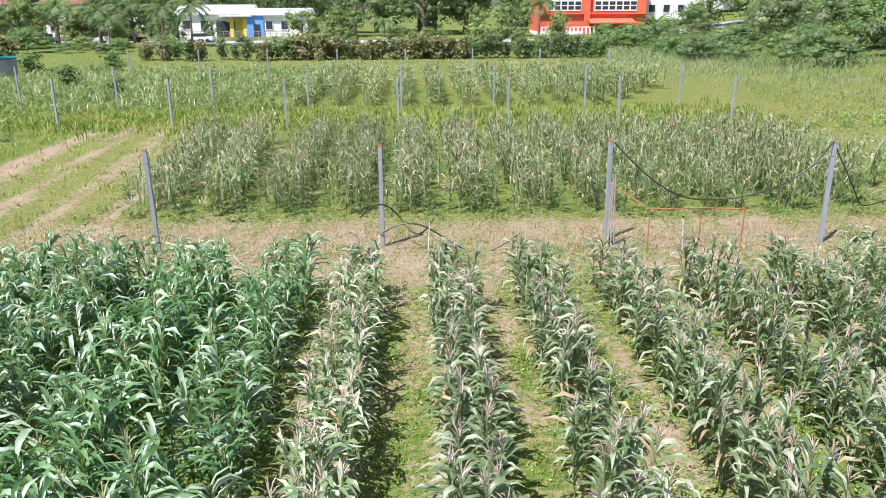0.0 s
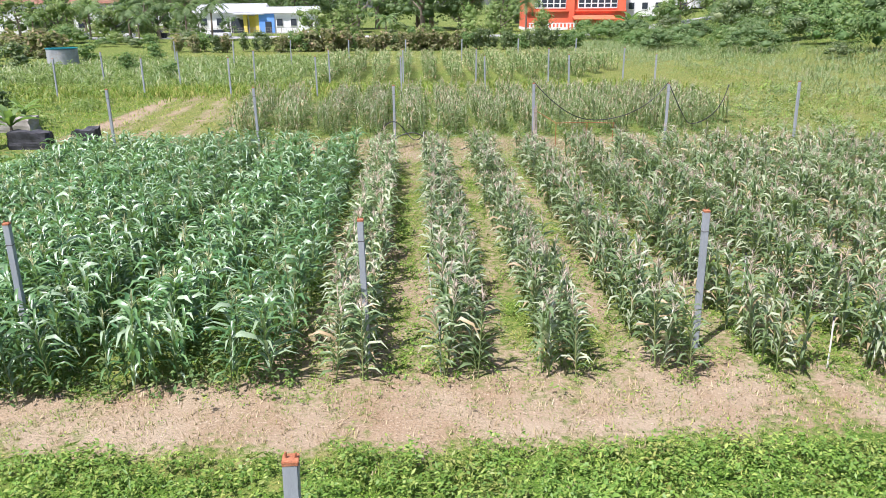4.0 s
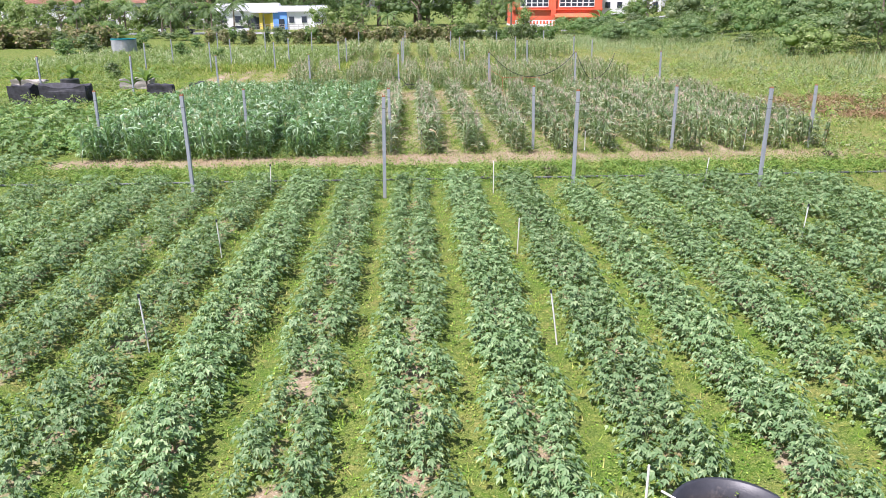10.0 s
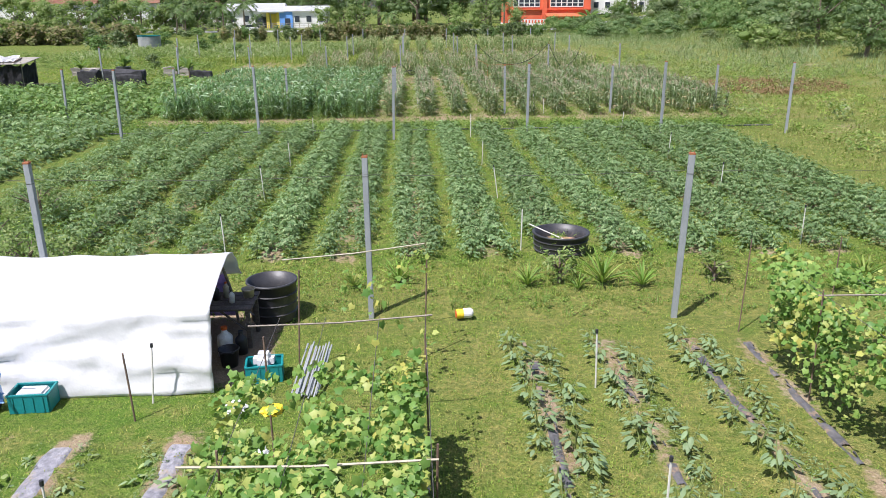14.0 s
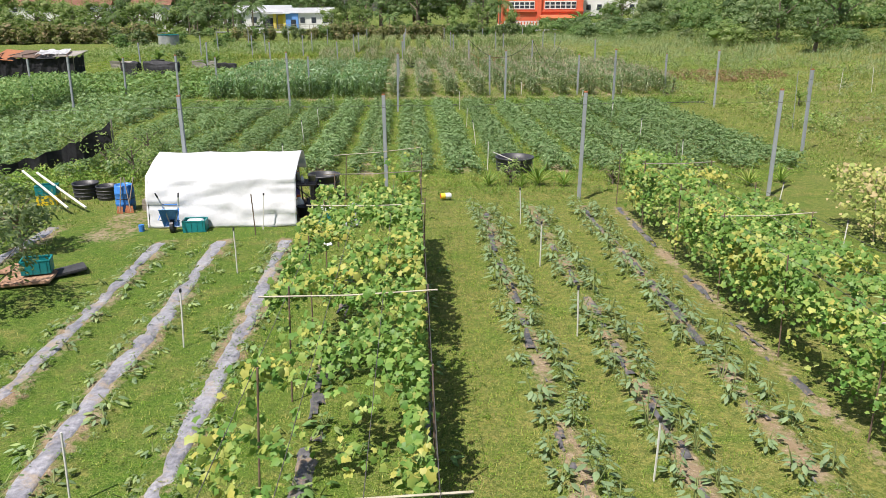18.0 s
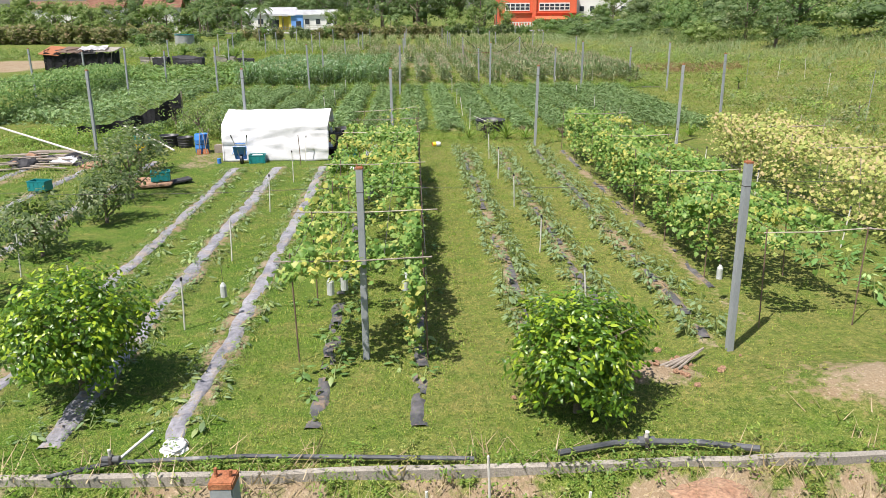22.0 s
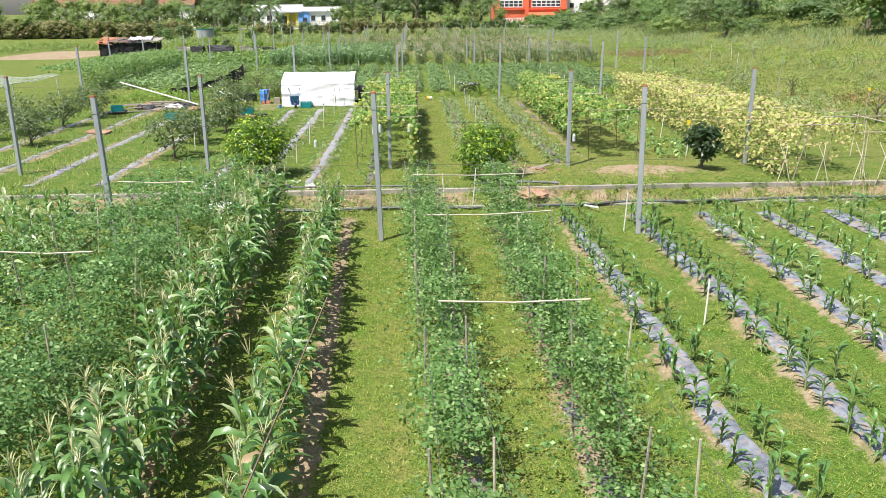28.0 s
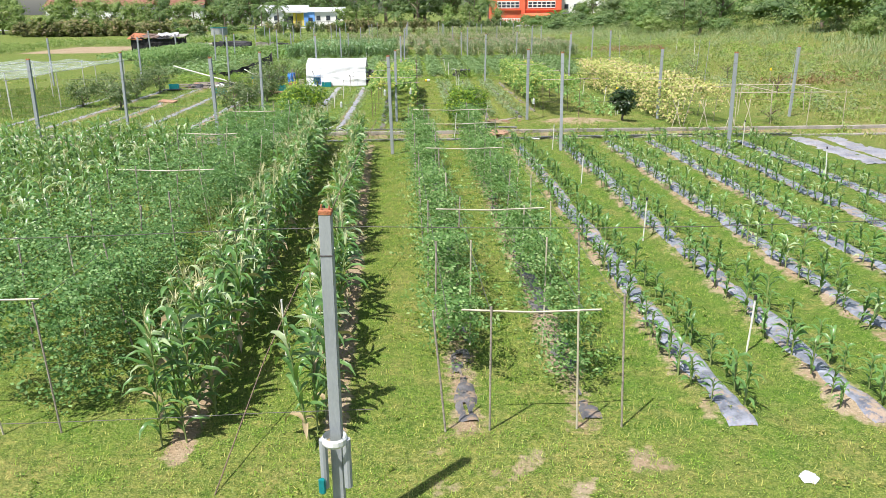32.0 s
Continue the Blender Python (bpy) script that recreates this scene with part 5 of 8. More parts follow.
# undergrowth below the distant trees
for k in range(52):
    hx, hy = RNG.uniform(-98, 24), RNG.uniform(104, 118) if k % 3 else RNG.uniform(138, 160)
    if -47 < hx < -18 and hy > 112 or 10 < hx < 50 and hy > 130:
        hy = RNG.uniform(104, 109)
    if -19 < hx < 8 and hy > 106:
        hy += 30
    me, lab = BUSH_KINDS[RNG.integers(3, 12)]
    ob = part("bush", me, None)
    sc_ = RNG.uniform(0.5, 1.0) * (1.0 if hx > -50 else 1.4)
    ob.matrix_world = Matrix.Translation((hx, hy, float(ground_z(hx, hy)) - 0.2)) @ pose(0, 0, 0, 0, 0, RNG.uniform(0, 360)) @ Matrix.Diagonal((sc_ * 1.3, sc_ * 1.3, sc_, 1))
    tagged(ob, "rounded green bush below the distant trees", "bush", "undergrowth by the road")
FOREST = [tree_meshes(rng, 9.5, 4.2, 0.45, 18, 85, M_FOREST) for _ in range(4)]
BRIGHT = [tree_meshes(rng, 5.0, 3.0, 0.32, 16, 80, M_BUSHL) for _ in range(3)]
for k in range(46):
    x = -75 + k * 3.1 + RNG.normal(0, 1.5)
    y = 158 + RNG.normal(0, 7) + (18 if -46 < x < -17 else 0) + (25 if 18 < x < 62 else 0)
    plant_tree(FOREST[k % 4], x, y, RNG.uniform(0.95, 1.5), "dark green broad-leaved tree in the distance", "tree", "distant trees")
for x, y, s in [(-17, 118, 1.0), (-11, 122, 1.1), (-3, 122, 0.55), (2, 126, 0.5), (8, 112, 1.1), (14.5, 117, 1.05), (-43, 118, 0.6), (-50, 122, 1.2), (-58, 118, 1.1), (-66, 110, 1.2), (-74, 118, 1.3), (-62, 98, 1.1), (-70, 92, 1.0), (-78, 100, 1.2), (-86, 96, 1.1), (-94, 104, 1.3), (-66, 84, 0.8), (-58, 90, 0.8), (-84, 110, 1.3), (-100, 112, 1.3), (-75, 84, 0.9), (22, 118, 0.85), (-82, 128, 1.5), (-92, 132, 1.6), (-72, 134, 1.4), (-61, 136, 1.3), (-103, 126, 1.5), (45, 124, 1.0), (48, 128, 1.3), (54, 126, 1.5), (60, 122, 1.7)]:
    plant_tree(BRIGHT[RNG.integers(3)], x, y, s * RNG.uniform(0.95, 1.1), "bright feathery green tree behind the hedge", "tree", "light trees behind the hedge")
for x, y, s in [(-45, 128, 0.75), (-48, 122, 0.7), (-41, 128, 0.5), (-37.8, 127, 0.45), (-33.5, 132, 0.4), (-52, 142, 0.9), (-70, 140, 0.9)]:
    plant_tree(FOREST[RNG.integers(4)], x, y, s, "dark green tree before the white building", "tree", "trees by the buildings")
for k in range(14):
    x, y = RNG.uniform(52, 95), RNG.uniform(10, 110)
    plant_tree(BRIGHT[k % 3] if k % 2 else FOREST[k % 4], x, y, RNG.uniform(0.5, 0.8), "green tree on the hillside", "tree", "hillside trees")
for x, y, s in [(40, 34, 0.8), (43, 28, 0.9), (47, 38, 1.0), (38, 22, 0.7), (52, 14, 0.9), (46, 6, 0.75)]:
    plant_tree(FOREST[RNG.integers(4)], x, y, s * 0.75, "dark rounded tree among hillside bushes", "tree", "hillside trees")


def fan_plant(rng, n, L, w, h, trunk_r, mat):
    b = Bag()
    rod(b, (0, 0, -0.1), (0, 0, h), trunk_r, trunk_r * 0.7, 1, 6)
    for i in range(n):
        blade(b, (0, 0, h * rng.uniform(0.9, 1.05)), i * 2.4 + rng.normal(0, 0.2), L * rng.uniform(0.8, 1.2), w, rng.uniform(0.5, 1.3), rng.uniform(0.9, 1.8), 5, 0, 0.3)
    return tri_mesh("palm", *b.arrays(), [mat, M_BARK])


def palm_mesh(rng, fronds, L, h, r):
    """A palm with feathered fronds."""
    b = Bag()
    rod(b, (0, 0, -0.1), (0.1, 0.05, h), r, r * 0.7, 1, 7)
    for i in range(fronds):
        a, e = i * 2.4 + rng.normal(0, 0.2), rng.uniform(0.1, 1.3)
        p = np.array([0.1, 0.05, h])
        step = L / 12
        for k in range(12):
            d = np.array([math.cos(a) * math.cos(e), math.sin(a) * math.cos(e), math.sin(e)])
            q = p + d * step
            side = np.array([-math.sin(a), math.cos(a), 0.0])
            ll = 0.55 * L * 0.5 * math.sin(math.pi * (0.12 + 0.8 * k / 12))
            for sgn in (-1, 1):
                tip = p + d * ll * 0.5 + side * sgn * ll * 0.8 - np.array([0, 0, 0.35 * ll])
                b.add([p, q, tip], [(0, 1, 2)], 0)
            p, e = q, e - rng.uniform(0.1, 0.2)
    return b.mesh("palm", [M_FOREST, M_BARK])


PALM = palm_mesh(rng, 18, 3.0, 4.4, 0.15)
FANPALM = fan_plant(rng, 16, 3.0, 0.55, 1.2, 0.2, M_BUSH)
BANANA = fan_plant(rng, 9, 1.3, 0.34, 0.9, 0.08, M_BUSH)
for x, y, s in [(-38.0, 120, 1.15), (-34, 121, 1.25), (-47, 119, 1.1), (-44.5, 116, 0.85), (-52, 122, 1.0), (-60, 126, 1.1), (-64, 122, 0.9), (-57, 128, 1.2), (-4.5, 112, 0.8), (20, 128, 1.3)]:
    ob = part("palm", PALM, None)
    ob.matrix_world = Matrix.Translation((x, y, float(ground_z(x, y)))) @ Matrix.Diagonal((s, s, s, 1))
    tagged(ob, "palm with arching green fronds", "palm", "palms by the buildings")
for x, y, s in [(37.5, 123, 1.25), (34.8, 124, 0.9)]:
    ob = part("fan_palm", FANPALM, None)
    ob.matrix_world = Matrix.Translation((x, y, float(ground_z(x, y)))) @ Matrix.Diagonal((s, s, s, 1))
    tagged(ob, "fan-shaped palm with broad stiff leaves", "palm", "palms by the buildings")
for x, y, s in [(-17.9, 21.0, 1.0), (-18.6, 20.3, 0.8), (-23.5, 22.5, 1.1), (-27, 22.5, 1.0), (-19.5, 25.5, 0.9), (21.5, -8.5, 0.5)]:
    ob = part("banana_plant", BANANA, None)
    ob.matrix_world = Matrix.Translation((x, y, float(ground_z(x, y)))) @ pose(0, 0, 0, 0, 0, RNG.uniform(0, 360)) @ Matrix.Diagonal((s, s, s, 1))
    tagged(ob, "young banana plant with broad torn leaves", "banana plant", "banana plants by the tarpaulins")

# ---- buildings ----
M_WALL = surface("painted_wall", (0.72, 0.71, 0.68), (0.8, 0.79, 0.76), 0.4, 0.85, fine=12, relief=0.1)
M_BLUEWALL = surface("blue_wall", (0.12, 0.3, 0.72), (0.16, 0.36, 0.78), 0.4, 0.8, fine=12, relief=0.1)
M_YELLOWWALL = surface("yellow_wall", (0.75, 0.58, 0.08), (0.82, 0.64, 0.12), 0.4, 0.8, fine=12, relief=0.1)
M_ORANGEWALL = surface("orange_wall", (0.66, 0.11, 0.045), (0.74, 0.16, 0.07), 0.3, 0.75, fine=10, relief=0.1)
M_ROOFW = surface("pale_metal_roof", (0.74, 0.75, 0.76), (0.82, 0.83, 0.84), 0.5, 0.5, 0.1, fine=8, relief=0.15)
M_ROOFR = surface("red_tile_roof", (0.42, 0.2, 0.13), (0.5, 0.28, 0.19), 0.7, 0.85, fine=9, relief=0.5)
M_GLASS = plain("dark_window", (0.05, 0.06, 0.075), 0.12)


def gable_roof(w, d, z, rise, over, mat, root, thick=0.18):
    bm = bmesh.new()
    X, Y = w / 2 + over, d / 2 + over
    v = [bm.verts.new(p_) for p_ in ((-X, -Y, z), (X, -Y, z), (X, 0, z + rise), (-X, 0, z + rise), (X, Y, z), (-X, Y, z))]
    bm.faces.new((v[0], v[1], v[2], v[3]))
    bm.faces.new((v[3], v[2], v[4], v[5]))
    bmesh.ops.solidify(bm, geom=bm.faces[:], thickness=thick)
    return part("roof", bm, mat, root)


def house(x, y, turn, w, d, h, wallmat, roofmat, rise, storeys, bays, label, name="house"):
    root = empty(name, Matrix.Translation((x, y, float(ground_z(x, y)) - 0.1)) @ pose(0, 0, 0, 0, 0, turn))
    tagged(root, label, "building")
    part("wall", bm_box(w, d, h, (0, 0, h / 2)), wallmat, root)
    gable_roof(w, d, h, rise, 0.6, roofmat, root)
    for s in range(storeys):
        for k in range(bays):
            wx = -w / 2 + (k + 0.5) * w / bays
            wz = (s + 0.55) * h / storeys
            win = part("window", bm_box(w / bays * 0.5, 0.12, h / storeys * 0.42, (wx, -d / 2 - 0.03, wz), 0.02), M_WALL, root)
            part("pane", bm_box(w / bays * 0.42, 0.06, h / storeys * 0.34, (wx, -d / 2 - 0.08, wz)), M_GLASS, win)
    return root


root = house(-37.0, 151.0, 0, 13, 9, 4.0, M_WALL, M_ROOFW, 1.7, 1, 4, "low white building with a pale metal roof and yellow porch", "school_building")
for k, px in enumerate((3.6, 6.0)):
    part("porch_column", bm_box(0.7, 0.7, 3.6, (px, -5.6, 1.8), 0.03), M_YELLOWWALL, root, "yellow porch column")
part("porch_roof", bm_box(6, 2.4, 0.3, (4.5, -5.6, 3.75), 0.03), M_ROOFW, root)
part("porch_back", bm_box(2.2, 0.2, 3.2, (5.3, -4.62, 1.7)), M_YELLOWWALL, root, "yellow porch wall")
# dark panel added on the wall; it stands for shade under the porch
part("porch_shade_panel", bm_box(3.4, 0.12, 2.6, (2.2, -4.58, 1.35), 0.02), M_GLASS, root, "dark panel standing in for the shaded porch front")
root = house(-25.2, 149.0, 0, 11.0, 8, 3.9, M_WALL, M_ROOFW, 1.2, 1, 4, "white and blue single-storey building with a pale roof", "school_building")
part("blue_wall", bm_box(3.0, 0.25, 3.7, (-3.9, -4.13, 1.9)), M_BLUEWALL, root, "bright blue wall panel")
part("door", bm_box(1.2, 0.12, 2.2, (-3.6, -4.3, 1.2), 0.02), M_GLASS, root)
root = empty("orange_building", Matrix.Translation((33.1, 153.0, 0.7)))
tagged(root, "two-storey bright orange building with white-framed windows", "building")
part("wall", bm_box(20.4, 10, 9.5, (0, 0, 4.75)), M_ORANGEWALL, root)
part("parapet", bm_box(20.8, 10.4, 0.5, (0, 0, 9.7), 0.05), M_ORANGEWALL, root)
part("plinth", bm_box(20.7, 10.3, 0.7, (0, 0, 0.35), 0.05), M_WALL, root)
for k, (px, pw) in enumerate(((-5.3, 6.4), (4.4, 8.0))):
    for zz in (5.35,):
        win = part("window", bm_box(pw, 0.16, 2.0, (px, -5.05, zz), 0.03), M_WALL, root, "white-framed window band")
        for q in range(max(1, int(pw / 1.2))):
            n_ = max(1, int(pw / 1.2))
            part("pane", bm_box(pw / n_ * 0.8, 0.08, 0.62, (px - pw / 2 + (q + 0.5) * pw / n_, -5.12, zz + 0.4)), M_GLASS, win)
            part("pane", bm_box(pw / n_ * 0.8, 0.08, 0.62, (px - pw / 2 + (q + 0.5) * pw / n_, -5.12, zz - 0.42)), M_GLASS, win)
part("corner_pier", bm_box(1.1, 0.8, 9.5, (-1.0, -5.2, 4.75), 0.03), M_ORANGEWALL, root)
part("ledge", bm_box(20.6, 0.5, 0.3, (0, -5.25, 3.9), 0.03), M_ORANGEWALL, root)
bm = bm_box(8.5, 3.2, 0.25, (3.4, -6.4, 2.6), 0.03, pose(0, 0, 0, 14, 0, 0))
part("awning", bm, M_ORANGEWALL, root, "sloping red awning")
for k in range(14):
    part("railing_post", bm_box(0.35, 0.12, 1.2, (-9.8 + k * 0.75, -7.6, 0.9), 0.02), M_WALL, root, "white railing post")
part("railing", bm_box(10.2, 0.16, 0.16, (-4.9, -7.6, 1.55), 0.02), M_WALL, root, "white railing")
for x, y, w, h in [(51, 156, 14, 7.6), (70, 165, 16, 9.5), (90, 158, 14, 10.0)]:
    root = house(x, y, 0, w, 9, h, M_WALL, M_ROOFW, 0.8, 2, 5, "pale two-storey building with rows of dark windows", "office_building")
for k in range(6):
    root = house(-118 + k * 11.2, 196 + k * 1.0, 2, 10.6, 9, 5.6, M_WALL, M_ROOFR, 2.2, 2, 3, "pale terrace house with a red tiled roof", "terrace_house")
for x, y in [(-79, 152), (-65, 154)]:
    house(x, y, 8, 8.5, 8, 5.8, M_WALL, M_ROOFR, 2.0, 2, 3, "white two-storey house with a red tiled roof", "terrace_house")
root = house(-55, 135, 0, 2.2, 2.2, 3.2, M_WALL, M_ROOFW, 0.3, 1, 1, "small white guard hut by the road", "hut")
# boundary fence and road before the buildings
root = empty("fence", Matrix.Identity(4))
tagged(root, "low pale railing fence along the road", "fence")
for k in range(34):
    x = -55 + k * 1.0
    z = float(ground_z(x, 137))
    part("fence_post", bm_box(0.09, 0.09, 1.5, (x, 137, z + 0.7), 0.0), M_CONCRETE, root)
for zz in (0.5, 1.0, 1.4):
    part("rail", bm_box(34, 0.06, 0.06, (-38.5, 137, float(ground_z(-42, 137)) + zz)), M_CONCRETE, root)
M_ROAD = surface("grey_road", (0.3, 0.3, 0.3), (0.38, 0.37, 0.36), 0.3, 0.9, fine=14, relief=0.3)
bm = bmesh.new()
pts_ = [(x, y) for x in np.arange(-110, 60, 4.0) for y in (127.0, 134.0)]
vs = [bm.verts.new((x, y, float(ground_z(x, y)) + 0.05)) for x, y in pts_]
for k in range(0, len(vs) - 2, 2):
    bm.faces.new((vs[k], vs[k + 2], vs[k + 3], vs[k + 1]))
tagged(part("road", bm, M_ROAD), "grey road in front of the buildings", "road", kind="structure")
M_TINTS = [plain("white_paint", (0.75, 0.75, 0.75), 0.3), plain("dark_paint", (0.06, 0.06, 0.07), 0.25), plain("silver_paint", (0.4, 0.41, 0.43), 0.3, 0.3)]
for k, (x, y) in enumerate([(-52, 129.5), (-46, 129.5), (-60, 130.0), (-35, 129.5)]):
    root = empty("car", Matrix.Translation((x, y, float(ground_z(x, y)) + 0.07)))
    tagged(root, "parked car on the grey road", "car", "parked cars")
    bm = bm_box(4.2, 1.7, 0.62, (0, 0, 0.62), 0.12)
    part("body", bm, M_TINTS[k % 3], root)
    part("cabin", bm_box(2.3, 1.5, 0.55, (-0.15, 0, 1.15), 0.16), M_GLASS, root, "dark glazed cabin")
    for wx in (-1.3, 1.3):
        for wy in (-0.78, 0.78):
            bm = bm_tube([(wx, wy - 0.1, 0.31), (wx, wy + 0.1, 0.31)], 0.31, 14)
            part("wheel", bm, M_CAP, root)


# ---- kerbs, pipes, plastic strips ----
def ribbon(name, x0, x1, yc, w, top, depth, mat, label, category, amp=0.05):
    bm = bmesh.new()
    rows_ = []
    for x in np.arange(x0, x1 + 0.1, 0.6):
        dy = amp * (fbm(np.array([x * 0.4]), np.array([yc]), 5)[0] - 0.5) * 2
        z = top + 0.03 * (fbm(np.array([x * 0.8]), np.array([yc]), 6)[0] - 0.5)
        ww = w * (0.85 + 0.3 * vnoise(np.array([x * 1.3]), np.array([yc]), 7)[0])
        rows_.append([bm.verts.new(p_) for p_ in ((x, yc + dy - ww / 2, z - depth), (x, yc + dy - ww / 2, z - 0.02), (x, yc + dy - ww / 2 + 0.02, z), (x, yc + dy + ww / 2 - 0.02, z), (x, yc + dy + ww / 2, z - 0.02), (x, yc + dy + ww / 2, z - depth))])
    for r0, r1 in zip(rows_, rows_[1:]):
        for k in range(5):
            bm.faces.new((r0[k], r1[k], r1[k + 1], r0[k + 1]))
    return tagged(part(name, bm, mat), label, category, kind="structure")


ribbon("kerb_1", -30, 24, -51.25, 0.09, 0.05, 0.45, M_CONCRETE, "weathered concrete kerb along the sunken strip", "kerb", 0.12)
ribbon("kerb_2", -30, 24, -53.35, 0.1, 0.06, 0.5, M_CONCRETE, "stained concrete kerb with a dark side", "kerb", 0.1)


def pipe_run(pts_, r, label, joints=(), mat=None):
    root = empty("water_pipe", Matrix.Identity(4))
    tagged(root, label, "pipe")
    part("pipe", bm_tube(pts_, r, 8), mat or M_PIPE, root)
    for j in joints:
        j = Vector(j)
        part("joint", bm_tube([j - Vector((0.1, 0, 0)), j + Vector((0.1, 0, 0))], r * 1.5, 10), M_PIPE, root)
        part("valve", bm_tube([j, j + Vector((0, -0.02, 0.14))], r * 0.7, 8), M_STAKE, root, "pale valve stub")
        part("clamp", bm_box(0.05, r * 3.2, r * 3.2, j, 0.008), M_WIRE, root)
    return root


def ground_path(xy, lift):
    return [(x, y, float(ground_z(x, y)) + lift) for x, y in xy]


pipe_run(ground_path([(-14, -6.75), (-9, -6.8), (-7.4, -6.79), (-5.6, -6.72), (-4.14, -6.7), (-2.3, -6.68), (0.7, -6.68), (2.37, -6.6), (4.0, -6.65), (5.7, -6.69), (8.6, -6.67), (12, -6.7), (17, -6.6)], 0.05), 0.032, "dusty grey irrigation pipe lying on grass", [(-4.14, -6.7, 0.06), (2.37, -6.6, 0.06)])
pipe_run(ground_path([(-4.4, -51.3), (-3.75, -51.08), (-2.2, -51.02), (-0.6, -51.12), (0.5, -51.2)], 0.1), 0.028, "grey pipe along the concrete kerb", [(-3.75, -51.08, 0.14)])
pipe_run(ground_path([(1.5, -51.2), (2.2, -51.02), (2.6, -51.0), (3.2, -51.05), (3.9, -51.22)], 0.12), 0.04, "thick grey pipe bent over the kerb", [(2.6, -51.0, 0.13)])
pipe_run(ground_path([(-3.6, -53.5), (-2.6, -53.55), (-1.2, -53.42), (0.0, -53.5), (1.2, -53.55), (2.6, -53.5)], 0.07), 0.032, "black pipe along the lower kerb", [])
pipe_run(ground_path([(2.9, -53.6), (4.2, -53.55), (5.4, -53.3), (7, -53.45), (9.6, -53.3), (14, -53.4)], 0.09), 0.036, "black pipe resting on the lower kerb", [])
pipe_run([(-3.7, -51.08, 0.1), (-3.45, -50.5, 0.16)], 0.02, "short pale branch pipe", [], M_STAKE)
pipe_run([(4.05, -53.45, 0.05), (4.35, -54.05, 0.12)], 0.025, "white plastic outlet pipe", [], M_WHITE)


def mulch_strip(xc, w, y0, y1, mat, label, seed, torn=0.0):
    ys, us = np.arange(y0, y1, 0.14), np.linspace(-0.5, 0.5, 9)
    Y, U = np.meshgrid(ys, us, indexing="ij")
    ww = w * (0.85 + 0.35 * vnoise(Y * 0.9, U * 0 + seed, seed))
    X = xc + U * ww + 0.05 * (vnoise(Y * 2.3, U * 3, seed + 8) - 0.5) + 0.12 * (vnoise(Y * 0.5, Y * 0, seed + 2) - 0.5)
    bury = 0.13 * np.clip(0.6 * vnoise(X * 4.5, Y * 2.6, seed + 9) + 0.4 * vnoise(X * 13.0, Y * 9.0, seed + 4) - 0.62 + 0.6 * np.abs(U), 0, 1)
    Z = ground_z(X, Y) + 0.022 + 0.016 * vnoise(X * 7, Y * 4, seed + 3) - 0.03 * (np.abs(U) > 0.49) - bury
    V = np.stack([X, Y, Z], -1).reshape(-1, 3)
    n_, m_ = len(ys), len(us)
    I = np.arange(n_ * m_).reshape(n_, m_)
    a, b, c, d = I[:-1, :-1].ravel(), I[:-1, 1:].ravel(), I[1:, 1:].ravel(), I[1:, :-1].ravel()
    cx, cy = (X[:-1, :-1] + 0.1).ravel(), Y[:-1, :-1].ravel()
    keep = (0.5 * vnoise(cx * 2.0, cy * 1.1, seed + 5) + 0.5 * vnoise(cx * 9.0, cy * 5.0, seed + 6) > torn) | (torn == 0)
    F = np.concatenate([np.stack([a, b, c], 1)[keep], np.stack([a, c, d], 1)[keep]])
    ob = part("plastic_mulch", tri_mesh("plastic_mulch", V, F, np.zeros(len(F)), [mat], True), None)
    return tagged(ob, label, "plastic mulch", "plastic mulch strips", "stuff" if torn else "")


for k, xc in enumerate(LEFT_STRIPS):
    mulch_strip(xc, 0.3, -50.6, -33.1, M_MULCH, "silver-grey plastic mulch strip partly covered by soil", 100 + k)
for k, xc in enumerate(FAR_STRIPS):
    mulch_strip(xc, 0.3, -50, -31.5, M_MULCH, "silver-grey plastic mulch strip among grass", 110 + k)
for k, xc in enumerate(RIGHT_STRIPS):
    mulch_strip(xc, 0.4, -73.9, -54.5, M_MULCHB, "shiny silver-grey plastic mulch along a planted ridge", 120 + k)
for k, (xc, y0, y1) in enumerate([(14.0, -59, -53.8), (15.2, -59, -53.8)]):
    mulch_strip(xc, 0.9, y0, y1, M_MULCH, "wide sheet of grey plastic mulch", 130 + k)
for k, xc in enumerate(EGG_X + [5.5]):
    mulch_strip(xc, 0.16, -47.9 if xc < 5 else -45.5, -30.3, M_MULCHD, "torn dark plastic mulch in an eggplant bed", 140 + k, 0.5)
for k, xc in enumerate((-1.55, -0.12)):
    mulch_strip(xc, 0.24, -50.3, -34, M_MULCHD, "torn dark plastic mulch under the gourd trellis", 150 + k, 0.45)
for k, xc in enumerate((0.36, 1.82)):
    mulch_strip(xc, 0.3, -73.6, -54.4, M_MULCHD, "dark plastic mulch under the climbing beans", 160 + k, 0.45)

# ---- short grass and weeds ----
def on_lawn(x, y):
    so_, dr_, lu_ = ground_cover(x, y)
    return so_ < 0.45 + 0.25 * RNG.random(len(x))


def rosette(rng, leaves, size, spread, mat=1):
    """A few small flat leaves close to the ground."""
    b = Bag()
    for i in range(leaves):
        a = rng.uniform(0, 2 * np.pi)
        d = np.array([math.cos(a), math.sin(a), 0.15])
        at = np.array([*rng.normal(0, spread, 2), rng.uniform(0.008, 0.035)])
        leaf2(b, at, np.array([0, 0, 1.0]) + rng.normal(0, 0.35, 3), d, size * rng.uniform(0.7, 1.3), size * 0.7, mat)
    return b.arrays()


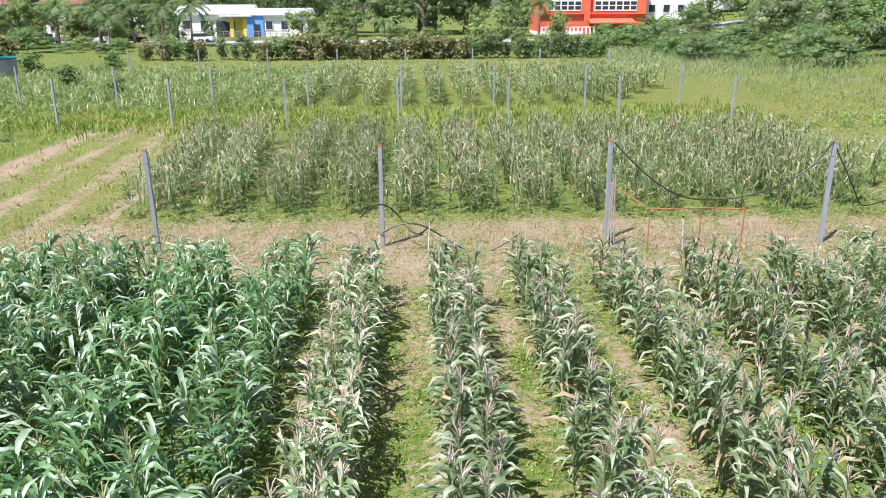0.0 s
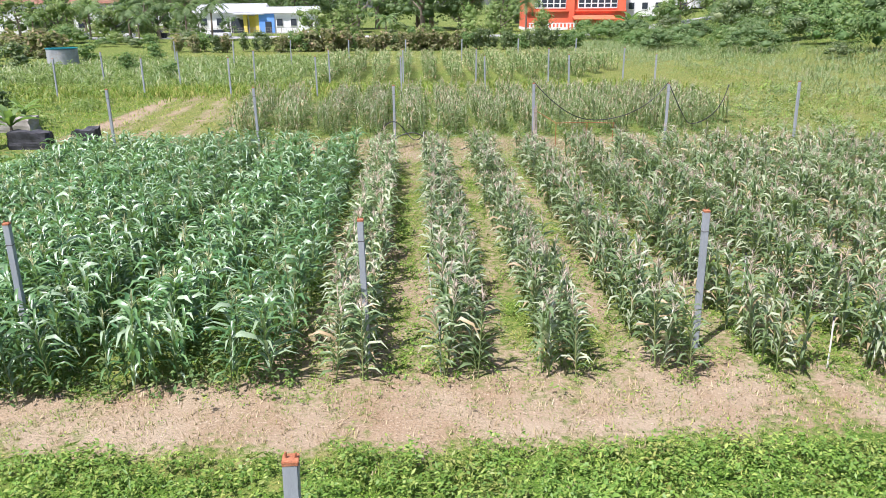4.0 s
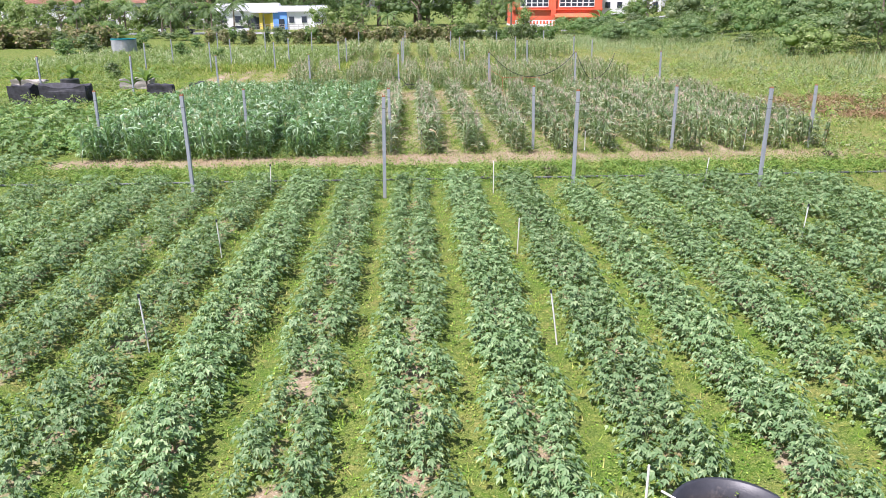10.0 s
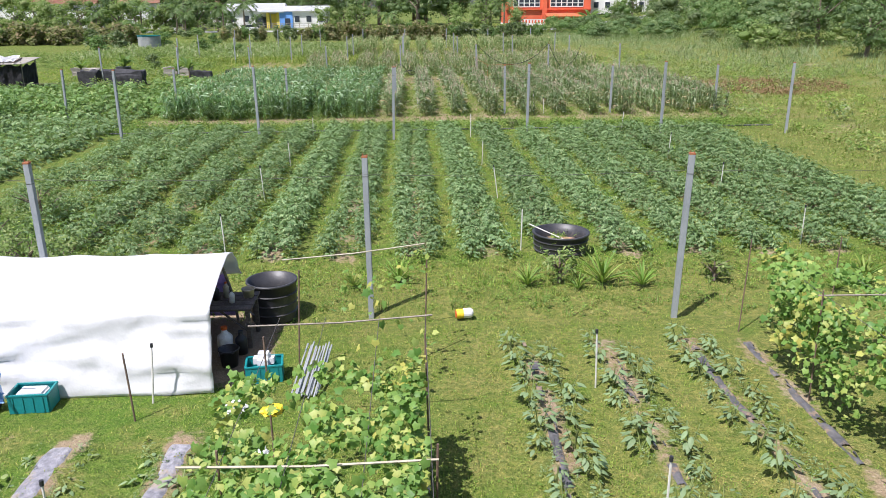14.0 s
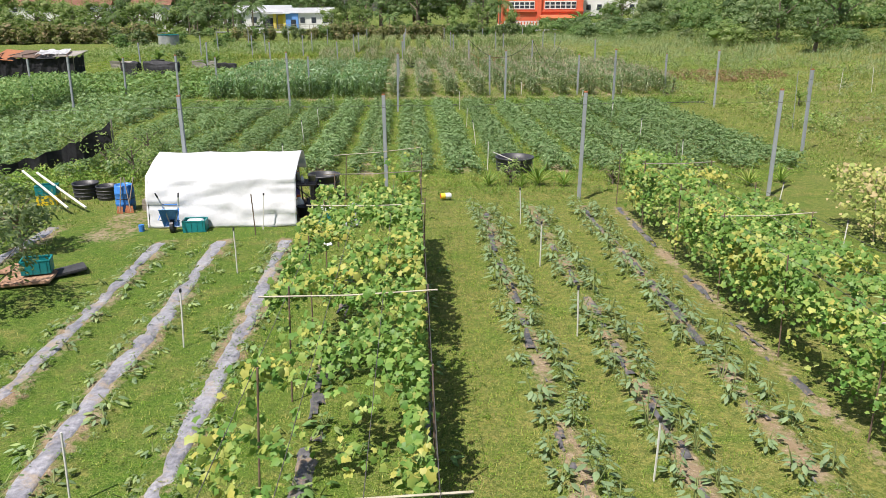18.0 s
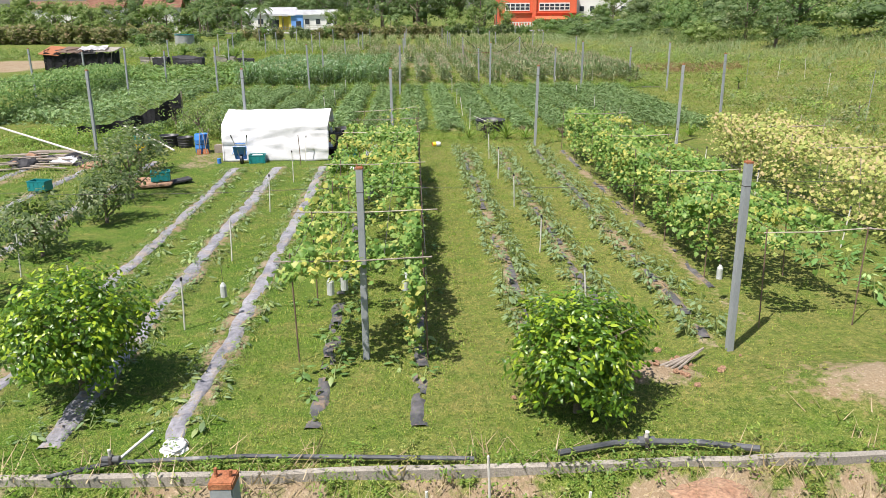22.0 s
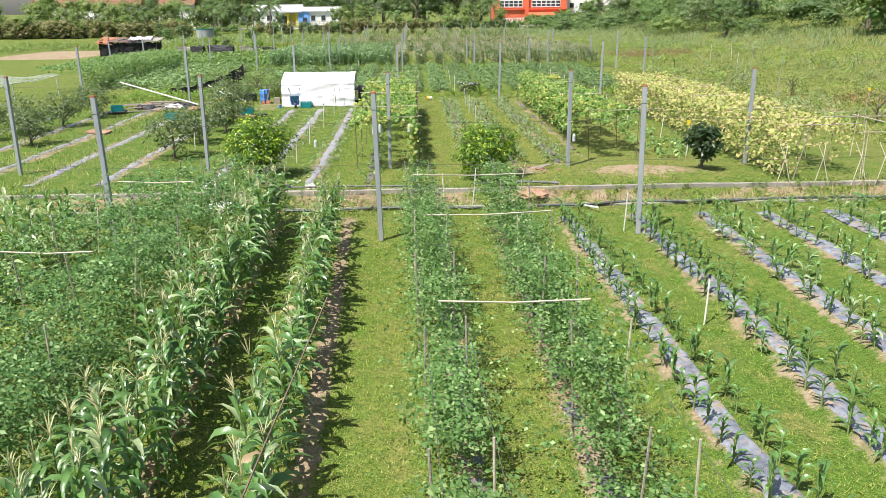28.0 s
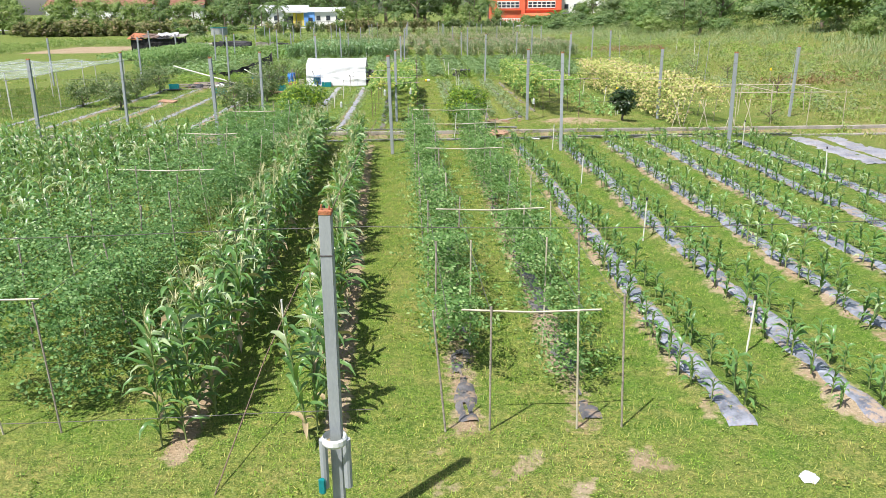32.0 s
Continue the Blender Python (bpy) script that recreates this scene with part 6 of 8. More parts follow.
LAWN = [tuft(rng, 6, 0.05, 0.008, 0.07, 1.35) for _ in range(6)] + [rosette(rng, 6, 0.017, 0.06) for _ in range(2)]
x, y = RNG.uniform(-9.5, 10.5, 110000), RNG.uniform(-76.5, -26, 110000)
k_ = on_lawn(x, y) & (np.abs(x) < 2.5 + 0.5 * RNG.exponential(6, 110000))
field_row("lawn_grass", LAWN, spots_for(x[k_], y[k_], (0.7, 1.5)), [M_BLADE, M_CLOVER], "short mown yellow-green grass on the lanes", "grass", "")
x, y = RNG.uniform(-11, 12, 34000), RNG.uniform(-27.5, 19, 34000)
k_ = on_lawn(x, y)
field_row("lawn_grass", [tuft(rng, 6, 0.07, 0.014, 0.07, 1.1) for _ in range(5)] + [rosette(rng, 6, 0.034, 0.07) for _ in range(4)], spots_for(x[k_], y[k_], (0.7, 1.6)), [M_BLADE, M_CLOVER], "grass between the okra beds", "grass", "")
WEEDS = [bush_shape(rng, 5, 5, 0.17, 0.2, 0.062) for _ in range(8)]
x, y = RNG.uniform(-15, 17, 4200), RNG.uniform(-7.0, -4.35, 4200)
y = y + 0.35 * (fbm(x * 0.8, x * 0 + 2, 77) - 0.5) * (y > -5)
k_ = (RNG.random(4200) < 0.45 + 0.55 * sstep(-6.6, -5.6, y)) & (fbm(x * 0.7, y * 0.9, 57) > 0.3)
field_row("weed_strip", WEEDS, spots_for(x[k_], y[k_], (0.6, 1.5)), [M_WEED], "lush strip of bright green broad-leaved weeds", "weeds", "")
x, y = RNG.uniform(-12, 15, 3600), RNG.uniform(-53.45, -51.1, 3600)
k_ = (on_lawn(x, y) | (RNG.random(3600) < 0.2)) & (np.abs(x + 5.4) > 0.5) & ((x - 3.0) ** 2 + (y + 52.2) ** 2 > 0.7)
field_row("weed_strip", WEEDS, spots_for(x[k_], y[k_], (0.35, 0.95)), [M_WEED], "patchy weeds between the two kerbs", "weeds", "")
STRAW = [tuft(rng, 6, 0.34, 0.017, 0.12, 1.6) for _ in range(6)]
x, y = RNG.uniform(-10, 14, 2300), RNG.normal(-52.3, 0.55, 2300)
k_ = fbm(x * 0.9, y * 0.9, 99) > 0.43
xs_, ys_ = RNG.uniform(-12, 18, 9000), RNG.choice([-3.0, 19.3, 18.4, 20.3], 9000) + RNG.normal(0, 0.9, 9000)
field_row("path_grass", [tuft(rng, 5, 0.09, 0.014, 0.09, 1.3) for _ in range(6)], spots_for(xs_, ys_, (0.6, 1.5), 0.2), [M_DRY], "dry straw and trampled grass on the paths", "straw", "")
xs_, ys_ = RNG.uniform(-12, 18, 7000), RNG.choice([-3.0, 18.0, 20.0, 21.4], 7000) + RNG.normal(0, 1.1, 7000)
field_row("path_grass", LAWN, spots_for(xs_, ys_, (0.8, 1.8), 0.2), [M_BLADE, M_CLOVER], "tufts of green grass on the paths", "grass", "")
field_row("straw", STRAW, spots_for(x[k_], y[k_], (0.6, 1.3), 0.3), [M_DRY], "dry corn straw strewn on the ground", "straw", "")
x, y = RNG.uniform(-8, 10, 3600), RNG.uniform(-76, -29.5, 3600)
k_ = on_lawn(x, y) & (fbm(x * 0.8, y * 0.8, 47) > 0.45)
field_row("lawn_weeds", [bush_shape(rng, 3, 4, 0.07, 0.05, 0.05) for _ in range(6)], spots_for(x[k_], y[k_], (0.4, 1.0)), [M_BLADE], "tiny broad-leaved weeds in the grass lanes", "weeds", "")
x, y = RNG.uniform(-9, 11, 900), RNG.uniform(-29, -26, 900)
field_row("weed_clumps", WEEDS + [tuft(rng, 9, 0.3, 0.02, 0.08, 0.8) for _ in range(3)], spots_for(x, y, (0.35, 0.95)), [M_WEED], "low weeds and grass clumps beside the furrow", "weeds", "")
x, y = RNG.uniform(-14, 17, 1900), RNG.choice([-2.3, 16.2, 21.9, -7.3, -25.9, -53.6, -53.6, -51.0, -53.2], 1900) + RNG.normal(0, 0.3, 1900)
field_row("edge_weeds", WEEDS, spots_for(x, y, (0.4, 1.1)), [M_WEED], "weeds along the ends of the crop rows", "weeds", "")
x, y = RNG.uniform(-17, -8, 500), RNG.uniform(-28.5, -23.5, 500)
k_ = (x < -11) | (y > -26.8)
field_row("weed_clumps", [bush_shape(rng, 6, 7, 0.28, 0.35, 0.1) for _ in range(5)], spots_for(x[k_], y[k_], (0.4, 1.2)), [M_WEED], "rank weeds beside the tent", "weeds", "")

# weeds in the furrows of the okra and under the green corn
x = RNG.choice(OKRA_X, 2000) + 0.52 * RNG.choice([-1, 1], 2000) + RNG.normal(0, 0.1, 2000)
y = RNG.uniform(-25.6, -7.6, 2000)
k_ = fbm(x * 0.9, y * 0.35, 87) > 0.5
field_row("furrow_weeds", WEEDS, spots_for(x[k_], y[k_], (0.3, 0.9)), [M_WEED], "bright green weeds in the furrows between okra beds", "weeds", "")
x, y = RNG.uniform(-12.5, -2.2, 2600), RNG.uniform(-2.6, 15.8, 2600)
field_row("corn_undergrowth", WEEDS, spots_for(x, y, (0.7, 1.9)), [M_BUSH], "dark weeds under the green corn", "weeds", "")
# weeds growing through the drying corn and along the corn rows
x, y = RNG.uniform(-10, 17, 1800), RNG.uniform(21.5, 37, 1800)
field_row("weed_clumps", WEEDS, spots_for(x, y, (0.6, 1.9)), [M_BUSH], "weeds growing among the drying corn", "weeds", "")
x, y = RNG.uniform(-3, 17, 3000), RNG.uniform(-2, 16, 3000)
field_row("weed_clumps", WEEDS, spots_for(x, y, (0.4, 1.2)), [M_WEED], "low weeds between the corn rows", "weeds", "")

# ---- stakes and wires ----
def stake(x, y, h, lean, cap, mat):
    root = empty("stake", Matrix.Translation((x, y, float(ground_z(x, y)))) @ pose(0, 0, 0, RNG.normal(0, 2.5), lean, 0))
    part("rod", bm_tube([(0, 0, -0.1), (0.004, 0, h * 0.5), (0, 0, h)], 0.014, 6), mat, root)
    if cap:
        part("sprinkler_cap", bm_tube([(0, 0, h - 0.01), (0, 0, h + 0.05)], 0.022, 8), M_CAP, root, "black sprinkler cap")
    tagged(root, "thin pale sprinkler stake with a black cap" if cap else "thin weathered stake without a cap", "stake", "sprinkler stakes")


for xs, ys, h in [((2.4, -4.55, 9.2), (-8.6, -14.7, -19.9, -25.0), 0.95), ((2.6, -4.02, 9.25), (-31.9, -35.3, -39.0, -43.1, -46.9), 0.9), ((4.47, -2.0, 11.1), (-55.8, -61.2, -66.6, -71.8), 0.85), ((0.25, 6.8, 13.2), (18.4, 13.0, 7.2, 1.6, -2.0), 0.9)]:
    for x in xs:
        for y in ys:
            stake(x + RNG.normal(0, 0.06), y + RNG.normal(0, 0.08), h * RNG.uniform(0.92, 1.08), RNG.normal(0, 3), RNG.random() < 0.7, M_STAKE)
stake(-4.1, -32.45, 1.05, -2, False, M_DARKROD)
for x, y, h in [(0.62, -51.9, 0.9), (-0.05, -52.9, 1.2), (1.3, -53.2, 1.1), (-6.2, -46.2, 0.9), (-9.2, -37.5, 1.0), (-8.2, -44, 0.9)]:
    stake(x, y, h, RNG.normal(0, 3), False, M_STAKE)
wire_lines = [(-56.1, 2.6, -18, 16.4), (-56.1, 1.7, -18, 16.4), (-48.25, 2.7, -18, 16.4), (-29.1, 2.75, -18, 14), (-75.6, 2.95, -12, 16), (-75.6, 1.3, -12, 0), (-9.05, 2.6, -18, 16.4)]
for y, z, x0, x1 in wire_lines:
    pts_ = [(x, y + 0.07, z - 0.06 * math.sin(math.pi * ((x + 0.93) / 5.7 % 1))) for x in np.arange(x0, x1, 0.95)]
    ob = part("guy_wire", bm_tube(pts_, 0.003, 4), M_WIRE)
    tagged(ob, "thin sagging wire strung between the posts", "wire", "wires between posts")
for x0, x1, zs, dip in [(-1.5, 0.4, 0.05, 0.0), (5.0, 10.6, 2.4, 1.6), (10.7, 13.2, 2.3, 1.7)]:
    pts_ = [(x0 + (x1 - x0) * q, 19.0 - 0.3 * math.sin(q * 9), zs + (0.4 * math.sin(q * 6.28) if zs < 1 else -dip * 4 * q * (1 - q)) + 0.45 * (zs < 1) + 0.3) for q in np.linspace(0, 1, 22)]
    tagged(part("black_cable", bm_tube(pts_, 0.02, 6), M_CABLE), "black cable looping down between the posts", "cable", "loose cables")
pts_ = [(-0.9 + 3.6 * q, 18.6, 0.35 + 0.4 * math.sin(q * 6.28 + 0.4)) for q in np.linspace(0, 1, 24)]
tagged(part("black_hose", bm_tube(pts_, 0.022, 6), M_CABLE), "black hose hanging in a wave along the path", "hose", "loose cables")
for k in range(7):
    a = k * 0.9
    pts_ = [(5.0 + 0.1 * math.cos(a), 18.7 + 0.1 * math.sin(a), 0), (5.02 + 0.08 * math.cos(a), 18.85, 0.7), (5.05 + 0.05 * math.cos(a), 18.95, 1.3 + 0.1 * k)]
    tagged(part("dry_stick", bm_tube(pts_, 0.018, 5), M_WOOD), "dry stick leaning on a post", "stick", "sticks round the post")
root = empty("rod_stand", Matrix.Identity(4))
tagged(root, "rusty orange rod stand by the path", "stand")
for x in (5.8, 7.1, 8.2):
    part("upright", bm_tube([(x, 18.2, 0), (x, 18.2, 1.15)], 0.015, 6), M_RUST, root)
part("top_rail", bm_tube([(5.0, 19.2, 1.6), (5.8, 18.2, 1.15), (7.1, 18.2, 1.17), (8.25, 18.2, 1.12)], 0.015, 6), M_RUST, root)

# ---- nearer trees ----
def orchard_tree(x, y, h, r, leafmat, size, clusters, leaves, label, category, group, low=0.12, new_mat=None):
    root = empty(category.replace(" ", "_"), Matrix.Translation((x, y, float(ground_z(x, y)))))
    tagged(root, label, category, group)
    bm = bm_tube([(0, 0, -0.1), (0.02, 0.01, h * 0.25), (0.0, 0.04, h * 0.7)], [0.05, 0.04, 0.015], 7)
    part("trunk", bm, M_BARK, root)
    for k in range(7):
        a, z0 = k * 0.95, h * (0.1 + 0.06 * k)
        part("limb", bm_tube([(0, 0, z0), (0.4 * r * math.cos(a), 0.4 * r * math.sin(a), z0 + 0.2 * h), (0.8 * r * math.cos(a), 0.8 * r * math.sin(a), z0 + 0.36 * h)], [0.025, 0.016, 0.006], 5), M_BARK, root)
    b = Bag()
    for c in range(clusters):
        d = RNG.normal(0, 1, 3)
        d /= np.linalg.norm(d)
        k = RNG.uniform(0.55, 1.02) * (1 + 0.18 * math.sin(3 * math.atan2(d[1], d[0]) + 2 * d[2]))
        cc = np.array([d[0] * r * k, d[1] * r * k, h * (low + (1 - low) * (0.5 + 0.5 * d[2] * k))])
        for i in range(leaves):
            at = cc + RNG.normal(0, 0.1 * r, 3)
            flat_leaf(b, at, d * 0.6 + np.array([0, 0, 0.7]) + RNG.normal(0, 0.45, 3), RNG.normal(0, 1, 3) + d, scaled([(0, 0), (0.3, 0.2), (0.7, 0.17), (1, 0), (0.7, -0.17), (0.3, -0.2)], size * RNG.uniform(0.7, 1.25)), 0, 0.2)
    part("crown", b.mesh("crown", [leafmat]), None, root)
    return root


orchard_tree(-4.85, -49.2, 1.75, 0.98, M_CITRUS, 0.1, 340, 20, "round citrus tree with bright yellow-green new leaves", "citrus tree", "citrus trees", 0.15)
orchard_tree(1.95, -50.05, 1.68, 0.85, M_CITRUS, 0.1, 310, 20, "compact citrus tree with glossy yellow-green leaves", "citrus tree", "citrus trees", 0.12)
orchard_tree(8.6, -49.5, 1.35, 0.55, M_MANGO, 0.2, 55, 12, "small dark-leaved mango tree on a short trunk", "mango tree", "", 0.3)
for x, y, h, r in [(-8.45, -45.7, 1.75, 1.0), (-8.4, -42.6, 1.4, 0.82), (-8.05, -39.8, 1.3, 0.72), (-8.3, -37.2, 1.95, 1.12), (-15.3, -34.7, 1.7, 0.95), (-15.7, -37.6, 1.5, 0.9), (-16.4, -39.6, 1.6, 0.95), (-17.2, -41.2, 1.5, 0.9), (-14.8, -42.5, 1.4, 0.8), (-9.3, -33.5, 1.7, 0.95)]:
    orchard_tree(x, y, h, r, M_GUAVA, 0.125, 95, 14, "low spreading orchard tree with dull green leaves", "fruit tree", "orchard trees", 0.22)
for x, y, h, r in [(-9.4, -25.6, 1.5, 0.9), (-10.8, -24.2, 1.7, 1.0), (-8.2, -26.6, 1.3, 0.8), (-12.2, -22.5, 1.6, 1.0), (-10.0, -22.2, 1.3, 0.9), (-7.3, -27.0, 1.2, 0.6)]:
    orchard_tree(x, y, h, r, M_BUSHL, 0.1, 60, 13, "straggly yellow-green shrub beside the okra", "shrub", "shrubs behind the tent", 0.08)
for x, y, h, r in [(2.9, -27.2, 0.85, 0.45), (6.15, -27.3, 0.6, 0.35), (21.1, -29.6, 1.5, 0.9), (20.7, -24.0, 1.3, 0.7), (19.4, -40.6, 1.6, 0.8), (14.6, -50.3, 0.9, 0.65), (15.2, -4.8, 0.7, 0.4), (8.3, -7.4, 0.55, 0.3), (4.6, -6.3, 0.5, 0.3)]:
    orchard_tree(x, y, h, r, M_BUSHL, 0.1, 26, 12, "small leafy sapling in the grass", "sapling", "saplings", 0.1)
# pineapples
PINE = []
for k in range(4):
    b = Bag()
    for i in range(26):
        blade(b, (0, 0, 0.05), i * 2.4 + RNG.normal(0, 0.15), RNG.uniform(0.5, 0.75), 0.045, RNG.uniform(0.5, 1.35), RNG.uniform(0.2, 0.8), 3, 0, 0.5)
    PINE.append(b.mesh("pineapple_plant", [M_WEED]))
for x, y, s in [(2.2, -27.45, 0.8), (3.75, -27.45, 1.15), (4.55, -27.6, 0.85), (-0.45, -27.1, 0.9), (3.2, -27.7, 0.6), (-1.4, -27.3, 0.6), (9.2, -27.6, 1.0), (10.3, -27.9, 0.9), (11.5, -27.5, 0.9), (8.4, -28.0, 0.7)]:
    ob = part("pineapple_plant", PINE[RNG.integers(4)], None)
    ob.matrix_world = Matrix.Translation((x, y, float(ground_z(x, y)))) @ pose(0, 0, 0, 0, 0, RNG.uniform(0, 360)) @ Matrix.Diagonal((s, s, s, 1))
    tagged(ob, "spiky pineapple plant with sword-like leaves", "pineapple plant", "pineapple plants")
# plants right of the second trellis
x, y = line(8.2, -47, -33, 0.6, 0.15, (0.0, 0.55, 1.1), 0.15)
field_row("vegetable_row", [eggplant_plant(rng, 0.4, 12, 0.17) for _ in range(5)], spots_for(x, y, (0.7, 1.2)), [M_BEAN, M_STALK], "low leafy vegetables beside the trellis", "vegetable bed", "")
# brown cord tied from the near post line down to the ground
ob = part("brown_cord", bm_tube([(-2.25, -74.89, 0.02), (-2.0, -73.2, 0.72), (-1.45, -69.2, 1.75), (-0.95, -66.0, 2.5)], 0.007, 5), M_DARKROD)
tagged(ob, "red-brown cord slanting over the sweet corn", "cord")


# ---- tent and its clutter ----
def tarp_sheet(profile, x0, x1, nx_, amp, seed):
    """A tarpaulin drawn along x over a profile of (y, z), wrinkled, 2 cm thick."""
    P = np.array(profile, float)
    s = np.concatenate([[0], np.cumsum(np.hypot(*np.diff(P, axis=0).T))])
    q = np.linspace(0, s[-1], 46)
    py, pz = np.interp(q, s, P[:, 0]), np.interp(q, s, P[:, 1])
    X, Q = np.meshgrid(np.linspace(x0, x1, nx_), np.arange(46))
    Y, Z = py[Q], pz[Q]
    w = 1.25 * amp * (fbm(X * 0.42 + Z * 0.9, Y * 0.5 + Z * 3.6, seed) - 0.5) + 0.4 * amp * (vnoise(X * 2.4 - Z * 3.0, Z * 5.0, seed + 3) - 0.5)
    w = w * np.where(Z > 1.33, 0.35, 1.0)
    Y = Y + w
    Z = Z + 0.3 * w - 0.05 * np.abs(np.sin((X - x0) / (x1 - x0) * np.pi * 3)) * (Z > 1.4) * 0.6
    bm = bmesh.new()
    vs = [[bm.verts.new((X[i, j], Y[i, j], max(0.015, Z[i, j]))) for j in range(nx_)] for i in range(46)]
    for i in range(45):
        for j in range(nx_ - 1):
            bm.faces.new((vs[i][j], vs[i][j + 1], vs[i + 1][j + 1], vs[i + 1][j]))
    bmesh.ops.recalc_face_normals(bm, faces=bm.faces[:])
    bmesh.ops.solidify(bm, geom=bm.faces[:], thickness=0.012)
    return bm


M_PURPLE = surface("faded_purple_tarpaulin", (0.2, 0.17, 0.3), (0.3, 0.26, 0.4), 2, 0.7, fine=20, relief=0.2)
see_through(M_PURPLE, 0.5, (0.45, 0.36, 0.6))
tent = empty("tent", Matrix.Identity(4))
tagged(tent, "white tarpaulin tent over a frame, open at one end", "tent")
PROFILE = [(-31.72, 0.0), (-31.64, 0.5), (-31.52, 1.18), (-31.44, 1.31), (-31.25, 1.38), (-30.7, 1.57), (-30.15, 1.69), (-29.85, 1.64), (-29.55, 1.4), (-29.28, 1.05)]
part("tarpaulin", tarp_sheet(PROFILE, -6.98, -3.18, 60, 0.16, 5), M_TARP, tent, "wrinkled white tarpaulin", True)
part("back_sheet", tarp_sheet([(-29.3, 1.08), (-29.06, 0.7), (-28.9, 0.4), (-28.8, 0.06)], -6.95, -3.48, 40, 0.1, 15), M_PURPLE, tent, "faded purple back sheet", True)
bm = bmesh.new()
ends = [bm.verts.new((-6.93, y, z)) for y, z in PROFILE + [(-28.95, 0.5), (-28.8, 0.0)]]
bm.faces.new(ends)
bmesh.ops.solidify(bm, geom=bm.faces[:], thickness=0.012)
part("end_sheet", bm, M_TARP, tent, "white end sheet")
for x in (-6.85, -5.1, -3.4):
    part("frame_hoop", bm_tube([(x, y + (0.16 if y < -30.4 else -0.12 if y > -29.9 else 0), max(0, z - 0.11)) for y, z in PROFILE] + [(x, -29.1, 0.5), (x, -28.95, 0.0)], 0.025, 6), M_WOOD, tent)
part("ridge_pole", bm_tube([(-6.9, -30.1, 1.55), (-3.3, -30.1, 1.55)], 0.025, 6), M_WOOD, tent)
part("tie_rope", bm_tube([(-6.99, -31.36, 1.3), (-5, -31.42, 1.3), (-3.2, -31.36, 1.26)], 0.006, 5), M_WIRE, tent, "rope across the front")

M_DARKWOOD = surface("dark_worn_wood", (0.1, 0.08, 0.07), (0.19, 0.155, 0.13), 5, 0.85, fine=40, relief=0.5, stretch=(1, 1, 6))
table = empty("work_table", Matrix.Translation((-3.45, -29.75, 0.0)))
tagged(table, "rough dark wooden work table under the tent", "table")
for k in range(4):
    part("tabletop_board", bm_box(1.15, 0.2, 0.035, (0, -0.33 + k * 0.215, 0.72), 0.006), M_DARKWOOD, table)
for sx in (-0.5, 0.5):
    for sy in (-0.35, 0.35):
        part("leg", bm_box(0.07, 0.07, 0.7, (sx, sy, 0.35), 0.006), M_DARKWOOD, table)
part("brace", bm_tube([(0.5, -0.35, 0.3), (0.05, -0.35, 0.68)], 0.02, 6), M_DARKWOOD, table)


def bottle(x, y, z, r, h, mat, label):
    bm = bm_lathe([(0, 0), (r, 0.0), (r, h * 0.62), (r * 0.9, h * 0.7), (r * 0.38, h * 0.82), (r * 0.36, h * 0.93), (0, h * 0.93)], 14)
    bm.transform(Matrix.Translation((x, y, z)))
    root = part("bottle", bm, mat, None, "", True)
    bm = bm_lathe([(0, 0), (r * 0.42, 0), (r * 0.42, h * 0.09), (0, h * 0.09)], 12)
    bm.transform(Matrix.Translation((x, y, z + h * 0.92)))
    part("cap", bm, M_ORANGE if RNG.random() < 0.5 else M_CAP, root)
    tagged(root, label, "bottle", "bottles on the work table")


bottle(-3.75, -29.85, 0.74, 0.075, 0.34, M_WHITE, "white plastic bottle on the table")
bottle(-3.55, -29.7, 0.74, 0.06, 0.26, M_CAP, "dark bottle on the table")
bottle(-3.4, -29.6, 0.74, 0.055, 0.28, M_BAMBOO, "tan bottle on the table")
bottle(-3.25, -29.85, 0.74, 0.05, 0.22, M_WHITE, "small white bottle on the table")
bottle(-3.3, -30.35, 0.0, 0.13, 0.5, M_WHITE, "large white jerrycan beside the table")
bottle(-3.05, -30.3, 0.0, 0.1, 0.4, M_CAP, "dark jerrycan under the table")


def bucket(x, y, z, r, h, mat, label, name="bucket", tilt=(0, 0)):
    bm = bm_lathe([(0, 0.0), (r * 0.8, 0.0), (r, h), (r * 1.06, h), (r * 1.06, h - 0.02), (r * 0.98, h - 0.025), (r * 0.78, 0.015), (0, 0.015)], 22)
    bm.transform(Matrix.Translation((x, y, z)) @ pose(0, 0, 0, tilt[0], tilt[1], 0))
    root = part(name, bm, mat, None, "", True)
    bm = bm_tube([(x - r, y, z + h), (x - r * 0.6, y - r * 0.9, z + h * 0.9), (x + r * 0.6, y - r * 0.9, z + h * 0.9), (x + r, y, z + h)], 0.006, 5)
    part("handle", bm, M_WIRE, root)
    return tagged(root, label, "bucket")


bucket(-3.02, -29.6, 0.74, 0.11, 0.16, M_BAMBOO, "beige plastic tub on the table")
bucket(-3.15, -30.75, 0.0, 0.16, 0.3, M_BLACKTUB, "black bucket on the bare ground")


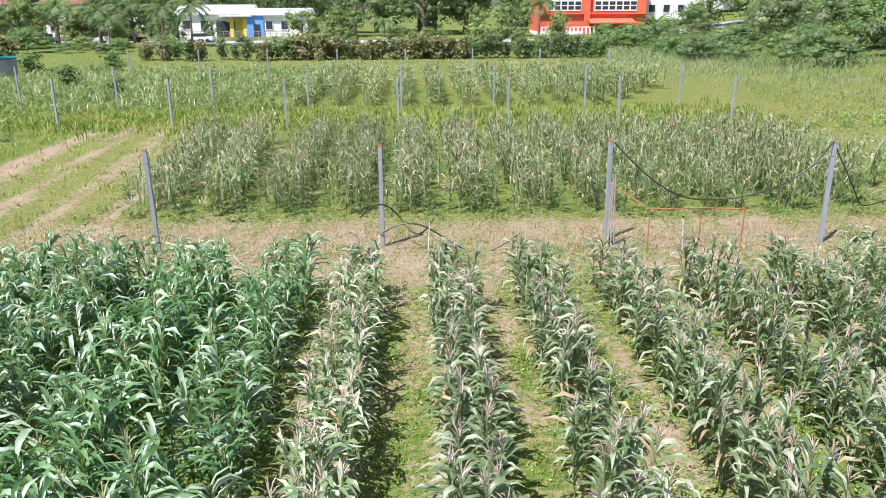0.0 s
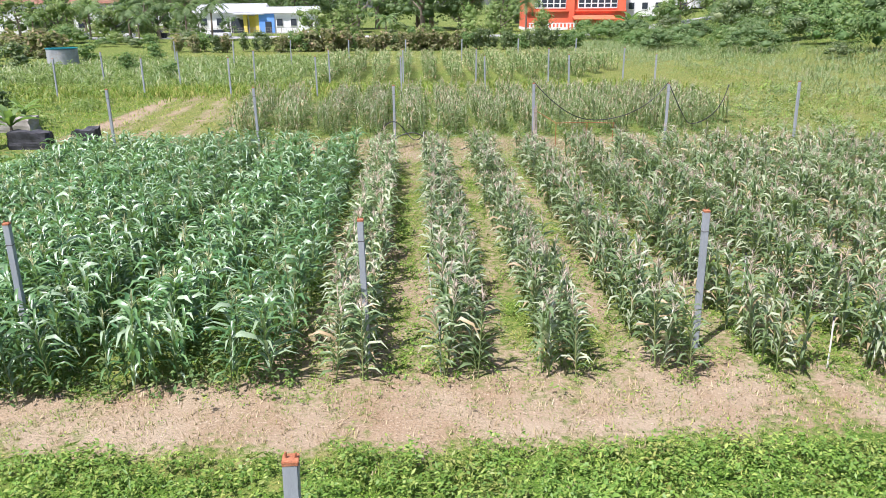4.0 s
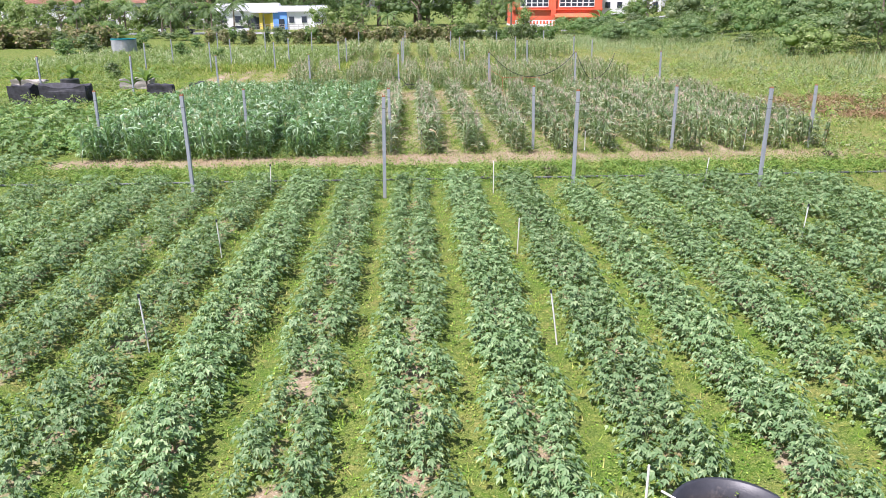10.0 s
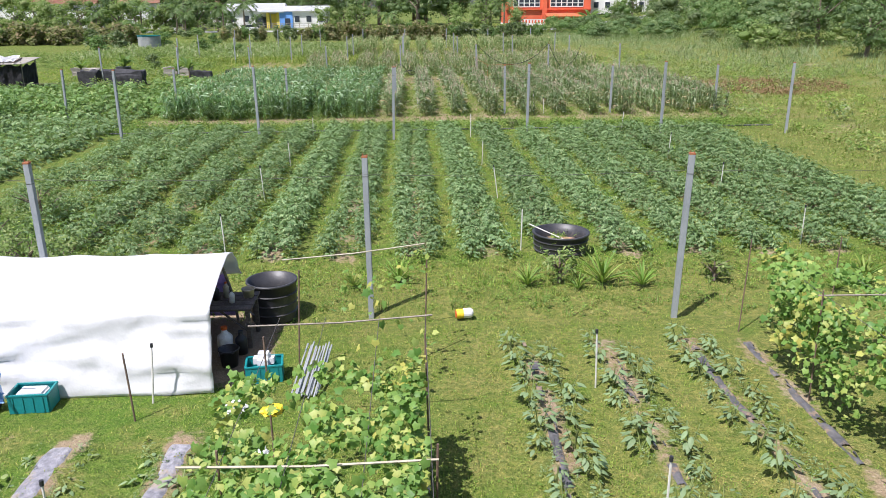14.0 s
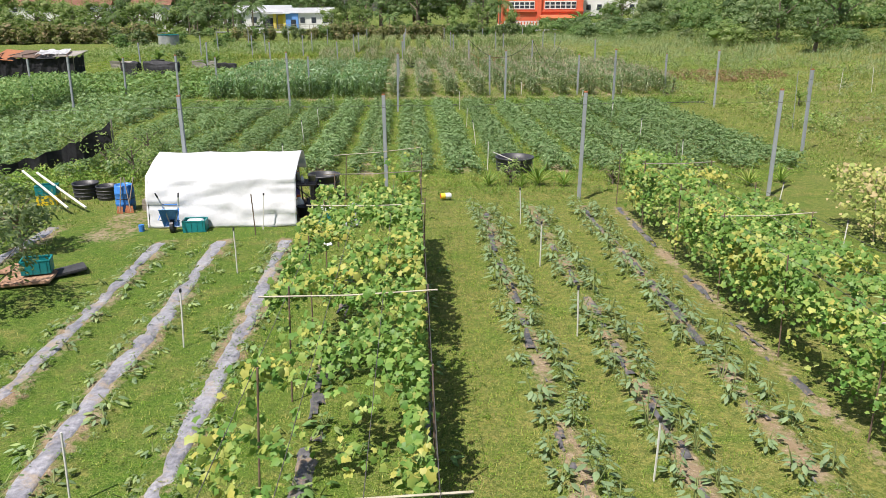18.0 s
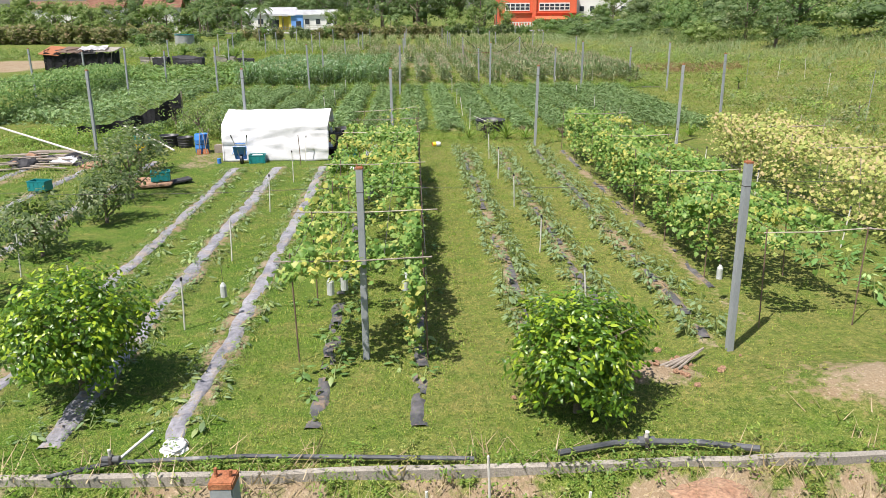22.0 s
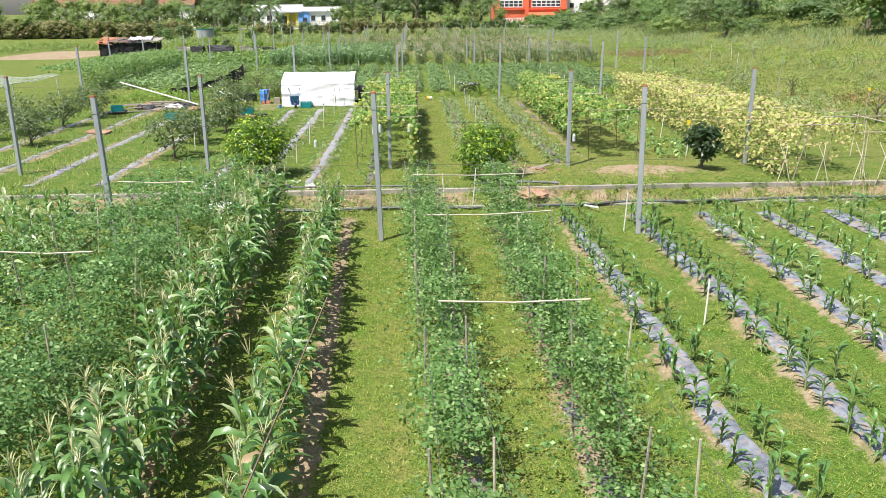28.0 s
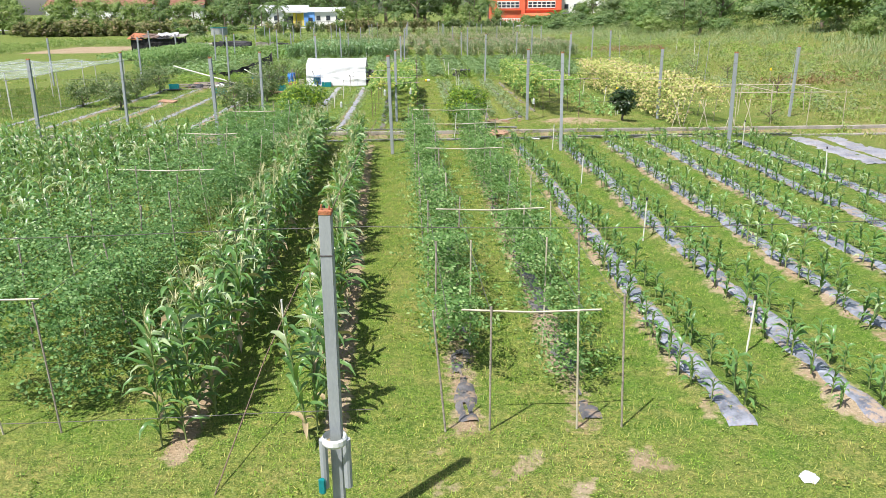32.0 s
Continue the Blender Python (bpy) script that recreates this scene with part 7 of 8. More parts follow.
def tub(x, y, r, h, label, name, z=0.0):
    bm = bm_lathe([(r * 0.94, 0.0), (r, h * 0.5), (r * 1.02, h - 0.03), (r * 1.07, h - 0.02), (r * 1.07, h + 0.02), (r * 0.99, h + 0.02), (r * 0.96, h * 0.5), (r * 0.9, 0.1), (0, 0.1)], 40)
    bm.transform(Matrix.Translation((x, y, z)))
    root = part(name, bm, M_BLACKTUB, None, "", True)
    for k in range(3):
        bm = bm_lathe([(r * (0.965 + 0.02 * k), 0), (r * (0.99 + 0.02 * k) + 0.012, 0.015), (r * (0.965 + 0.02 * k), 0.03)], 40)
        bm.transform(Matrix.Translation((x, y, z + h * (0.2 + 0.25 * k))))
        part("rib", bm, M_BLACKTUB, root)
    bm = bmesh.new()
    bmesh.ops.create_circle(bm, cap_ends=True, segments=32, radius=r * 0.93)
    bm.transform(Matrix.Translation((x, y, z + h * 0.45)))
    return tagged(root, label, "tank"), bm


root, bm = tub(3.3, -25.2, 0.62, 0.5, "large round black tub with soil and weeds inside", "black_tub")
part("soil", bm, M_SOILHEAP, root)
part("bamboo_pole", bm_tube([(2.6, -24.9, 0.62), (3.55, -25.5, 0.3)], 0.013, 6), M_STAKE, root)
part("white_scrap", bm_box(0.22, 0.16, 0.03, (3.5, -25.45, 0.28), 0.01), M_WHITE, root)
tx, ty = RNG.normal(3.3, 0.22, 24), RNG.normal(-25.2, 0.22, 24)
sp = spots_for(tx, ty, (0.5, 1.0), 0.2)
sp[:, 2] = 0.25
V, F, M = scatter(WEEDS, sp)
part("weeds", tri_mesh("weeds", V, F, M, [M_WEED]), None, root)
root, bm = tub(-2.78, -28.72, 0.44, 0.72, "tall round black water tank beside the tent", "water_tank")
M_WATER = plain("murky_water", (0.07, 0.07, 0.045), 0.08)
part("water", bm, M_WATER, root)


def crate(x, y, z, turn, mat, label, w=0.55, d=0.38, h=0.28):
    root = empty("crate", Matrix.Translation((x, y, z)) @ pose(0, 0, 0, 0, 0, turn))
    tagged(root, label, "crate", "plastic crates")
    part("base", bm_box(w, d, 0.02, (0, 0, 0.015)), mat, root)
    for s in (-1, 1):
        part("side", bm_box(w, 0.02, h, (0, s * d / 2, h / 2), 0.004), mat, root)
        part("end", bm_box(0.02, d - 0.02, h, (s * w / 2, 0, h / 2), 0.004), mat, root)
        part("rim", bm_box(w + 0.03, 0.035, 0.03, (0, s * d / 2, h), 0.006), mat, root)
        part("end_rim", bm_box(0.035, d - 0.04, 0.03, (s * w / 2, 0, h), 0.006), mat, root)
        for k in range(4):
            part("rib", bm_box(0.02, 0.012, h - 0.06, (-w / 2 + (k + 0.5) * w / 4, s * (d / 2 + 0.014), h / 2)), mat, root)
    return root


crate(-5.68, -32.0, float(ground_z(-5.7, -32)), 3, M_TEAL, "teal plastic crate with white rubbish by the tent")
bm = bm_box(0.4, 0.28, 0.08, (-5.68, -32.0, 0.26), 0.03)
tagged(part("white_rags", bm, M_TARP), "crumpled white plastic in a crate", "rags")
crate(-8.0, -35.45, 0.16, 15, M_TEAL, "teal plastic crate on old slabs under the tree")
crate(-2.5, -31.2, float(ground_z(-2.5, -31.2)), 8, M_TEAL, "teal crate holding a white sack")
tagged(part("white_sack", bm_box(0.32, 0.28, 0.26, (-2.5, -31.2, 0.3), 0.08), M_TARP), "white sack standing in a crate", "sack")
crate(-10.7, -28.9, 0.28, 10, M_TEAL, "teal crate stacked on a yellow one")
crate(-10.7, -28.9, 0.0, 8, M_YELLOW, "yellow crate under a teal one")
crate(-14.9, -33.2, 0.1, 20, M_TEAL, "teal plastic crate on a dark slab")
crate(-11.3, -36.3, 0.1, -10, M_TEAL, "teal crate between the orchard trees")
for x, y, w, d, t_ in [(-8.1, -35.7, 1.0, 0.7, 10), (-7.6, -35.2, 0.9, 0.5, 30), (-15.0, -33.3, 1.1, 0.7, 15), (-13.3, -39.8, 0.9, 0.6, -8), (-8.6, -35.0, 0.7, 0.5, -15)]:
    bm = bm_box(w, d, 0.06, (0, 0, 0.1), 0.015)
    ob = part("old_slab", bm, M_NET if RNG.random() < 0.5 else M_SOILHEAP)
    ob.matrix_world = Matrix.Translation((x, y, float(ground_z(x, y)) - 0.02)) @ pose(0, 0, 0, RNG.normal(0, 3), RNG.normal(0, 3), t_)
    tagged(ob, "weathered board lying in the grass", "board", "boards under the trees")

# blue drum with tools
drum = empty("blue_drum", Matrix.Translation((-8.2, -29.75, 0)))
tagged(drum, "blue plastic drum with tools leaning on it", "drum")
bm = bm_lathe([(0, 0), (0.23, 0), (0.25, 0.03), (0.26, 0.2), (0.27, 0.22), (0.26, 0.24), (0.26, 0.5), (0.27, 0.52), (0.26, 0.54), (0.25, 0.7), (0.23, 0.74), (0.21, 0.74), (0.21, 0.71), (0, 0.71)], 26)
part("body", bm, M_BLUE, drum, "", True)
part("strap", bm_lathe([(0.263, 0.36), (0.268, 0.37), (0.263, 0.38)], 26), M_CAP, drum)
for k, (dx, lean) in enumerate([(0.15, 12), (0.25, -8), (-0.05, 6)]):
    ob = empty("garden_tool", Matrix.Translation((-8.2 + dx, -30.08 - 0.03 * k, 0.0)) @ pose(0, 0, 0, -9, lean, 0))
    tagged(ob, "long-handled garden tool leaning on the drum", "garden tool", "tools by the drum")
    part("handle", bm_tube([(0, 0, 0.05), (0, 0, 1.0)], 0.016, 6), M_WOOD, ob)
    part("blade", bm_box(0.16, 0.012, 0.2, (0, 0, 0.1), 0.004), M_RUST, ob)
tagged(part("wooden_box", bm_box(0.35, 0.3, 0.3, (-7.55, -29.7, 0.15), 0.01), M_WOOD), "small wooden box beside the drum", "box")
tagged(part("paint_can", bm_lathe([(0, 0), (0.07, 0), (0.07, 0.17), (0, 0.17)], 16), M_BLUE), "small blue can by the tent corner", "can").matrix_world = Matrix.Translation((-7.05, -31.95, float(ground_z(-7.05, -31.95))))

# wheelbarrow tipped up against the tent
wb = empty("wheelbarrow", Matrix.Translation((-6.22, -32.02, 0.0)) @ pose(0, 0, 0, 20, 0, 0))
tagged(wb, "blue wheelbarrow standing on end against the tent", "wheelbarrow")
bm = bmesh.new()
lo = [bm.verts.new(v_) for v_ in ((-0.12, 0.12, 0.3), (0.12, 0.12, 0.3), (0.15, 0.12, 0.6), (-0.15, 0.12, 0.6))]
hi = [bm.verts.new(v_) for v_ in ((-0.2, -0.06, 0.2), (0.2, -0.06, 0.2), (0.24, -0.06, 0.72), (-0.24, -0.06, 0.72))]
bm.faces.new(lo)
for k in range(4):
    bm.faces.new((lo[k], hi[k], hi[(k + 1) % 4], lo[(k + 1) % 4]))
bmesh.ops.recalc_face_normals(bm, faces=bm.faces[:])
bmesh.ops.solidify(bm, geom=bm.faces[:], thickness=0.01)
part("tray", bm, plain("pale_blue_paint", (0.16, 0.38, 0.8), 0.4), wb, "blue steel tray")
part("wheel", bm_tube([(-0.04, 0, 0.17), (0.04, 0, 0.17)], 0.17, 18), M_CAP, wb)
part("rim", bm_tube([(-0.045, 0, 0.17), (0.045, 0, 0.17)], 0.08, 14), M_WIRE, wb)
for s in (-1, 1):
    part("handle", bm_tube([(s * 0.06, 0.03, 0.17), (s * 0.17, 0.15, 0.6), (s * 0.27, 0.13, 1.02)], 0.018, 6), M_STAKE, wb)
    part("grip", bm_tube([(s * 0.25, 0.132, 0.95), (s * 0.28, 0.13, 1.07)], 0.021, 6), M_CAP, wb)
    part("leg", bm_tube([(s * 0.2, 0.12, 0.62), (s * 0.24, -0.2, 0.5), (s * 0.2, 0.0, 0.34)], 0.013, 6), M_BLUE, wb)
part("crossbar", bm_tube([(-0.2, 0.15, 0.72), (0.2, 0.15, 0.72)], 0.012, 6), M_BLUE, wb)

# yellow container, bundles, sacks
yc = empty("yellow_container", Matrix.Translation((0.78, -29.0, 0.09)) @ pose(0, 0, 0, 0, 90, 10))
tagged(yc, "yellow plastic container lying on the grass", "container")
part("body", bm_lathe([(0, -0.15), (0.085, -0.15), (0.09, -0.1), (0.09, 0.12), (0.06, 0.16), (0, 0.16)], 18), M_YELLOW, yc)
part("end", bm_lathe([(0, -0.16), (0.07, -0.16), (0.07, -0.15), (0, -0.15)], 16), M_ORANGE, yc)
part("sleeve", bm_lathe([(0.092, -0.02), (0.094, 0.0), (0.094, 0.12), (0.066, 0.163), (0, 0.165)], 18), M_WHITE, yc, "white plastic half")
for k in range(14):
    x = -1.95 + 0.026 * k + RNG.normal(0, 0.02)
    ob = part("bundled_pipe", bm_tube([(x, -32.0 + RNG.normal(0, 0.05), 0.06 + 0.02 * (k % 3)), (x + 0.12, -30.9 + RNG.normal(0, 0.06), 0.35 + 0.02 * (k % 4))], 0.014, 6), M_POST)
    tagged(ob, "pale thin pipe in a loose bundle", "pipe", "bundle of pipes")


def crumpled(name, x, y, r, mat, label, category, flat=0.45, seed=0):
    bm = bmesh.new()
    bmesh.ops.create_icosphere(bm, subdivisions=3, radius=r)
    for v in bm.verts:
        k = noise.noise(v.co * (2.2 / r) + Vector((seed, 0, 0)))
        v.co *= 1 + 0.45 * k
        v.co.z = max(v.co.z * flat, -0.02) + 0.02
    ob = part(name, bm, mat)
    ob.matrix_world = Matrix.Translation((x, y, float(ground_z(x, y))))
    return tagged(ob, label, category)


crumpled("plastic_sheet", -5.4, -52.0, 0.42, M_TARP, "crumpled white plastic sheet on the ground", "plastic sheet", 0.5, 1)
crumpled("plastic_sheet", -5.0, -51.7, 0.3, M_TEAL, "crumpled teal and white plastic", "plastic sheet", 0.3, 2)
crumpled("plastic_sheet", -4.75, -52.1, 0.25, M_TARP, "white plastic scrap on the weeds", "plastic sheet", 0.35, 3)
crumpled("plastic_sheet", -0.05, -53.0, 0.28, M_TARP, "white plastic scrap by the kerb", "plastic sheet", 0.3, 4)
crumpled("sandbag", -6.0, -50.55, 0.22, M_TARP, "white bag weighing down the mulch end", "bag", 0.5, 5)
crumpled("sandbag", -3.15, -50.65, 0.16, M_TARP, "white bag weighing down the mulch end", "bag", 0.5, 6)
crumpled("plastic_bag", 3.75, -74.9, 0.085, M_TARP, "pale green plastic bag on the grass", "bag", 0.4, 7)
crumpled("stone", 0.25, -75.9, 0.13, M_CONCRETE, "pale stone in the grass", "stone", 0.6, 8)
crumpled("plastic_bag", -2.75, -32.2, 0.16, M_WHITE, "white plastic bag on the grass", "bag", 0.5, 9)
crumpled("plastic_bag", -2.2, -33.4, 0.14, M_TARP, "white plastic bag under the vines", "bag", 0.5, 10)
crumpled("plastic_bag", -2.2, -32.3, 0.15, M_YELLOW, "yellow plastic bag under the vines", "bag", 0.5, 11)
for k in range(26):
    x, y = RNG.normal(3.2, 0.6), RNG.normal(-49.05, 0.35)
    crumpled("stone", x, y, RNG.uniform(0.02, 0.06), M_SOILHEAP, "small clod of pale dry soil", "clod", 0.8, 20 + k)["group"] = "clods by the post"
for k in range(4):
    pts_ = [(3.4 + 0.08 * k, -48.95 - 0.04 * k, 0.1), (4.1 + 0.05 * k, -48.6 + 0.05 * k, 0.14)]
    tagged(part("branch", bm_tube(pts_, 0.02, 6), M_WOOD), "pale cut branch on the ground", "branch", "cut branches")
# hanging traps on the trellis
M_TRAP = surface("cloudy_plastic", (0.42, 0.45, 0.42), (0.55, 0.57, 0.54), 8, 0.3, fine=30, relief=0.2)
for x, y, z in [(-1.4, -48.45, 1.45), (-1.2, -48.4, 1.5), (-0.3, -48.45, 1.5), (-3.45, -46.6, 0.75), (5.35, -46.2, 0.75)]:
    bm = bm_lathe([(0, 0), (0.055, 0.0), (0.055, 0.2), (0.02, 0.26), (0, 0.26)], 12)
    bm.transform(Matrix.Translation((x, y, z - 0.3)))
    ob = part("bottle_trap", bm, M_TRAP)
    part("hanger", bm_tube([(x, y, z - 0.06), (x, y, z + 0.28)], 0.004, 4), M_WIRE, ob)
    tagged(ob, "translucent white plastic fruit-fly trap", "trap", "fruit-fly traps")
# yellow sticky traps and the crossed stakes at the end of the yellowing vines
for x, y, z in [(8.9, -47.3, 1.2), (19.0, -40.4, 1.45)]:
    ob = empty("sticky_trap", Matrix.Translation((x, y, float(ground_z(x, y)))))
    tagged(ob, "yellow sticky card on a thin stick", "trap", "yellow sticky traps")
    part("stick", bm_tube([(0, 0, -0.05), (0.01, 0, z)], 0.01, 6), M_BAMBOO, ob)
    part("card", bm_box(0.11, 0.012, 0.14, (0, -0.02, z), 0.003), M_YELLOW, ob, "bright yellow card")
for x in (10.3, 11.4, 12.5, 13.2):
    for sgn in (-1, 1):
        z = float(ground_z(x, -51.3))
        ob = part("crossed_stake", bm_tube([(x + 0.22 * sgn, -51.35, z - 0.05), (x + 0.02, -51.25, z + 0.75), (x - 0.12 * sgn, -51.1, z + 1.15)], 0.012, 6), M_BAMBOO)
        tagged(ob, "pale stake leaning across another at a row end", "stake", "crossed stakes")
# sleeve and glove on the nearest post
sl = empty("pipe_sleeve", Matrix.Translation((-0.93, -75.72, 0.0)))
tagged(sl, "grey pipe sleeves strapped to a post with white tape", "pipe sleeve")
for dx in (-0.1, 0.1):
    part("sleeve", bm_tube([(dx, 0, 0.65), (dx, 0, 1.12)], 0.035, 10), M_POST, sl)
part("tape", bm_lathe([(0.1, 1.08), (0.11, 1.1), (0.11, 1.14), (0.1, 1.16)], 16), M_WHITE, sl, "white tape")
part("green_rag", bm_box(0.06, 0.03, 0.16, (-0.12, -0.06, 0.7), 0.012), M_TEAL, sl, "green rag")

# ---- junk, shed and tarpaulins on the left ----
for k in range(22):
    a = RNG.uniform(-0.5, 0.5)
    x, y = RNG.normal(-13.2, 1.0), RNG.normal(-31.2, 0.8)
    L = RNG.uniform(0.8, 2.2)
    ob = part("plank", bm_box(L, RNG.uniform(0.08, 0.2), 0.035, (0, 0, 0.05 + 0.03 * (k % 6)), 0.005), M_WOOD)
    ob.matrix_world = Matrix.Translation((x, y, 0.02)) @ pose(0, 0, 0, RNG.normal(0, 3), RNG.normal(0, 3), math.degrees(a) + 10)
    tagged(ob, "weathered plank in a junk heap", "plank", "heap of planks")
for k in range(9):
    crumpled("scrap", RNG.normal(-13.2, 0.9), RNG.normal(-31.2, 0.6), RNG.uniform(0.2, 0.45), M_NET if k % 3 else M_SOILHEAP, "dark scrap of sheet in a junk heap", "scrap", 0.6, 80 + k)["group"] = "scraps in the junk heap"
crumpled("plastic_sheet", -12.6, -31.4, 0.6, M_TARP, "white sheet on the junk heap", "plastic sheet", 0.35, 51)
crumpled("plastic_sheet", -11.8, -31.8, 0.4, M_NET, "black sheet on the junk heap", "plastic sheet", 0.4, 52)
crumpled("plastic_sheet", -14.2, -31.2, 0.5, M_NET, "black sheet on the junk heap", "plastic sheet", 0.4, 53)
for p0, p1 in [((-15.6, -30.5, 1.3), (-11.2, -32.0, 0.25)), ((-11.5, -28.5, 0.9), (-9.6, -30.2, 0.2)), ((-11.2, -28.3, 0.8), (-9.2, -30.0, 0.15))]:
    tagged(part("pole", bm_tube([p0, p1], 0.035, 8), M_STAKE), "pale pole propped on the heap", "pole", "propped poles")
bm = bmesh.new()
rows_ = []
for i in range(24):
    q = i / 23
    xx = -14.6 + 4.3 * q
    rows_.append([bm.verts.new((xx, -25.6 + 1.0 * q + 0.15 * math.sin(i), (0.45 + 1.3 * q * q) - j * (0.06 + 0.14 * q) + 0.05 * math.sin(i * 1.7 + j))) for j in range(5)])
for r0, r1 in zip(rows_, rows_[1:]):
    for j in range(4):
        bm.faces.new((r0[j], r1[j], r1[j + 1], r0[j + 1]))
bmesh.ops.solidify(bm, geom=bm.faces[:], thickness=0.01)
net = part("shade_net", bm, M_NET)
tagged(net, "torn black shade net sagging from a pole", "shade net")
part("pole", bm_tube([(-10.3, -24.6, 0), (-10.3, -24.6, 1.85)], 0.025, 6), M_WOOD, net)
part("pole", bm_tube([(-14.6, -25.6, 0), (-14.6, -25.6, 0.45)], 0.025, 6), M_WOOD, net)
for x, y, r, h in [(-9.9, -28.2, 0.35, 0.45), (-9.2, -28.4, 0.3, 0.4)]:
    root, bm = tub(x, y, r, h, "black plant tub with dry stems", "plant_tub")
    part("soil", bm, M_SOILHEAP, root)


def draped(name, x, y, w, d, h, turn, label, category, mat=None):
    """A heap or box wrapped in tarpaulin."""
    bm = bmesh.new()
    bmesh.ops.create_cube(bm, size=1.0)
    bmesh.ops.subdivide_edges(bm, edges=bm.edges[:], cuts=7, use_grid_fill=True)
    for v in bm.verts:
        k = noise.noise(v.co * 3.1 + Vector((x, y, 0)))
        v.co = Vector((v.co.x * w * (1 + 0.12 * k), v.co.y * d * (1 + 0.12 * k), (v.co.z + 0.5) * h * (1 + 0.22 * k)))
    ob = part(name, bm, mat or M_NET)
    ob.matrix_world = Matrix.Translation((x, y, float(ground_z(x, y)) - 0.03)) @ pose(0, 0, 0, 0, 0, turn)
    return tagged(ob, label, category)


draped("compost_bin", -14.25, 20.0, 0.95, 0.8, 0.85, 5, "open black fabric compost bag", "compost bag")
draped("compost_bin", -16.75, 20.25, 1.6, 0.9, 0.75, 3, "black and green compost bag full of weeds", "compost bag")
draped("compost_bin", -21.5, 16.9, 2.7, 1.3, 1.15, 4, "long black tarpaulin planter by the shed", "planter")
draped("compost_bin", -24.0, 16.7, 1.3, 1.2, 1.1, 0, "black tarpaulin planter heaped with soil", "planter")
tagged(part("water_tank", bm_lathe([(0, 0), (0.6, 0), (0.6, 1.0), (0, 1.0)], 24), M_BLACKTUB), "round black water drum", "tank").matrix_world = Matrix.Translation((-23.4, 22.0, 0))
for x, y, s in [(-20.0, 25.2, 1.0), (-27.8, 25.5, 1.0)]:
    draped("white_planter", x, y, 2.2 * s, 1.0, 0.7, 0, "pale trough among the weeds", "planter", M_CONCRETE)
ws = part("water_store", bm_lathe([(1.5 + 0.03 * (k % 2), 0.1 * k) for k in range(19)] + [(1.42, 1.8), (1.42, 0.2)], 32), surface("weathered_zinc", (0.26, 0.28, 0.28), (0.4, 0.42, 0.4), 1.5, 0.6, 0.2, fine=20, relief=0.2, stain=(0.28, 0.23, 0.17)), None, "", True)
ws.matrix_world = Matrix.Translation((-36.6, 69.5, float(ground_z(-36.6, 69.5)) - 0.05))
tagged(ws, "weathered grey corrugated water tank at the field edge", "tank")
part("rim", bm_lathe([(1.5, 1.8), (1.58, 1.83), (1.58, 1.9), (1.4, 1.9), (1.4, 1.8)], 32), M_TEAL, ws, "faded teal rim")
shed = empty("shed", Matrix.Translation((-31.0, 15.8, 0)) @ pose(0, 0, 0, 0, 0, 6))
tagged(shed, "ramshackle shed of poles, black netting and rusty sheets", "shed")
for px in (-2.9, -1.0, 1.0, 2.9):
    for py in (-1.4, 1.4):
        part("post", bm_tube([(px, py, 0), (px + 0.05, py, 1.9)], 0.05, 6), M_WOOD, shed)
def slack(w, h, seed, turn=0):
    """A loose hanging sheet of netting."""
    bm = bmesh.new()
    g = [[bm.verts.new((w * (i / 10 - 0.5), 0.14 * noise.noise(Vector((i * 0.5, j * 0.4, seed))), h * j / 6 * (1 + 0.06 * math.sin(i * 1.3 + seed)))) for j in range(7)] for i in range(11)]
    for r0, r1 in zip(g, g[1:]):
        for j in range(6):
            bm.faces.new((r0[j], r1[j], r1[j + 1], r0[j + 1]))
    bmesh.ops.solidify(bm, geom=bm.faces[:], thickness=0.015)
    return bm


for k in range(3):
    bm = slack(2.0, 1.65, k * 3.1)
    bm.transform(Matrix.Translation((-1.95 + k * 1.95, -1.5, 0.05)))
    part("net_wall", bm, M_NET, shed, "black netting wall")
for sx in (-2.95, 2.95):
    bm = slack(2.8, 1.6, sx)
    bm.transform(Matrix.Translation((sx, 0, 0.05)) @ pose(0, 0, 0, 0, 0, 90))
    part("net_wall", bm, M_NET, shed, "black netting wall")
for k in range(4):
    part("roof_sheet", bm_box(1.75, 3.4, 0.04, (-2.4 + k * 1.6, 0, 1.86 + 0.05 * (k % 2)), 0.01, pose(0, 0, 0, 7 + RNG.normal(0, 2), RNG.normal(0, 5), RNG.normal(0, 3))), [M_RUST, M_DARKROD, M_NET, M_CONCRETE][k], shed)
for k in range(7):
    part("loose_board", bm_tube([(-2.8 + 0.9 * k, -1.6 + RNG.normal(0, 0.2), 1.9), (-2.4 + 0.85 * k + RNG.normal(0, 0.4), 1.2, 2.05)], 0.04, 5), M_WOOD if k % 2 else M_DARKROD, shed)
bm = slack(2.4, 1.5, 9.0)
bm.transform(Matrix.Translation((1.2, -1.2, 1.93)) @ pose(0, 0, 0, -78, 0, 0))
part("roof_tarp", bm, M_TARP, shed, "pale tarpaulin thrown over the roof")
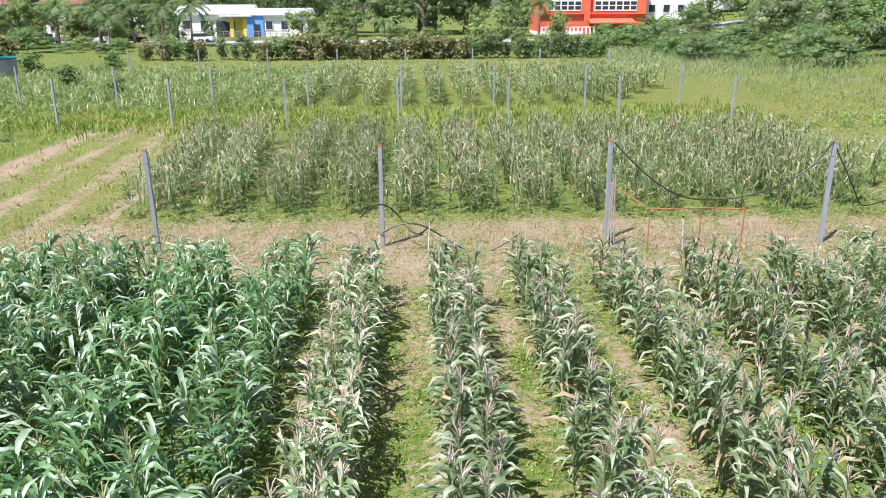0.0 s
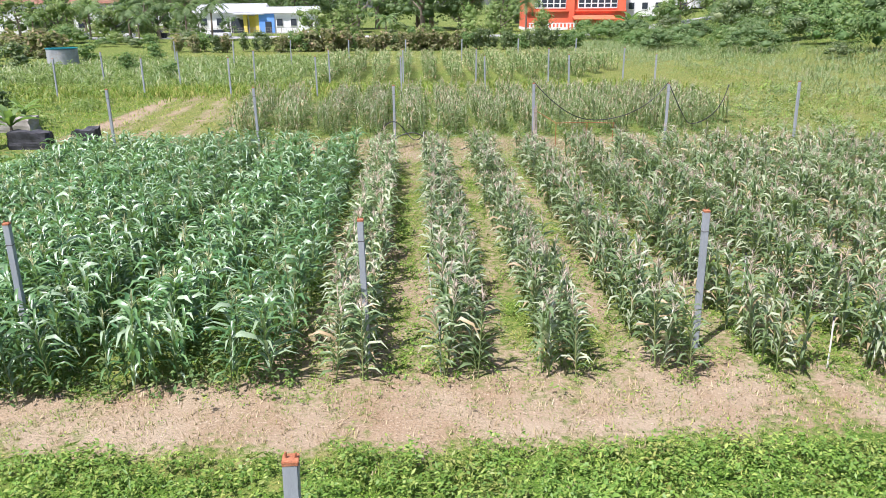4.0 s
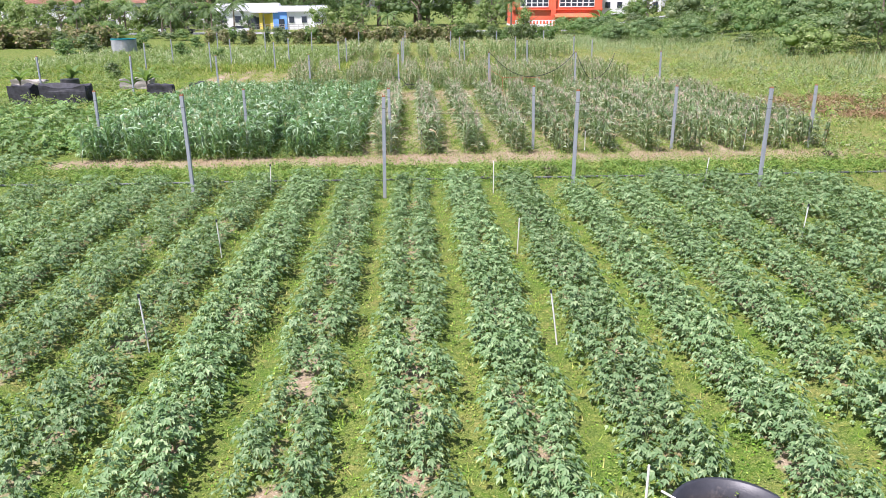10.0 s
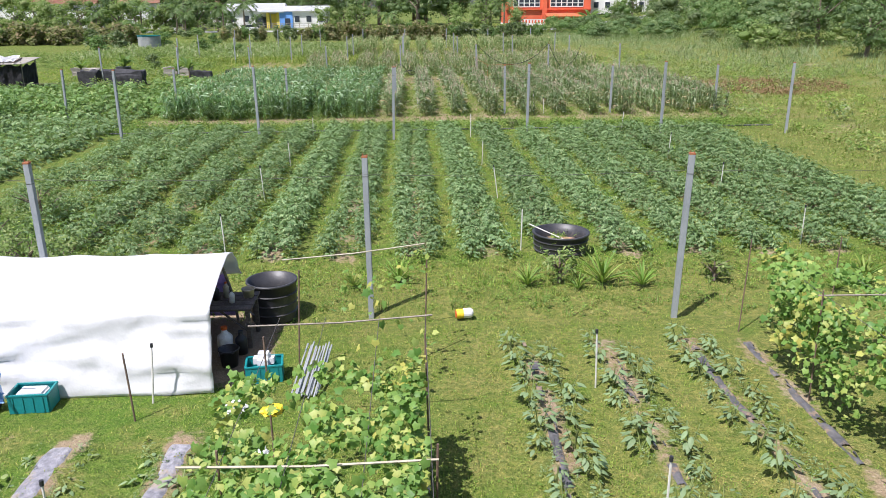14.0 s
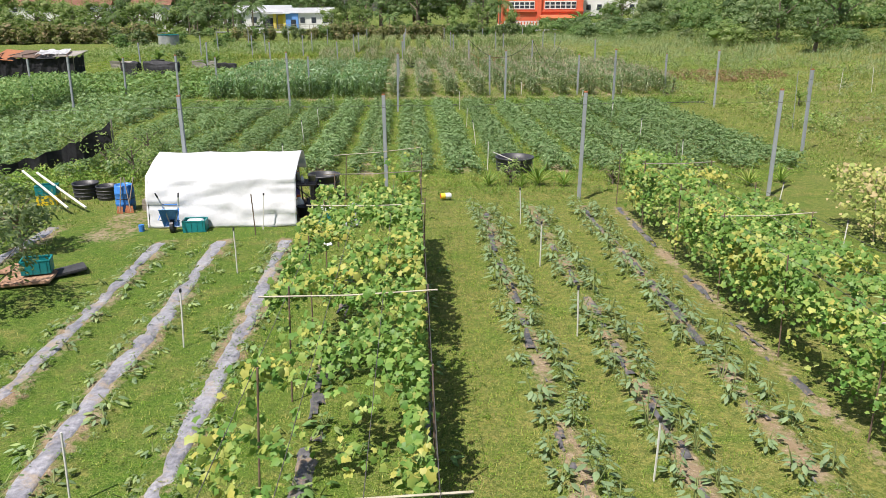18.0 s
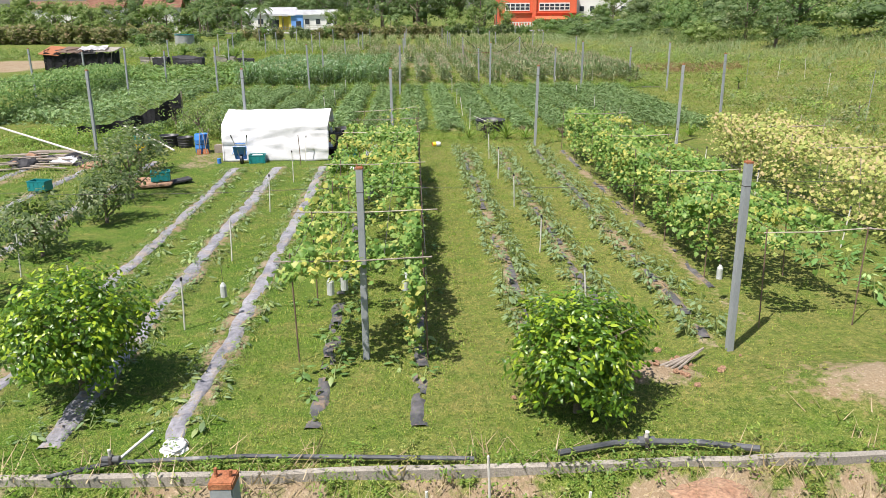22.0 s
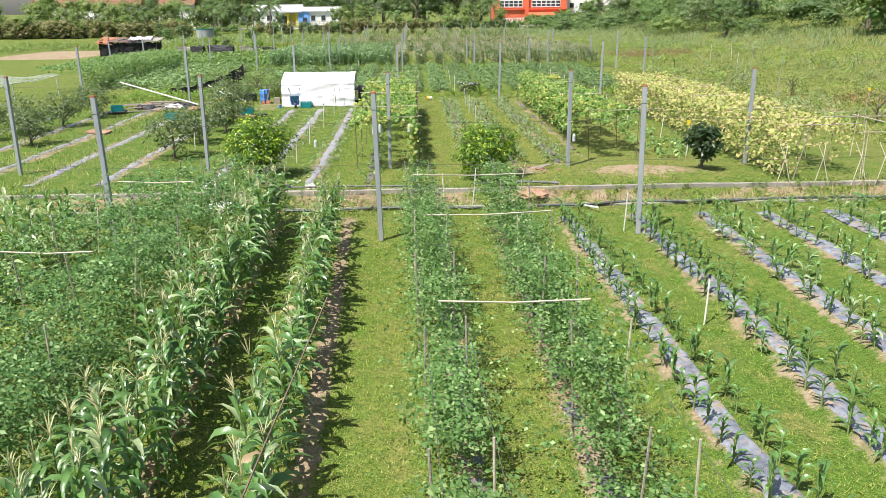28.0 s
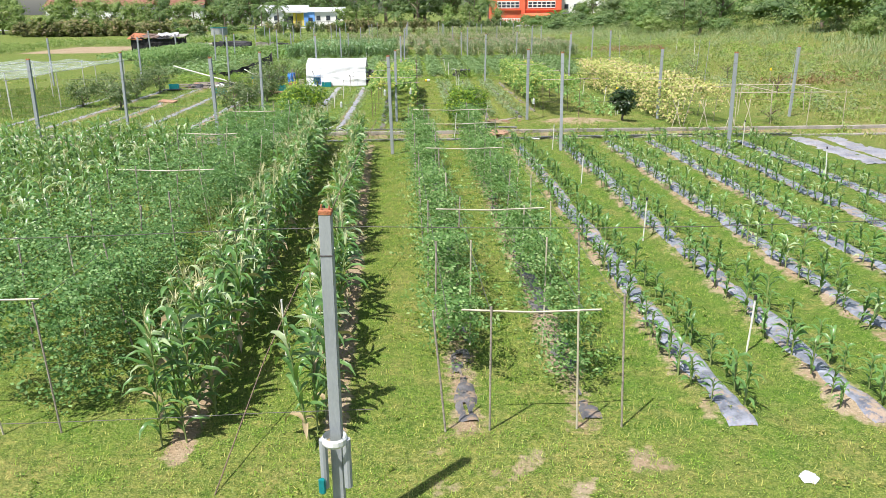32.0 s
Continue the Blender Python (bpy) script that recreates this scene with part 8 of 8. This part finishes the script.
# net house on the left
nh = empty("net_house", Matrix.Identity(4))
tagged(nh, "low flat frame roofed with pale netting", "net house")
for x in (-18.4, -21, -24, -27):
    for y in (-46, -41, -36, -31.5):
        part("post", bm_tube([(x, y, 0), (x, y, 1.75)], 0.025, 6), M_STAKE, nh)
M_PALENET, t, n, l, p = nodes_of("pale_net")
p.inputs["Base Color"].default_value = (0.55, 0.6, 0.62, 1)
tr_ = n.new("ShaderNodeBsdfTransparent")
mx = n.new("ShaderNodeMixShader")
l.new(ramp(t, tex(t, 1.2, 4), 0.3, 0.75), mx.inputs[0])
l.new(tr_.outputs[0], mx.inputs[1])
l.new(p.outputs[0], mx.inputs[2])
mul = n.new("ShaderNodeMixShader")
mul.inputs[0].default_value = 0.55
l.new(mx.outputs[0], mul.inputs[1])
l.new(tr_.outputs[0], mul.inputs[2])
l.new(mul.outputs[0], n["Material Output"].inputs[0])
bm = bmesh.new()
g_ = [[bm.verts.new((x, y, 1.76 + 0.1 * math.sin(x * 2.1) * math.cos(y * 1.3))) for y in np.linspace(-46.2, -31.3, 24)] for x in np.linspace(-27.2, -18.2, 16)]
for r0, r1 in zip(g_, g_[1:]):
    for j in range(23):
        bm.faces.new((r0[j], r1[j], r1[j + 1], r0[j + 1]))
bmesh.ops.solidify(bm, geom=bm.faces[:], thickness=0.004)
part("netting", bm, M_PALENET, nh, "thin pale netting")
for x in (-18.4, -21, -24, -27):
    part("purlin", bm_tube([(x, -46.2, 1.74), (x, -31.3, 1.74)], 0.014, 5), M_STAKE, nh)
# leaning posts and frames at the right edge
for x, y, h, ln in [(20.9, -24.3, 2.4, 3), (20.3, -40.0, 2.6, 4), (22.5, -7.3, 2.2, -2), (16.9, -36.5, 2.9, 2), (17.0, -17.0, 2.6, 0), (24, -15, 1.4, 3), (26, -4.5, 1.5, 2), (27.7, -5, 1.5, -3)]:
    stake(x, y, h, ln, False, M_POST if h > 2 else M_STAKE)
fr = empty("bamboo_frame", Matrix.Identity(4))
tagged(fr, "open bamboo frame of thin stakes and bars", "frame")
for x in (12.9, 14.4, 15.9, 17.4):
    for y in (-50.8, -47.5):
        part("upright", bm_tube([(x, y, 0), (x + RNG.normal(0, 0.1), y, 1.45)], 0.016, 6), M_BAMBOO, fr)
for y in (-50.8, -47.5):
    part("bar", bm_tube([(12.6, y, 1.35), (17.6, y, 1.32)], 0.016, 6), M_BAMBOO, fr)
for x in (14.4, 16.6):
    part("bar", bm_tube([(x, -51, 1.38), (x, -47.3, 1.38)], 0.016, 6), M_BAMBOO, fr)
# mounds of red soil between the kerbs
crumpled("soil_mound", 3.0, -52.15, 0.42, M_SOILHEAP, "low mound of loose red soil between the kerbs", "soil mound", 0.28, 61)
crumpled("soil_mound", 4.9, -52.1, 0.33, M_SOILHEAP, "low mound of loose red soil between the kerbs", "soil mound", 0.25, 62)
crumpled("soil_mound", 0.6, -52.4, 0.25, M_SOILHEAP, "low mound of loose red soil between the kerbs", "soil mound", 0.18, 63)
# weeds along the edges of the plastic strips
sx, sy = [], []
for xc, y0, y1 in [(v, -50.5, -33) for v in LEFT_STRIPS + FAR_STRIPS] + [(v, -48, -30.4) for v in EGG_X]:
    x, y = line(xc, y0, y1, 0.17, 0.08, (-0.22, 0.22), 0.2)
    sx.append(x)
    sy.append(y)
field_row("strip_weeds", WEEDS[:4], spots_for(np.concatenate(sx), np.concatenate(sy), (0.25, 0.75)), [M_EGG], "small weeds along the edges of the mulch strips", "weeds", "")
